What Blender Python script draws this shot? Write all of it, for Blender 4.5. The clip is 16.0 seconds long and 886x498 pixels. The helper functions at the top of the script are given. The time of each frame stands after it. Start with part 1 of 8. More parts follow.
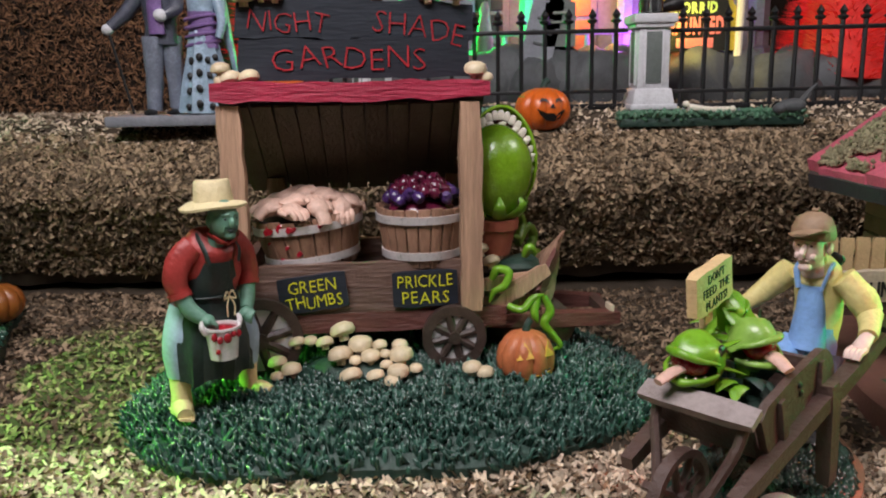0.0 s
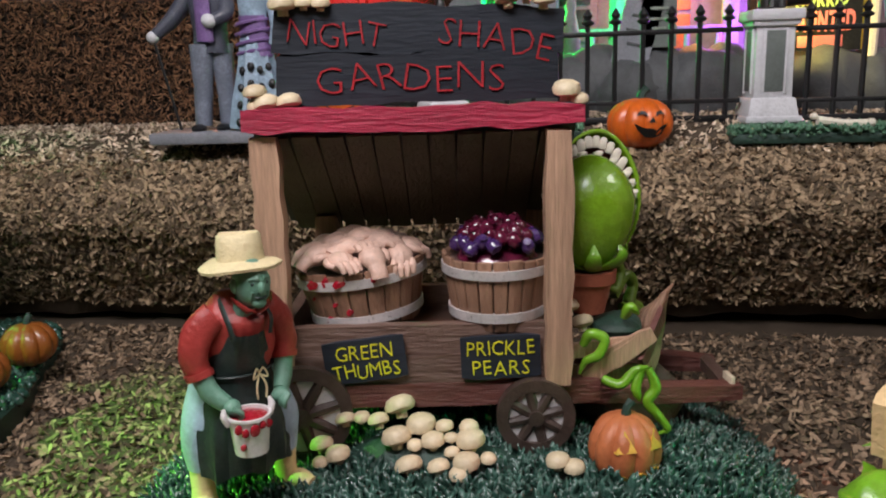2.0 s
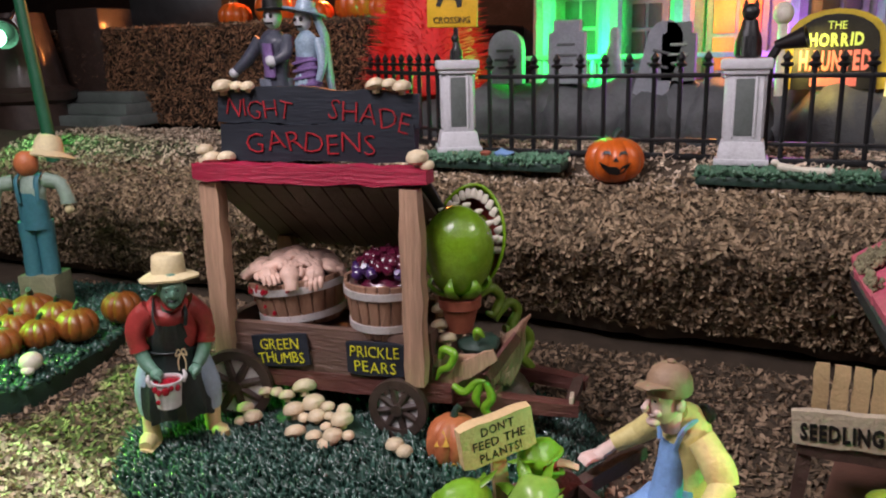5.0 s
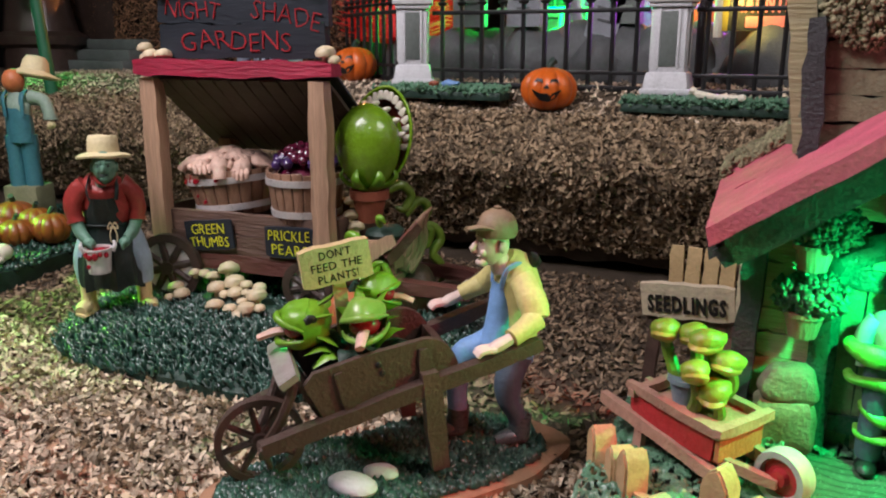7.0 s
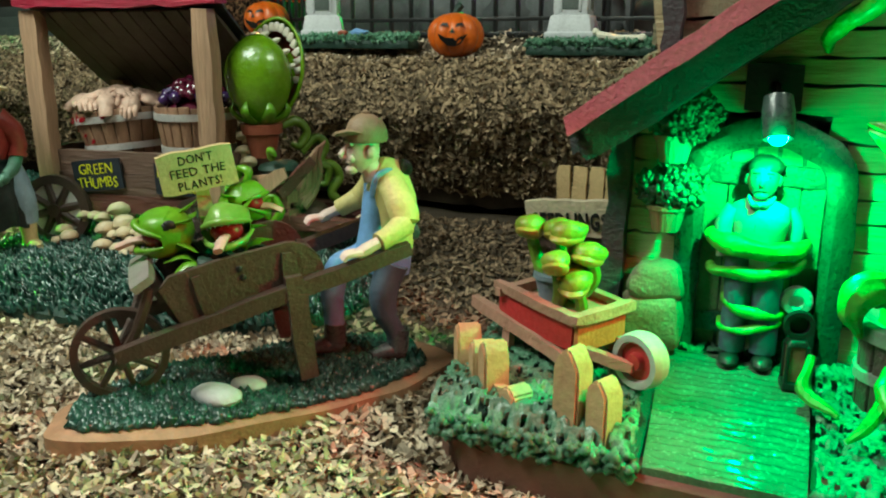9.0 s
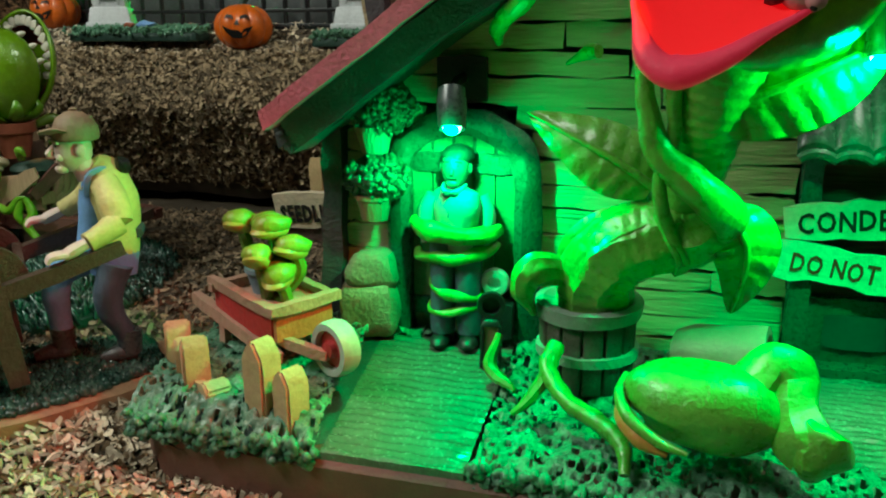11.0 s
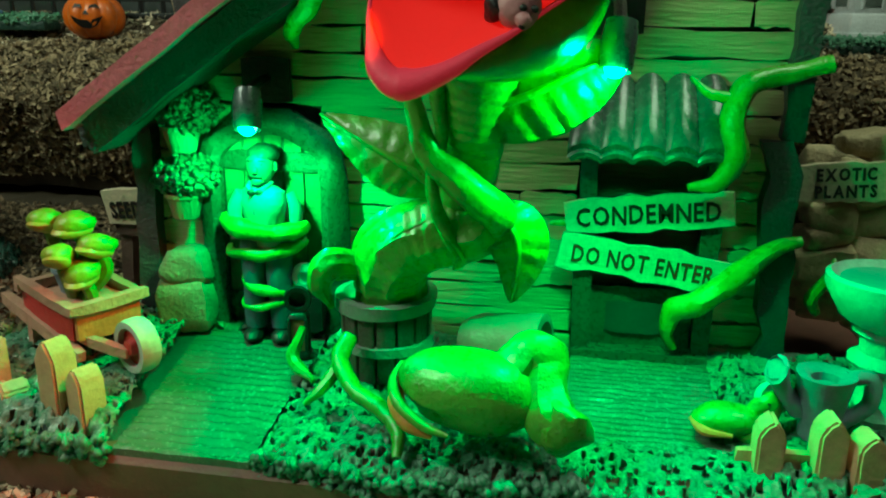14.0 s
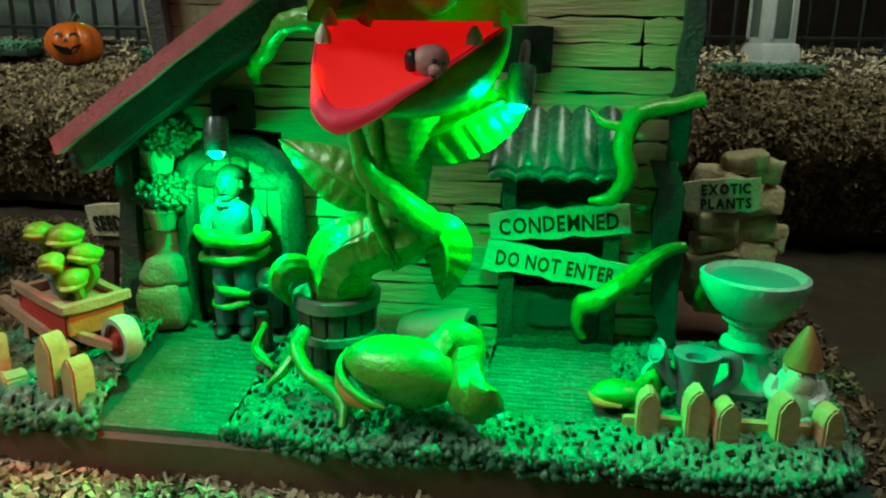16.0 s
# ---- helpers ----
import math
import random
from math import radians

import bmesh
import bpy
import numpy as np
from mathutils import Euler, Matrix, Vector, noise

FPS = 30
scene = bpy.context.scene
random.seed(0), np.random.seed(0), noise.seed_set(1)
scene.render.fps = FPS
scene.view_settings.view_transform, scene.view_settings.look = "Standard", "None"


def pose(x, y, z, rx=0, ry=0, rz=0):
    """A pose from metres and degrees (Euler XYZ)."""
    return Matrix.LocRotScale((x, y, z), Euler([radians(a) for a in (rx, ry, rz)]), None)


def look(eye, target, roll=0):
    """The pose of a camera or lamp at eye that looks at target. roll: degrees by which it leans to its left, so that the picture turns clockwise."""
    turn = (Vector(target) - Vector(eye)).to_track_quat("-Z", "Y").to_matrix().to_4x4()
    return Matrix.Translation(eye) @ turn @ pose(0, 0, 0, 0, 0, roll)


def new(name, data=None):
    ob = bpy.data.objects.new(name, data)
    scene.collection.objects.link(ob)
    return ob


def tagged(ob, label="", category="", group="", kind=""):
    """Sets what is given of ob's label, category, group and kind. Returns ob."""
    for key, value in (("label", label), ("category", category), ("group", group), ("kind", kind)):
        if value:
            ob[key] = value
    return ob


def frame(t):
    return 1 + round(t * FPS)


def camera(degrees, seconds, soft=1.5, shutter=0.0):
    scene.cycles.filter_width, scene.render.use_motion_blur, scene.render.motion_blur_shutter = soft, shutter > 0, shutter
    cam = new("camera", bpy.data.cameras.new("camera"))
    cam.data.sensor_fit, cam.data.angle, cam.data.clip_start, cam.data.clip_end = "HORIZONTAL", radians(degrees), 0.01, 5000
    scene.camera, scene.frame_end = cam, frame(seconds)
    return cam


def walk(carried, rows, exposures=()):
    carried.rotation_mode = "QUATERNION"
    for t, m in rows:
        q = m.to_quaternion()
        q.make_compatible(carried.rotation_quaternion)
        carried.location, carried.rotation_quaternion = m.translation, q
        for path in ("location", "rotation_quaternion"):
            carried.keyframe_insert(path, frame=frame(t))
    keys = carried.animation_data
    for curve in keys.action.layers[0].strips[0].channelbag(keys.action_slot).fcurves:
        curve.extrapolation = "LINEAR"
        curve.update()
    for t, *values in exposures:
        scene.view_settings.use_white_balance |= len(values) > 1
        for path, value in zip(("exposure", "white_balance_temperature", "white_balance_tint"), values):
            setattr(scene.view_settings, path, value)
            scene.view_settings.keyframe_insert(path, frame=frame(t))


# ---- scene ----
cam = camera(58.42, 16.0, soft=2.0)
PATH = [
    (0, (0.02565, 0.01186, 0.10373), (0.01655, 0.20726, 0.06205), -1.17),
    (0.5, (0.02126, 0.03107, 0.10222), (0.00908, 0.22659, 0.06193), -1.28),
    (1, (0.01939, 0.04247, 0.10128), (0.00326, 0.23772, 0.06105), -1.49),
    (1.5, (0.01909, 0.05875, 0.10436), (-0.00246, 0.25327, 0.06318), -1.70),
    (2, (0.02251, 0.05904, 0.11150), (-0.00554, 0.25223, 0.06800), -1.75),
    (2.5, (0.03707, 0.06207, 0.11709), (0.00203, 0.25348, 0.07088), -1.91),
    (3, (0.06269, 0.05341, 0.12485), (0.01152, 0.24102, 0.07812), -3.13),
    (3.2, (0.06742, 0.05289, 0.12743), (0.01269, 0.23948, 0.08064), -3.13),
    (5.3, (0.14970, 0.03909, 0.13872), (0.06196, 0.21191, 0.08938), -1.47),
    (5.5, (0.16130, 0.04008, 0.13811), (0.07054, 0.21132, 0.08875), -1.36),
    (6, (0.17668, 0.03679, 0.13084), (0.08494, 0.20759, 0.08173), -0.82),
    (6.5, (0.18487, 0.03602, 0.11858), (0.09290, 0.20661, 0.06919), -0.40),
    (7, (0.18663, 0.03233, 0.10955), (0.09563, 0.20326, 0.05952), 0.11),
    (7.5, (0.19012, 0.03233, 0.09978), (0.10071, 0.20390, 0.04906), 0.38),
    (8, (0.19145, 0.02757, 0.09380), (0.10394, 0.19984, 0.04216), 0.37),
    (8.5, (0.19368, 0.03097, 0.09052), (0.10863, 0.20448, 0.03894), 0.16),
    (9, (0.20625, 0.04002, 0.08738), (0.12529, 0.21567, 0.03647), -0.06),
    (9.5, (0.21648, 0.04578, 0.08674), (0.14093, 0.22367, 0.03529), -0.38),
    (10, (0.22920, 0.05020, 0.08670), (0.16046, 0.23082, 0.03522), -0.45),
    (10.2, (0.23334, 0.05076, 0.08711), (0.16767, 0.23247, 0.03547), -0.47),
    (12.3, (0.25093, 0.05255, 0.09296), (0.20917, 0.24006, 0.03734), 0.05),
    (12.5, (0.25195, 0.05233, 0.09476), (0.21100, 0.24005, 0.03920), 0.06),
    (13, (0.25916, 0.05517, 0.09425), (0.22084, 0.24327, 0.03811), 0.22),
    (13.5, (0.26562, 0.05465, 0.09282), (0.23005, 0.24319, 0.03637), 0.36),
    (14, (0.26994, 0.05149, 0.09246), (0.23652, 0.24023, 0.03535), 0.48),
    (14.5, (0.27486, 0.04894, 0.09065), (0.24343, 0.23800, 0.03348), 0.62),
    (15, (0.27593, 0.03944, 0.09261), (0.24586, 0.22886, 0.03589), 0.67),
    (15.5, (0.28065, 0.03073, 0.09604), (0.25172, 0.22063, 0.04032), 0.66),
    (16, (0.28297, 0.02451, 0.09936), (0.25572, 0.21509, 0.04516), 0.58),
]
EXPOSURES = [(0, 0.0, 6200, 8), (3, 0.0, 6200, 7), (5.5, -0.06, 6200, 17), (6.5, -0.04, 6200, 16), (7.5, 0.0, 6200, 3), (8, 0.0, 6200, -2), (9, 0.0, 6300, -28), (10, -0.2, 6400, -38), (12.5, -0.54, 6400, 12), (13.2, -0.5, 6450, -22), (14, -0.47, 6500, -48), (15, -0.47, 6500, -50), (16, -0.52, 6500, -36)]
walk(cam, [(t, look(eye, target, roll)) for t, eye, target, roll in PATH], EXPOSURES)

# ---- light: a dim room, a soft window light, an added fill, and the little lamps of the display ----
CM = 0.01
world = bpy.data.worlds.new("room")
scene.world = world
world.use_nodes = True
world.node_tree.nodes["Background"].inputs["Color"].default_value = (1.0, 0.86, 0.74, 1)
world.node_tree.nodes["Background"].inputs["Strength"].default_value = 0.0012


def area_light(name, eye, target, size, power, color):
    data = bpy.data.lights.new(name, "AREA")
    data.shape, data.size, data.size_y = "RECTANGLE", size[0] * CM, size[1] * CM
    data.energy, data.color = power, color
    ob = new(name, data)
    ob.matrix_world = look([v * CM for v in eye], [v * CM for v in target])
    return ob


def bulb_light(name, at, power, color, radius=0.25, cone=0, aim=None, blend=0.6):
    data = bpy.data.lights.new(name, "SPOT" if cone else "POINT")
    data.energy, data.color, data.shadow_soft_size = power, color, radius * CM
    ob = new(name, data)
    if cone:
        data.spot_size, data.spot_blend = radians(cone), blend
        ob.matrix_world = look([v * CM for v in at], [v * CM for v in aim])
    else:
        ob.location = [v * CM for v in at]
    return ob


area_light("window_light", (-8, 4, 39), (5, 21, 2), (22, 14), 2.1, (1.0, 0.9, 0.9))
# Added fill for the cabin's dim right end; no lamp stands behind it.
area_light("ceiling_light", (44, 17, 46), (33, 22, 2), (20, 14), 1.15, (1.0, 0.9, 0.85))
GREEN = (0.025, 1.0, 0.24)
RED = (1.0, 0.03, 0.015)
bulb_light("door_lamp_light", (20.1, 20.45, 6.72), 0.24, GREEN, 0.15, 174, (19.3, 19.9, 1.5), 0.15)
bulb_light("door_lamp_spill", (20.1, 20.4, 6.75), 0.05, GREEN, 0.15)
bulb_light("hatch_lamp_light", (27.4, 18.95, 8.12), 0.46, GREEN, 0.15, 146, (28.0, 16.2, 1.2))
bulb_light("hatch_lamp_spill", (27.4, 18.9, 8.12), 0.085, GREEN, 0.15)
bulb_light("mouth_red_light", (24.3, 16.3, 9.9), 0.42, RED, 0.3, 58, (13.0, 18.2, 0.8))
bulb_light("flood_lamp_light", (-34.6, 40.0, 14.5), 0.5, (0.08, 1.0, 0.14), 0.6, 80, (-22, 31, 2))
bulb_light("side_flood_light", (-40.0, 14.0, 22.0), 12.0, (0.22, 1.0, 0.06), 0.8, 31, (-16.2, 21.5, 1.0))
bulb_light("column_green_light", (0.4, 50.8, 13.6), 0.6, (0.0, 1.0, 0.08), 0.5)
bulb_light("porch_orange_light", (9.0, 53.0, 16.5), 0.2, (1.0, 0.30, 0.04), 0.5)
bulb_light("yard_violet_light", (11.4, 50.5, 13.2), 0.12, (0.6, 0.1, 1.0), 0.3)
bulb_light("porch_teal_light", (6.0, 50.5, 14.2), 0.04, (0.1, 1.0, 0.7), 0.3)
bulb_light("sign_yellow_light", (12.2, 42.4, 13.4), 0.16, (1.0, 0.75, 0.15), 0.3, 100, (14.0, 44.5, 12.8))
bulb_light("terrace_orange_light", (-20, 58, 20.5), 1.1, (1.0, 0.3, 0.06), 0.6)

# ---- materials ----


def nodes_of(name):
    m = bpy.data.materials.new(name)
    m.use_nodes = True
    return m, m.node_tree, m.node_tree.nodes["Principled BSDF"]


def paint(name, color, rough=0.45, vary=0.35, scale=3.0, bump=0.25, dark=None, grain=0.0, coat=0.0, islands=0.0, metal=0.0, emit=0.0, emit_color=None, fine=9.0):
    """Painted resin: two scales of colour change, brushed dark washes and fine relief. Scales are per centimetre."""
    m, tree, bsdf = nodes_of(name)
    n, l = tree.nodes, tree.links
    coord = n.new("ShaderNodeTexCoord")
    mapping = n.new("ShaderNodeMapping")
    mapping.inputs["Scale"].default_value = (100, 100, 100) if not grain else (100 * grain[0], 100 * grain[1], 100 * grain[2]) if isinstance(grain, tuple) else (100, 100, 100 * grain)
    l.new(coord.outputs["Object"], mapping.inputs["Vector"])
    big = n.new("ShaderNodeTexNoise")
    big.inputs["Scale"].default_value, big.inputs["Detail"].default_value = scale * 0.35, 5
    small = n.new("ShaderNodeTexNoise")
    small.inputs["Scale"].default_value, small.inputs["Detail"].default_value, small.inputs["Roughness"].default_value = scale * 2.2, 6, 0.65
    for t in (big, small):
        l.new(mapping.outputs["Vector"], t.inputs["Vector"])
    wash = n.new("ShaderNodeValToRGB")
    low = dark or tuple(c * 0.3 for c in color)
    high = tuple(min(1, c * (1 + vary) + 0.015 * vary) for c in color)
    e = wash.color_ramp.elements
    e[0].position, e[0].color = 0.5 - 0.32, (*[low[i] * 0.6 + color[i] * 0.4 for i in range(3)], 1)
    e[1].position, e[1].color = 0.72, (*high, 1)
    mid = wash.color_ramp.elements.new(0.47)
    mid.color = (*color, 1)
    mix = n.new("ShaderNodeMath")
    mix.operation = "MULTIPLY_ADD"
    mix.inputs[1].default_value = 0.5
    half = n.new("ShaderNodeMath")
    half.operation = "MULTIPLY"
    half.inputs[1].default_value = 0.5
    l.new(big.outputs["Fac"], mix.inputs[0])
    l.new(small.outputs["Fac"], half.inputs[0])
    l.new(half.outputs[0], mix.inputs[2])
    fac = mix.outputs[0]
    info = n.new("ShaderNodeObjectInfo")
    geo = n.new("ShaderNodeNewGeometry")
    spread = n.new("ShaderNodeMath")
    spread.operation = "MULTIPLY_ADD"
    spread.inputs[1].default_value = islands if islands else 0.14
    l.new(geo.outputs["Random Per Island"] if islands else info.outputs["Random"], spread.inputs[0])
    shift = n.new("ShaderNodeMath")
    shift.operation = "SUBTRACT"
    shift.inputs[1].default_value = (islands if islands else 0.14) / 2
    l.new(fac, spread.inputs[2])
    l.new(spread.outputs[0], shift.inputs[0])
    l.new(shift.outputs[0], wash.inputs["Fac"])
    l.new(wash.outputs["Color"], bsdf.inputs["Base Color"])
    rmap = n.new("ShaderNodeMapRange")
    rmap.inputs["To Min"].default_value, rmap.inputs["To Max"].default_value = max(0.05, rough - 0.12), min(1, rough + 0.2)
    l.new(small.outputs["Fac"], rmap.inputs["Value"])
    l.new(rmap.outputs["Result"], bsdf.inputs["Roughness"])
    grit = n.new("ShaderNodeTexNoise")
    grit.inputs["Scale"].default_value, grit.inputs["Detail"].default_value = fine, 4
    l.new(mapping.outputs["Vector"], grit.inputs["Vector"])
    add = n.new("ShaderNodeMath")
    add.operation = "ADD"
    l.new(grit.outputs["Fac"], add.inputs[0])
    l.new(small.outputs["Fac"], add.inputs[1])
    bp = n.new("ShaderNodeBump")
    bp.inputs["Strength"].default_value, bp.inputs["Distance"].default_value = bump, 0.0006
    l.new(add.outputs[0], bp.inputs["Height"])
    l.new(bp.outputs["Normal"], bsdf.inputs["Normal"])
    bsdf.inputs["Metallic"].default_value = metal
    bsdf.inputs["Coat Weight"].default_value = coat
    bsdf.inputs["Coat Roughness"].default_value = 0.12
    if emit:
        bsdf.inputs["Emission Color"].default_value = (*(emit_color or color), 1)
        bsdf.inputs["Emission Strength"].default_value = emit
    return m


def glow(name, color, strength):
    m, tree, bsdf = nodes_of(name)
    bsdf.inputs["Base Color"].default_value = (*color, 1)
    bsdf.inputs["Emission Color"].default_value = (*color, 1)
    bsdf.inputs["Emission Strength"].default_value = strength
    return m


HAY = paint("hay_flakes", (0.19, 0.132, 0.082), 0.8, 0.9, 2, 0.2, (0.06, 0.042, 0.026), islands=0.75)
# Pale hay; brightness of the foreground and terrace top is put into the colour.
HAY_PALE_LIT = paint("pale_lit_hay_flakes", (0.52, 0.42, 0.31), 0.8, 0.6, 5, 0.2, (0.10, 0.07, 0.045), islands=0.75)
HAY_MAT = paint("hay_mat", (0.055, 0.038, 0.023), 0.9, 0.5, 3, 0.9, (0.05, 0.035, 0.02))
# Roll hay; some shade of the roll's face is put into the deeper washes.
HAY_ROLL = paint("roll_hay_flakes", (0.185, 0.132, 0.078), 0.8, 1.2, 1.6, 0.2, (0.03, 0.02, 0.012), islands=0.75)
GRASS = paint("resin_grass", (0.022, 0.060, 0.044), 0.2, 1.0, 4, 0.3, (0.006, 0.015, 0.012), islands=0.35, coat=0.5)
GRASS_BED = paint("resin_grass_bed", (0.016, 0.042, 0.03), 0.45, 0.5, 3, 0.6, (0.004, 0.01, 0.008))
MOSS = paint("foam_moss", (0.09, 0.2, 0.12), 0.26, 0.8, 6, 0.6, (0.012, 0.032, 0.02), coat=0.35)
BUSH = paint("dark_bush", (0.045, 0.10, 0.06), 0.4, 0.8, 6, 0.4, (0.008, 0.02, 0.012))
EARTH = paint("brown_base_paint", (0.16, 0.075, 0.055), 0.5, 0.4, 1.2, 0.3)
TERRACOTTA_EDGE = paint("worn_base_edge", (0.36, 0.19, 0.11), 0.5, 0.6, 0.9, 0.5, (0.26, 0.04, 0.035))
WOOD_PALE = paint("pale_post_wood", (0.42, 0.265, 0.175), 0.45, 0.6, 6, 1.0, (0.05, 0.025, 0.015), grain=0.07)
WOOD_BROWN = paint("brown_cart_wood", (0.13, 0.075, 0.055), 0.42, 0.6, 6, 1.0, (0.025, 0.013, 0.01), grain=(0.07, 1.0, 1.0))
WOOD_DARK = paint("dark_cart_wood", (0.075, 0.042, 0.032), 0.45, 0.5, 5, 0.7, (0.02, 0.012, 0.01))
WOOD_RED = paint("reddish_sill_wood", (0.11, 0.036, 0.028), 0.4, 0.6, 6, 0.9, (0.02, 0.007, 0.006), grain=(0.08, 1.0, 1.0))
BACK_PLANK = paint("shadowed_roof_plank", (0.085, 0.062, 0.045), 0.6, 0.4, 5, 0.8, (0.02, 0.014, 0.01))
CRIMSON = paint("crimson_board", (0.36, 0.008, 0.045), 0.42, 0.6, 6, 1.0, (0.05, 0.002, 0.008), coat=0.3, grain=(0.05, 1.0, 1.0))
NAVY = paint("navy_sign_board", (0.006, 0.010, 0.018), 0.6, 0.8, 3, 0.3, (0.003, 0.004, 0.007), grain=(0.1, 1.0, 1.0))
LETTER_RED = paint("red_lettering", (0.27, 0.006, 0.012), 0.5, 0.6, 7, 0.3, (0.1, 0.004, 0.008))
LETTER_YELLOW = paint("yellow_lettering", (0.62, 0.62, 0.02), 0.45, 0.2, 6, 0.2)
LETTER_BLACK = paint("black_lettering", (0.012, 0.01, 0.009), 0.5, 0.2, 6, 0.1)
LETTER_BROWN_RED = paint("brown_red_lettering", (0.22, 0.03, 0.015), 0.5, 0.2, 6, 0.1)
STAVE = paint("basket_stave", (0.27, 0.15, 0.095), 0.5, 0.5, 6, 0.9, (0.07, 0.03, 0.02), grain=0.2)
HOOP = paint("silver_hoop", (0.66, 0.63, 0.63), 0.28, 0.25, 5, 0.4, (0.2, 0.17, 0.17), metal=0.4)
FLESH = paint("pale_flesh_paint", (0.58, 0.39, 0.31), 0.4, 0.35, 4, 0.4, (0.2, 0.1, 0.075))
BLOOD = paint("red_splash", (0.30, 0.008, 0.02), 0.22, 0.3, 5, 0.1, coat=0.4)
GRAPE = paint("purple_fruit", (0.05, 0.02, 0.10), 0.22, 0.9, 5, 0.1, (0.02, 0.005, 0.05), coat=0.5)
GRAPE_RED = paint("dark_red_fruit", (0.085, 0.006, 0.025), 0.18, 0.8, 5, 0.1, (0.03, 0.002, 0.01), coat=0.6)
SKIN_GREEN = paint("green_skin", (0.12, 0.25, 0.18), 0.42, 0.3, 4, 0.3)
SHIRT_RED = paint("red_shirt", (0.30, 0.035, 0.03), 0.35, 0.5, 3, 0.4, (0.1, 0.008, 0.008))
APRON = paint("dark_apron", (0.013, 0.024, 0.022), 0.42, 0.6, 3, 0.4)
JEANS = paint("pale_blue_trousers", (0.33, 0.45, 0.56), 0.5, 0.3, 3, 0.4)
BOOT = paint("cream_boot", (0.66, 0.56, 0.28), 0.4, 0.25, 3, 0.3, (0.3, 0.22, 0.1))
STRAW = paint("straw_hat", (0.68, 0.58, 0.34), 0.5, 0.2, 4, 0.6, (0.4, 0.3, 0.15))
BUCKET = paint("white_bucket", (0.62, 0.60, 0.60), 0.28, 0.2, 3, 0.3)
CREAM = paint("cream_mushroom", (0.56, 0.47, 0.31), 0.4, 0.3, 3, 0.3, (0.22, 0.14, 0.07))
PUMPKIN = paint("orange_pumpkin", (0.48, 0.15, 0.055), 0.4, 0.35, 3, 0.3, (0.2, 0.04, 0.015))
PUMPKIN_BRIGHT = paint("bright_orange_pumpkin", (0.62, 0.12, 0.012), 0.3, 0.3, 3, 0.3, (0.35, 0.05, 0.008), coat=0.3)
GOLD_FACE = paint("golden_cut_face", (0.6, 0.36, 0.05), 0.35, 0.3, 4, 0.2)
BLACK = paint("black_paint", (0.01, 0.01, 0.011), 0.35, 0.5, 4, 0.3)
LIME = paint("lime_pod", (0.17, 0.33, 0.012), 0.17, 0.4, 2, 0.5, (0.07, 0.17, 0.006), coat=0.8)
LEAF = paint("bright_leaf", (0.13, 0.30, 0.012), 0.3, 0.5, 3, 0.3, (0.04, 0.11, 0.008), coat=0.3)
VINE = paint("olive_vine", (0.13, 0.22, 0.018), 0.35, 0.5, 4, 0.4, (0.04, 0.07, 0.008), coat=0.2)
MAW = paint("dark_red_maw", (0.16, 0.02, 0.015), 0.3, 0.4, 3, 0.3)
TOOTH = paint("ivory_tooth", (0.75, 0.70, 0.58), 0.35, 0.15, 4, 0.2)
POT = paint("terracotta_pot", (0.30, 0.085, 0.05), 0.45, 0.35, 3, 0.4)
STONE = paint("grey_stone", (0.62, 0.62, 0.65), 0.5, 0.2, 3, 0.4)
STONE_DARK = paint("dark_grey_stone", (0.13, 0.15, 0.14), 0.6, 0.3, 3, 0.4)
ROCK = paint("dark_rock", (0.085, 0.09, 0.095), 0.55, 0.5, 1.2, 0.6, (0.03, 0.03, 0.03))
IRON = paint("black_iron", (0.008, 0.008, 0.009), 0.38, 0.5, 4, 0.2)
PEAT = paint("dark_peat", (0.02, 0.011, 0.007), 0.9, 0.9, 2.0, 1.0)
OVERALL = paint("blue_overalls", (0.20, 0.36, 0.66), 0.5, 0.3, 3, 0.35, (0.1, 0.18, 0.36))
SHIRT_YELLOW = paint("yellow_shirt", (0.66, 0.57, 0.23), 0.5, 0.25, 3, 0.4, (0.4, 0.3, 0.1))
SKIN = paint("pink_skin", (0.66, 0.42, 0.34), 0.45, 0.2, 4, 0.25)
CAP = paint("tan_cap", (0.27, 0.18, 0.11), 0.55, 0.3, 3, 0.4)
DENIM_DARK = paint("dark_trousers", (0.06, 0.085, 0.12), 0.55, 0.4, 3, 0.4)
BOOT_BROWN = paint("brown_boot", (0.05, 0.025, 0.02), 0.45, 0.4, 3, 0.3)
BARROW = paint("brown_barrow_wood", (0.075, 0.045, 0.036), 0.36, 0.4, 5, 0.6, (0.04, 0.022, 0.018))
SIGN_TAN = paint("tan_sign", (0.60, 0.43, 0.22), 0.5, 0.25, 4, 0.5, (0.32, 0.18, 0.08))
SIGN_CREAM = paint("cream_sign", (0.62, 0.52, 0.38), 0.5, 0.3, 4, 0.6, (0.22, 0.15, 0.1))
# Darker, greener siding colour for the loft and the bale.
SIDING_DARK = paint("dark_olive_siding", (0.20, 0.205, 0.12), 0.55, 0.5, 4, 0.8, (0.07, 0.06, 0.03))
SIDING = paint("cream_siding", (0.43, 0.36, 0.2), 0.36, 0.35, 5, 0.9, (0.12, 0.07, 0.03), grain=(0.1, 1.0, 1.0))
CHARCOAL = paint("charcoal_beam", (0.035, 0.036, 0.04), 0.45, 0.5, 5, 0.8, (0.01, 0.01, 0.011))
ROOF_RED = paint("red_roof_paint", (0.6, 0.12, 0.18), 0.62, 0.4, 4, 0.6, (0.3, 0.04, 0.06))
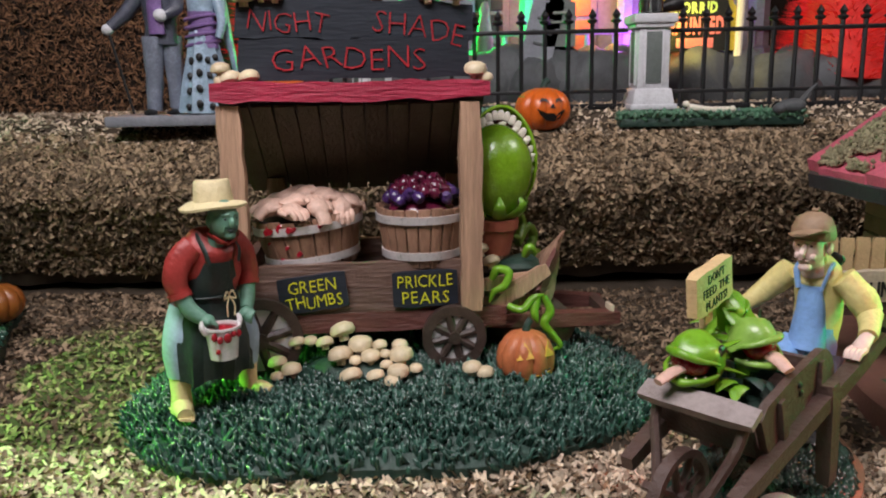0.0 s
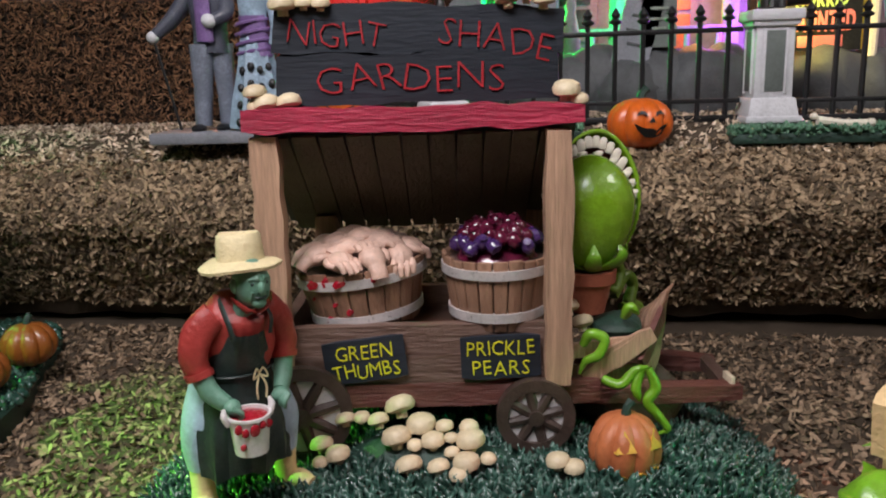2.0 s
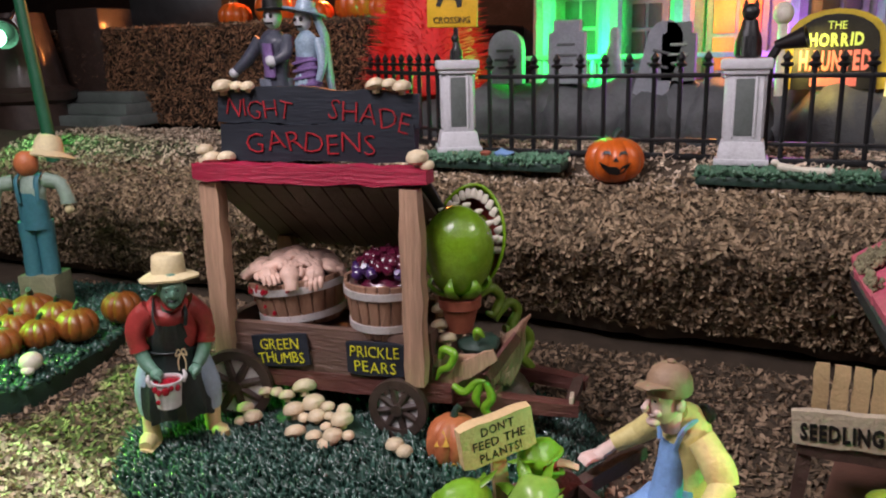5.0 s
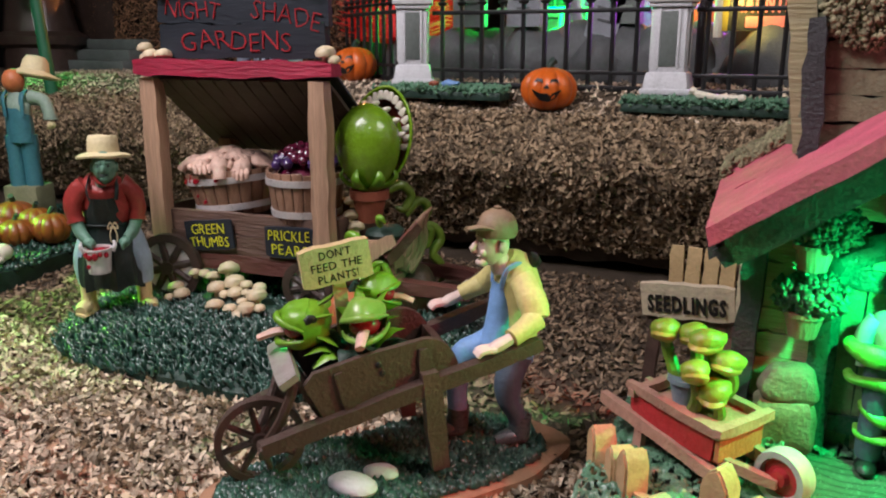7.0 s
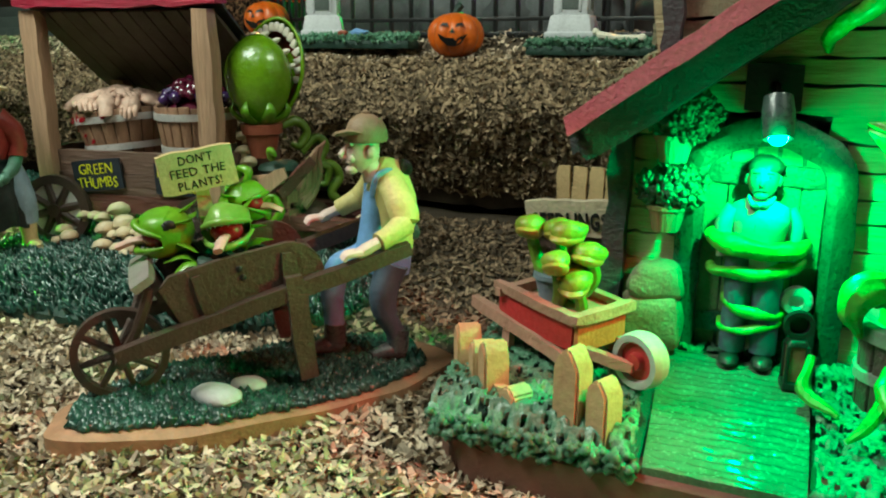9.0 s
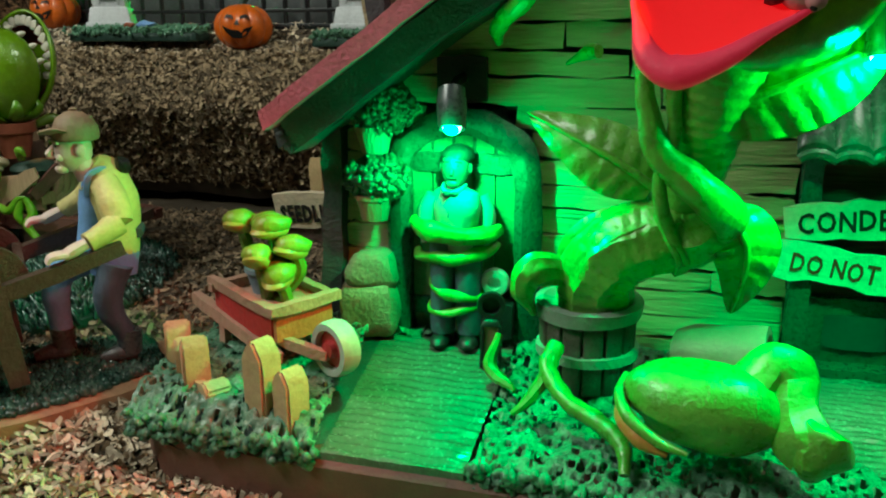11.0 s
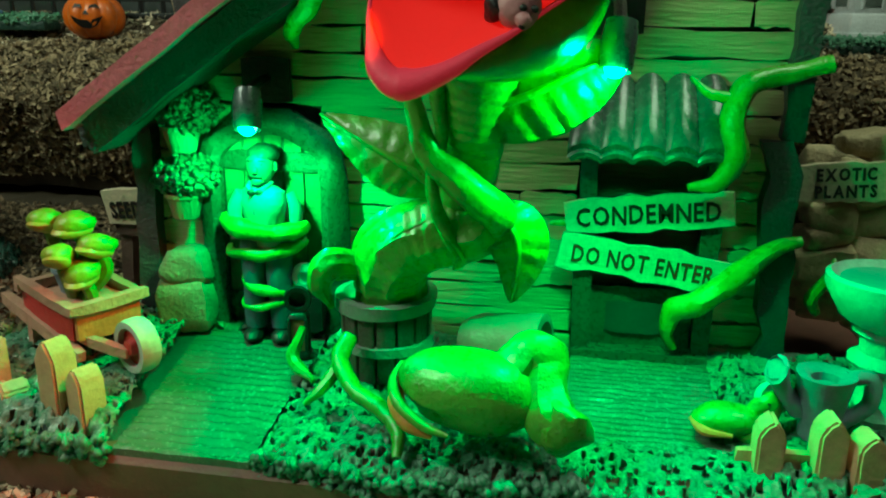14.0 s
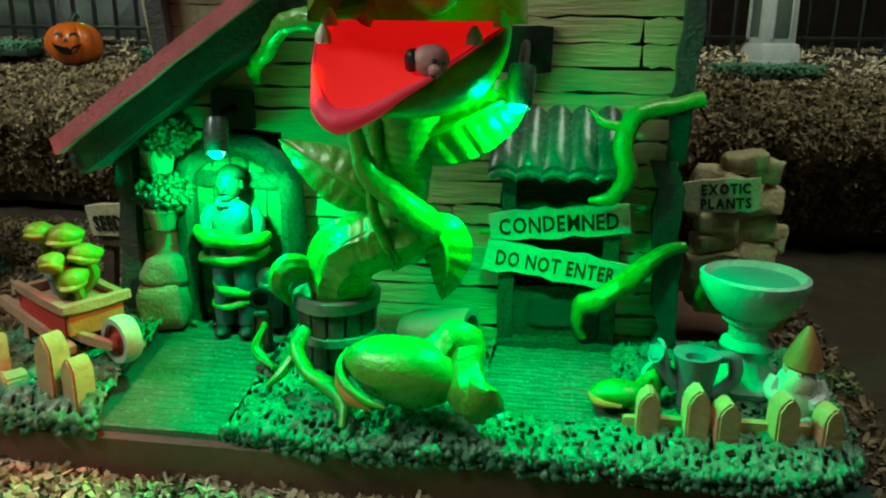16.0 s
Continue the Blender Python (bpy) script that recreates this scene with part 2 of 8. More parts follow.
DOOR_GREEN = paint("dark_green_door", (0.02, 0.065, 0.045), 0.25, 0.4, 4, 0.6, (0.01, 0.03, 0.02))
DOOR_INNER = paint("olive_door_board", (0.15, 0.19, 0.10), 0.45, 0.4, 5, 0.7)
PLANT = paint("giant_plant_green", (0.12, 0.31, 0.035), 0.26, 0.4, 2.5, 0.5, (0.05, 0.12, 0.015), coat=0.35)
BARREL = paint("barrel_wood", (0.075, 0.062, 0.05), 0.28, 0.5, 5, 0.8, (0.02, 0.018, 0.014))
RIM = paint("grey_green_rim", (0.22, 0.26, 0.22), 0.3, 0.35, 4, 0.5)
PLATE = paint("walkway_paint", (0.09, 0.13, 0.085), 0.2, 0.5, 5, 0.35, coat=0.5, fine=30.0)
BARROW_RED = paint("red_barrow_panel", (0.40, 0.025, 0.03), 0.4, 0.4, 3, 0.4)
BARROW_TAN = paint("tan_barrow_frame", (0.42, 0.23, 0.17), 0.45, 0.35, 4, 0.6, (0.17, 0.07, 0.05))
TYRE = paint("grey_tyre", (0.42, 0.40, 0.38), 0.5, 0.3, 3, 0.3)
PICKET = paint("tan_picket", (0.56, 0.36, 0.20), 0.5, 0.3, 3, 0.4, (0.3, 0.14, 0.08))
BATH = paint("pale_blue_stone", (0.40, 0.52, 0.48), 0.5, 0.3, 3, 0.5)
WATER = paint("teal_bowl_paint", (0.14, 0.36, 0.30), 0.3, 0.3, 2, 0.2)
CAN = paint("blue_grey_can", (0.20, 0.25, 0.30), 0.4, 0.3, 3, 0.4)
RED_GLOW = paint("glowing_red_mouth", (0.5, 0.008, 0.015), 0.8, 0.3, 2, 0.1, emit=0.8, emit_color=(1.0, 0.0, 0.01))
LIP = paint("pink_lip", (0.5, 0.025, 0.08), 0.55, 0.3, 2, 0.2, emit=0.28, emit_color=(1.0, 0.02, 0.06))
BULB = glow("lit_green_bulb", (0.3, 1.0, 0.5), 11.0)
# Tinsel: core and needles share one weak red emission.
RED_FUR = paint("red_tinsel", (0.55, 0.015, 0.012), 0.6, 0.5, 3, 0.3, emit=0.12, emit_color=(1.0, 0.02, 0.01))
TEAL_CLOTH = paint("teal_cloth", (0.04, 0.16, 0.20), 0.5, 0.3, 3, 0.4)

# ---- mesh helpers; all in centimetres ----
V = Vector


def thing(name, x=0, y=0, z=0, rz=0, label="", category="", group="", kind=""):
    ob = new(name)
    ob.empty_display_size = 0.01
    ob.matrix_world = pose(x * CM, y * CM, z * CM, 0, 0, rz)
    return tagged(ob, label, category, group, kind)


def mesh_of(name, bm, material, smooth=40):
    me = bpy.data.meshes.new(name)
    bmesh.ops.recalc_face_normals(bm, faces=bm.faces)
    bmesh.ops.scale(bm, vec=(CM, CM, CM), verts=bm.verts)
    if smooth:
        for f in bm.faces:
            f.smooth = True
        for e in bm.edges:
            if len(e.link_faces) == 2 and e.calc_face_angle(0) > radians(smooth):
                e.smooth = False
    bm.to_mesh(me)
    bm.free()
    for m in material if isinstance(material, (list, tuple)) else [material]:
        me.materials.append(m)
    return me


def part(name, bm, material, parent=None, label="", smooth=40):
    ob = new(name, mesh_of(name, bm, material, smooth))
    ob.parent = parent
    return tagged(ob, label)


def solo(name, bm, material, label, category, group="", kind="", smooth=40):
    return tagged(part(name, bm, material, None, "", smooth), label, category, group, kind)


def piece(name, me, parent, m):
    ob = new(name, me)
    ob.parent = parent
    ob.matrix_basis = Matrix.Translation(m.translation * CM) @ m.to_quaternion().to_matrix().to_4x4()
    return ob


def start():
    return bmesh.new()


def box(bm, size, m=None, bevel=0.05, taper=1.0, mat=0):
    """A bevelled block of that size about m; taper narrows its top."""
    made = bmesh.ops.create_cube(bm, size=1)["verts"]
    for v in made:
        k = taper if v.co.z > 0 else 1
        v.co = V((v.co.x * size[0] * k, v.co.y * size[1] * k, v.co.z * size[2]))
    if bevel:
        edges = {e for v in made for e in v.link_edges}
        out = bmesh.ops.bevel(bm, geom=list(edges), offset=min(bevel, 0.45 * min(size)), segments=2, profile=0.5, affect="EDGES", clamp_overlap=True)
        made = list({v for f in out["faces"] for v in f.verts} | {v for v in made if v.is_valid})
    if m is not None:
        bmesh.ops.transform(bm, matrix=m, verts=made)
    if mat:
        for f in {f for v in made for f in v.link_faces}:
            f.material_index = mat
    return made


def smooth_path(pts, n=6):
    pts = [V(p) for p in pts]
    if len(pts) < 3:
        return [pts[0].lerp(pts[-1], i / n) for i in range(n + 1)]
    full = [pts[0] * 2 - pts[1], *pts, pts[-1] * 2 - pts[-2]]
    out = []
    for i in range(1, len(full) - 2):
        a, b, c, d = full[i - 1:i + 3]
        for k in range(n):
            t = k / n
            out.append(0.5 * (2 * b + (c - a) * t + (2 * a - 5 * b + 4 * c - d) * t * t + (3 * b - a - 3 * c + d) * t ** 3))
    out.append(pts[-1])
    return out


def tube(bm, pts, radii, seg=10, n=5, flat=1.0, wobble=0.0, m=None, mat=0, ridge=0.0, twist=0.0, ridges=4, wrinkle=0.0):
    """A round limb along a smooth line through pts; radii are spread evenly along it."""
    line = smooth_path(pts, n)
    up, rings = V((0.13, 0.21, 1)).normalized(), []
    side = None
    for i, p in enumerate(line):
        d = (line[min(i + 1, len(line) - 1)] - line[max(i - 1, 0)])
        d = d.normalized() if d.length > 1e-9 else up
        if side is None:
            side = d.cross(up)
            if side.length < 0.1:
                side = d.cross(V((1, 0, 0)))
        side = (side - d * side.dot(d)).normalized()
        over = d.cross(side)
        f = i / (len(line) - 1) * (len(radii) - 1)
        k = min(int(f), len(radii) - 2) if len(radii) > 1 else 0
        r = radii[0] if len(radii) == 1 else radii[k] + (radii[k + 1] - radii[k]) * (f - k)
        ring = []
        for j in range(seg):
            a = 2 * math.pi * j / seg
            k2 = 1 + ridge * math.cos(ridges * a + twist * i) + wrinkle * math.sin(i * 1.5 + math.sin(a) * 1.2)
            q = p + (side * math.cos(a) + over * math.sin(a) * flat) * (r * k2)
            if wobble:
                q += noise.noise_vector(q * 1.7) * wobble
            ring.append(bm.verts.new(m @ q if m is not None else q))
        rings.append(ring)
    made = []
    for a, b in zip(rings, rings[1:]):
        for j in range(seg):
            made.append(bm.faces.new((a[j], a[(j + 1) % seg], b[(j + 1) % seg], b[j])))
    for ring, end in ((rings[0], line[0]), (rings[-1], line[-1])):
        made.append(bm.faces.new(ring if ring is rings[-1] else ring[::-1]))
    for f in made:
        f.material_index = mat
    return [v for r in rings for v in r]


def lathe(bm, profile, seg=24, m=None, wobble=0.0, ribs=0, rib=0.0, mat=0):
    """A turned form: profile of (radius, height) from the bottom up, with optional ribs."""
    rings, made = [], []
    for r, z in profile:
        ring = []
        for j in range(seg):
            a = 2 * math.pi * j / seg
            k = 1 - rib * (1 - abs(math.cos(a * ribs / 2)) ** 0.6) if ribs else 1
            q = V((r * k * math.cos(a), r * k * math.sin(a), z))
            if wobble:
                q += noise.noise_vector(q * 1.3) * wobble
            ring.append(bm.verts.new(m @ q if m is not None else q))
        rings.append(ring)
    for a, b in zip(rings, rings[1:]):
        for j in range(seg):
            made.append(bm.faces.new((a[j], a[(j + 1) % seg], b[(j + 1) % seg], b[j])))
    made.append(bm.faces.new(rings[0][::-1]))
    made.append(bm.faces.new(rings[-1]))
    for f in made:
        f.material_index = mat
    return [v for r in rings for v in r]


def blob(bm, at, radii, seg=14, wobble=0.0, freq=1.5, m=None, mat=0):
    """An uneven rounded lump."""
    made = bmesh.ops.create_uvsphere(bm, u_segments=seg, v_segments=max(6, seg // 2 + 1), radius=1)["verts"]
    c = V(at)
    for v in made:
        q = V((v.co.x * radii[0], v.co.y * radii[1], v.co.z * radii[2]))
        if wobble:
            q += noise.noise_vector((q + c) * freq) * wobble
        q += c
        v.co = m @ q if m is not None else q
    if mat:
        for f in {f for v in made for f in v.link_faces}:
            f.material_index = mat
    return made


def plank_bm(size, m=None, jag=0.05, cuts=7, bevel=0.03, bm=None):
    """A rough-sawn board, long along x, with wavering edges and worn ends."""
    bm = bm or start()
    lx, ly, lz = size
    rows = []
    for i in range(cuts + 1):
        x = -lx / 2 + lx * i / cuts
        w1, w2 = [(random.random() - 0.5) * jag for _ in "ab"]
        inset = bevel if i in (0, cuts) else 0
        ring = []
        for y, z in ((-1, -1), (1, -1), (1, 1), (-1, 1)):
            q = V((x + (random.random() - 0.5) * jag * (0.8 if inset else 0.2), y * (ly / 2 - inset), z * (lz / 2 - inset) + (w1 if z > 0 else w2)))
            ring.append(bm.verts.new(m @ q if m is not None else q))
        rows.append(ring)
    for a, b in zip(rows, rows[1:]):
        for j in range(4):
            bm.faces.new((a[j], a[(j + 1) % 4], b[(j + 1) % 4], b[j]))
    bm.faces.new(rows[0][::-1]), bm.faces.new(rows[-1])
    return bm


def lettering(name, text, height, m, material, parent, width=None, jitter=0.0, depth=0.02, bold=0.0, squeeze=1.0):
    """Raised painted letters; m puts their middle, reading along x with z up the letters' face normal (-y)."""
    rng = random.Random(text)
    glyphs, x = [], 0.0
    meshes = []
    for ch in text:
        if ch == " ":
            x += height * 0.45
            continue
        cu = bpy.data.curves.new("glyph", "FONT")
        cu.body, cu.size, cu.extrude, cu.offset, cu.resolution_u = ch, height * 1.38, depth, bold, 2
        ob = bpy.data.objects.new("glyph", cu)
        me = bpy.data.meshes.new_from_object(ob)
        bpy.data.objects.remove(ob)
        xs = [v.co.x for v in me.vertices]
        glyphs.append((me, x - min(xs)))
        x += (max(xs) - min(xs)) + height * 0.17
    total = x - height * 0.17
    k = (width / total) if width else squeeze
    bm = start()
    for me, off in glyphs:
        n0 = len(bm.verts)
        bm.from_mesh(me)
        bm.verts.ensure_lookup_table()
        turn = pose(0, 0, 0, 0, 0, (rng.random() - 0.5) * 2 * jitter)
        lift = (rng.random() - 0.5) * 0.02 * jitter * height
        for v in bm.verts[n0:]:
            q = turn @ V((v.co.x, v.co.y - height / 2, v.co.z))
            q = V(((q.x + off - total / 2) * k, q.y + lift, q.z))
            v.co = m @ V((q.x, -q.z, q.y))
        bpy.data.meshes.remove(me)
    return part(name, bm, material, parent, smooth=0)


def flakes(name, spots, normals, material, length, width, label, category, tilt=0.6, seed=1, lift=0.0, curl=0.25):
    """Loose shavings: small curled slips lying about on a surface."""
    rng = np.random.default_rng(seed)
    n = len(spots)
    nor = normals + rng.normal(0, tilt, (n, 3))
    nor /= np.linalg.norm(nor, axis=1)[:, None]
    ref = rng.normal(0, 1, (n, 3))
    along = np.cross(nor, ref)
    along /= np.linalg.norm(along, axis=1)[:, None]
    side = np.cross(nor, along)
    L = (length * rng.uniform(0.45, 1.35, n) / 2)[:, None]
    W = (width * rng.uniform(0.5, 1.5, n) / 2)[:, None]
    c = spots + normals * (lift + rng.uniform(0, 0.12, n)[:, None])
    k = nor * (L * curl * rng.uniform(-1, 1, n)[:, None])
    verts = np.stack([c - along * L - side * W * 0.6 + k, c - along * L + side * W * 0.5 + k, c + side * W, c + along * L + side * W * 0.5 + k, c + along * L - side * W * 0.6 + k, c - side * W], 1).reshape(-1, 3) * CM
    i = np.arange(n)[:, None] * 6
    faces = np.concatenate([i + np.array([[0, 1, 2, 5]]), i + np.array([[5, 2, 3, 4]])], 1).reshape(-1, 4)
    me = bpy.data.meshes.new(name)
    me.from_pydata(verts.tolist(), [], faces.tolist())
    me.materials.append(material)
    return tagged(new(name, me), label, category, kind="stuff")

# ---- the large structure ----


def ground_z(x, y):
    return 0.04 * max(0.0, min(y, 40) - 17)


def grid_sheet(name, xs, ys, height, material, label, category):
    me = bpy.data.meshes.new(name)
    verts = [(x * CM, y * CM, height(x, y) * CM) for y in ys for x in xs]
    w = len(xs)
    faces = [(j * w + i, j * w + i + 1, (j + 1) * w + i + 1, (j + 1) * w + i) for j in range(len(ys) - 1) for i in range(w - 1)]
    me.from_pydata(verts, [], faces)
    me.materials.append(material)
    for p in me.polygons:
        p.use_smooth = True
    return tagged(new(name, me), label, category, kind="structure")


def uneven(x, y):
    return ground_z(x, y) + 0.12 * noise.noise(V((x * 0.5, y * 0.5, 0))) + 0.14 * noise.noise(V((x * 1.5, y * 1.5, 3)))


far = [-95, -75, -60]
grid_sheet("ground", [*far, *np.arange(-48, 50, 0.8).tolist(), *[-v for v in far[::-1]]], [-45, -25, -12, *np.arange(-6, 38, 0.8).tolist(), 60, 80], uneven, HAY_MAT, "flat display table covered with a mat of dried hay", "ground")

# the stepped terrace: a hay-wrapped roll with a rounded front, flat on top

def roll_point(x, s):
    """Cross-section of the roll: s runs 0 at the foot under the overhang to 1 at the back of the flat top."""
    turn = 0.35 * math.sin(x * 0.11 + 1) + 0.3 * noise.noise(V((x * 0.2, 0, 0)))
    if s < 0.3:
        k = s / 0.3
        return V((x, 37.6 - 2.55 * k ** 0.9 + turn, 1.2 + 4.1 * k + 0.15 * turn))
    if s < 0.62:
        a = radians(-16 + 106 * (s - 0.3) / 0.32)
        return V((x, 37.45 - 2.5 * math.cos(a) + turn, 5.85 + 1.85 * math.sin(a) + 0.15 * turn))
    k = (s - 0.62) / 0.38
    return V((x, 37.45 + turn * (1 - k) + 9.0 * k, 7.7 + 0.15 * turn + 1.2 * min(1, k * 4)))


def roll_sheet():
    xs = np.arange(-48, 62, 0.7).tolist()
    ss = [i / 40 for i in range(41)]
    me = bpy.data.meshes.new("hay_roll")
    verts = []
    for x in xs:
        for s in ss:
            p = roll_point(x, s)
            p += noise.noise_vector(p * 0.9) * 0.2
            verts.append(p * CM)
    h = len(ss)
    faces = [(i * h + j, i * h + j + 1, (i + 1) * h + j + 1, (i + 1) * h + j) for i in range(len(xs) - 1) for j in range(h - 1)]
    me.from_pydata([tuple(v) for v in verts], [], faces)
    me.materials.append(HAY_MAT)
    for p in me.polygons:
        p.use_smooth = True
    return tagged(new("terrace", me), "raised terrace edged with a thick roll of dried hay", "terrace", kind="structure")


roll_sheet()
bm = start()
box(bm, (120, 4, 9.0), pose(5, 42.0, 4.0), 0.1)
solo("terrace_core", bm, PEAT, "dark foam block inside the raised terrace", "terrace", kind="structure")
rng = np.random.default_rng(5)


def ground_spots(n, x0, x1, y0, y1, seed):
    r = np.random.default_rng(seed)
    p = np.stack([r.uniform(x0, x1, n), r.uniform(y0, y1, n)], 1)
    return np.array([(x, y, uneven(x, y)) for x, y in p]), np.tile([0, 0, 1.0], (n, 1))


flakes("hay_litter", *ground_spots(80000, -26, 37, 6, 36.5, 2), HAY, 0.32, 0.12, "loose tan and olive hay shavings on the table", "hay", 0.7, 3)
flakes("near_hay_litter", *ground_spots(44000, -18, 26, 6, 21.5, 12), HAY_PALE_LIT, 0.36, 0.13, "loose pale hay shavings in front of the figures", "hay", 0.9, 13, 0.06, 0.5)


def roll_spots(n, s0, s1, seed):
    r = np.random.default_rng(seed)
    pts, nors = [], []
    for x, s in zip(r.uniform(-34, 48, n), r.uniform(s0, s1, n)):
        p = roll_point(x, s)
        q = roll_point(x, min(1, s + 0.01))
        d = (q - p).normalized()
        pts.append(p + noise.noise_vector(p * 0.9) * 0.2)
        nors.append((0, -d.z, d.y))
    return np.array([tuple(p) for p in pts]), np.array(nors)


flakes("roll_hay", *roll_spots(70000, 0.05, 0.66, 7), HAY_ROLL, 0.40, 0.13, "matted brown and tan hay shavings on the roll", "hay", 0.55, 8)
# The lit terrace top is coloured in with the paler hay.
flakes("terrace_hay", *roll_spots(26000, 0.6, 1.0, 9), HAY_PALE_LIT, 0.30, 0.11, "loose pale hay shavings on top of the terrace", "hay", 0.5, 10)

# the dark block and the upper tier behind
bm = start()
box(bm, (36, 30, 7.0), pose(-31, 65, 12.2), 0.3)
for v in bm.verts:
    v.co += noise.noise_vector(v.co * 0.4) * 0.3
solo("upper_terrace", bm, PEAT, "dark brown peat block forming a higher tier", "terrace", kind="structure")
# Added backdrop sheet; its near-black colour stands in for the unlit room.
bm = start()
box(bm, (190, 2, 60), pose(0, 81, 29), 0.1)
solo("wall_back", bm, PEAT, "added near-black backdrop far behind the display", "wall", kind="structure")


def blades(name, spots, material, height, width, label, category, parent=None, lean=0.35, seed=3, forward=(0, -0.4)):
    """Carved resin grass: thick tapering blades."""
    r = np.random.default_rng(seed)
    n = len(spots)
    a = r.uniform(0, 2 * np.pi, n)
    h = height * r.uniform(0.6, 1.3, n)
    w = width * r.uniform(0.7, 1.3, n)
    tip = spots + np.stack([r.normal(forward[0] * height, lean * height, n), r.normal(forward[1] * height, lean * height, n), h], 1)
    vs = []
    for k in range(3):
        b = a + k * 2 * np.pi / 3
        vs.append(spots + np.stack([np.cos(b) * w, np.sin(b) * w, -0.05 + 0 * w], 1))
    mids = []
    for k in range(3):
        b = a + k * 2 * np.pi / 3
        mids.append(spots * 0.45 + tip * 0.55 + np.stack([np.cos(b) * w * 0.75, np.sin(b) * w * 0.75, 0 * w], 1))
    verts = (np.stack([*vs, *mids, tip], 1).reshape(-1, 3) * CM).tolist()
    i = (np.arange(n) * 7)[:, None, None]
    quads = (i + np.array([[[0, 1, 4, 3], [1, 2, 5, 4], [2, 0, 3, 5]]])).reshape(-1, 4).tolist()
    tris = (i + np.array([[[3, 4, 6], [4, 5, 6], [5, 3, 6]]])).reshape(-1, 3).tolist()
    me = bpy.data.meshes.new(name)
    me.from_pydata(verts, [], quads + tris)
    me.materials.append(material)
    for p in me.polygons:
        p.use_smooth = True
    ob = new(name, me)
    ob.parent = parent
    return tagged(ob, label, category if not parent else "", kind="stuff")


def nubs(name, spots, material, size, label, parent=None, seed=4):
    """Coarse foam turf: small uneven lumps with gaps between."""
    r = np.random.default_rng(seed)
    n = len(spots)
    base = np.array([(1, 0, 0.1), (0, 1, 0.1), (-1, 0, 0.1), (0, -1, 0.1), (0, 0, 1), (0, 0, -0.6)])
    faces0 = np.array([(0, 1, 4), (1, 2, 4), (2, 3, 4), (3, 0, 4), (1, 0, 5), (2, 1, 5), (3, 2, 5), (0, 3, 5)])
    a = r.uniform(0, 2 * np.pi, n)
    s = size * r.uniform(0.55, 1.4, n)
    ca, sa = np.cos(a)[:, None], np.sin(a)[:, None]
    x = base[None, :, 0] * ca - base[None, :, 1] * sa
    y = base[None, :, 0] * sa + base[None, :, 1] * ca
    z = base[None, :, 2] * r.uniform(0.7, 1.6, n)[:, None]
    v = np.stack([x, y, z], 2) * s[:, None, None] * r.uniform(0.75, 1.25, (n, 6, 1)) + spots[:, None, :]
    f = (np.arange(n) * 6)[:, None, None] + faces0[None]
    me = bpy.data.meshes.new(name)
    me.from_pydata((v.reshape(-1, 3) * CM).tolist(), [], f.reshape(-1, 3).tolist())
    me.materials.append(material)
    for p in me.polygons:
        p.use_smooth = True
    ob = new(name, me)
    ob.parent = parent
    return tagged(ob, label, kind="stuff")


def mound(cx, cy, rx, ry, rz, h, power=2.6, skirt=0.35):
    """Height of a flat-topped plinth at (x, y), or None outside it."""
    c, s = math.cos(radians(rz)), math.sin(radians(rz))

    def at(x, y):
        u, v = (c * (x - cx) + s * (y - cy)) / rx, (-s * (x - cx) + c * (y - cy)) / ry
        k = 1 + 0.06 * noise.noise(V((u * 2, v * 2, cx)))
        d = (abs(u * k) ** power + abs(v * k) ** power) ** (1 / power)
        return None if d > 1 else h * min(1.0, skirt + (1 - skirt) * (1 - ((d - 0.55) / 0.45) ** 2 if d > 0.55 else 1)) + 0.05 * noise.noise(V((x * 0.8, y * 0.8, 1)))
    return at


def plinth(name, cx, cy, rx, ry, rz, h, material, parent, power=2.6, skirt=0.35, foot=-0.3, rings=16, seg=72, label=""):
    bm = start()
    at = mound(cx, cy, rx, ry, rz, h, power, skirt)
    c, s = math.cos(radians(rz)), math.sin(radians(rz))
    rows = []
    for k in [0.0, *[0.1 + 0.89 * i / rings for i in range(rings + 1)]][1:]:
        ring = []
        for j in range(seg):
            a = 2 * math.pi * j / seg
            ca, sa = math.cos(a), math.sin(a)
            f = (abs(ca) ** power + abs(sa) ** power) ** (-1 / power)
            u, v = ca * f, sa * f
            w = 1 + 0.06 * noise.noise(V((u * 2 * k, v * 2 * k, cx)))
            u, v = u * k / w * rx, v * k / w * ry
            x, y = cx + c * u - s * v, cy + s * u + c * v
            z = at(x, y)
            ring.append(bm.verts.new((x, y, z if z is not None else h * skirt)))
        rows.append(ring)
    rows.append([bm.verts.new((v.co.x, v.co.y, foot)) for v in rows[-1]])
    for a, b in zip(rows, rows[1:]):
        for j in range(seg):
            bm.faces.new((a[j], a[(j + 1) % seg], b[(j + 1) % seg], b[j]))
    bm.faces.new(rows[0]), bm.faces.new(rows[-1][::-1])
    part(name, bm, material, parent, label)
    return at


def scatter(at, n, cx, cy, r, seed, keep=None, lift=0.0):
    g = random.Random(seed)
    out = []
    while len(out) < n:
        x, y = cx + g.uniform(-r, r), cy + g.uniform(-r, r)
        z = at(x, y)
        if z is not None and (keep is None or keep(x, y)):
            out.append((x, y, z + lift))
    return np.array(out)


# ---- the market cart on its grassy plinth ----
cart = thing("market_cart", label="brown wooden fruit cart with sloping roof and dark name board", category="cart")
cart_top = plinth("plinth", -0.1, 25.4, 8.4, 5.5, 11, 1.52, GRASS_BED, cart, 2.5, 0.3, label="dark green resin base")
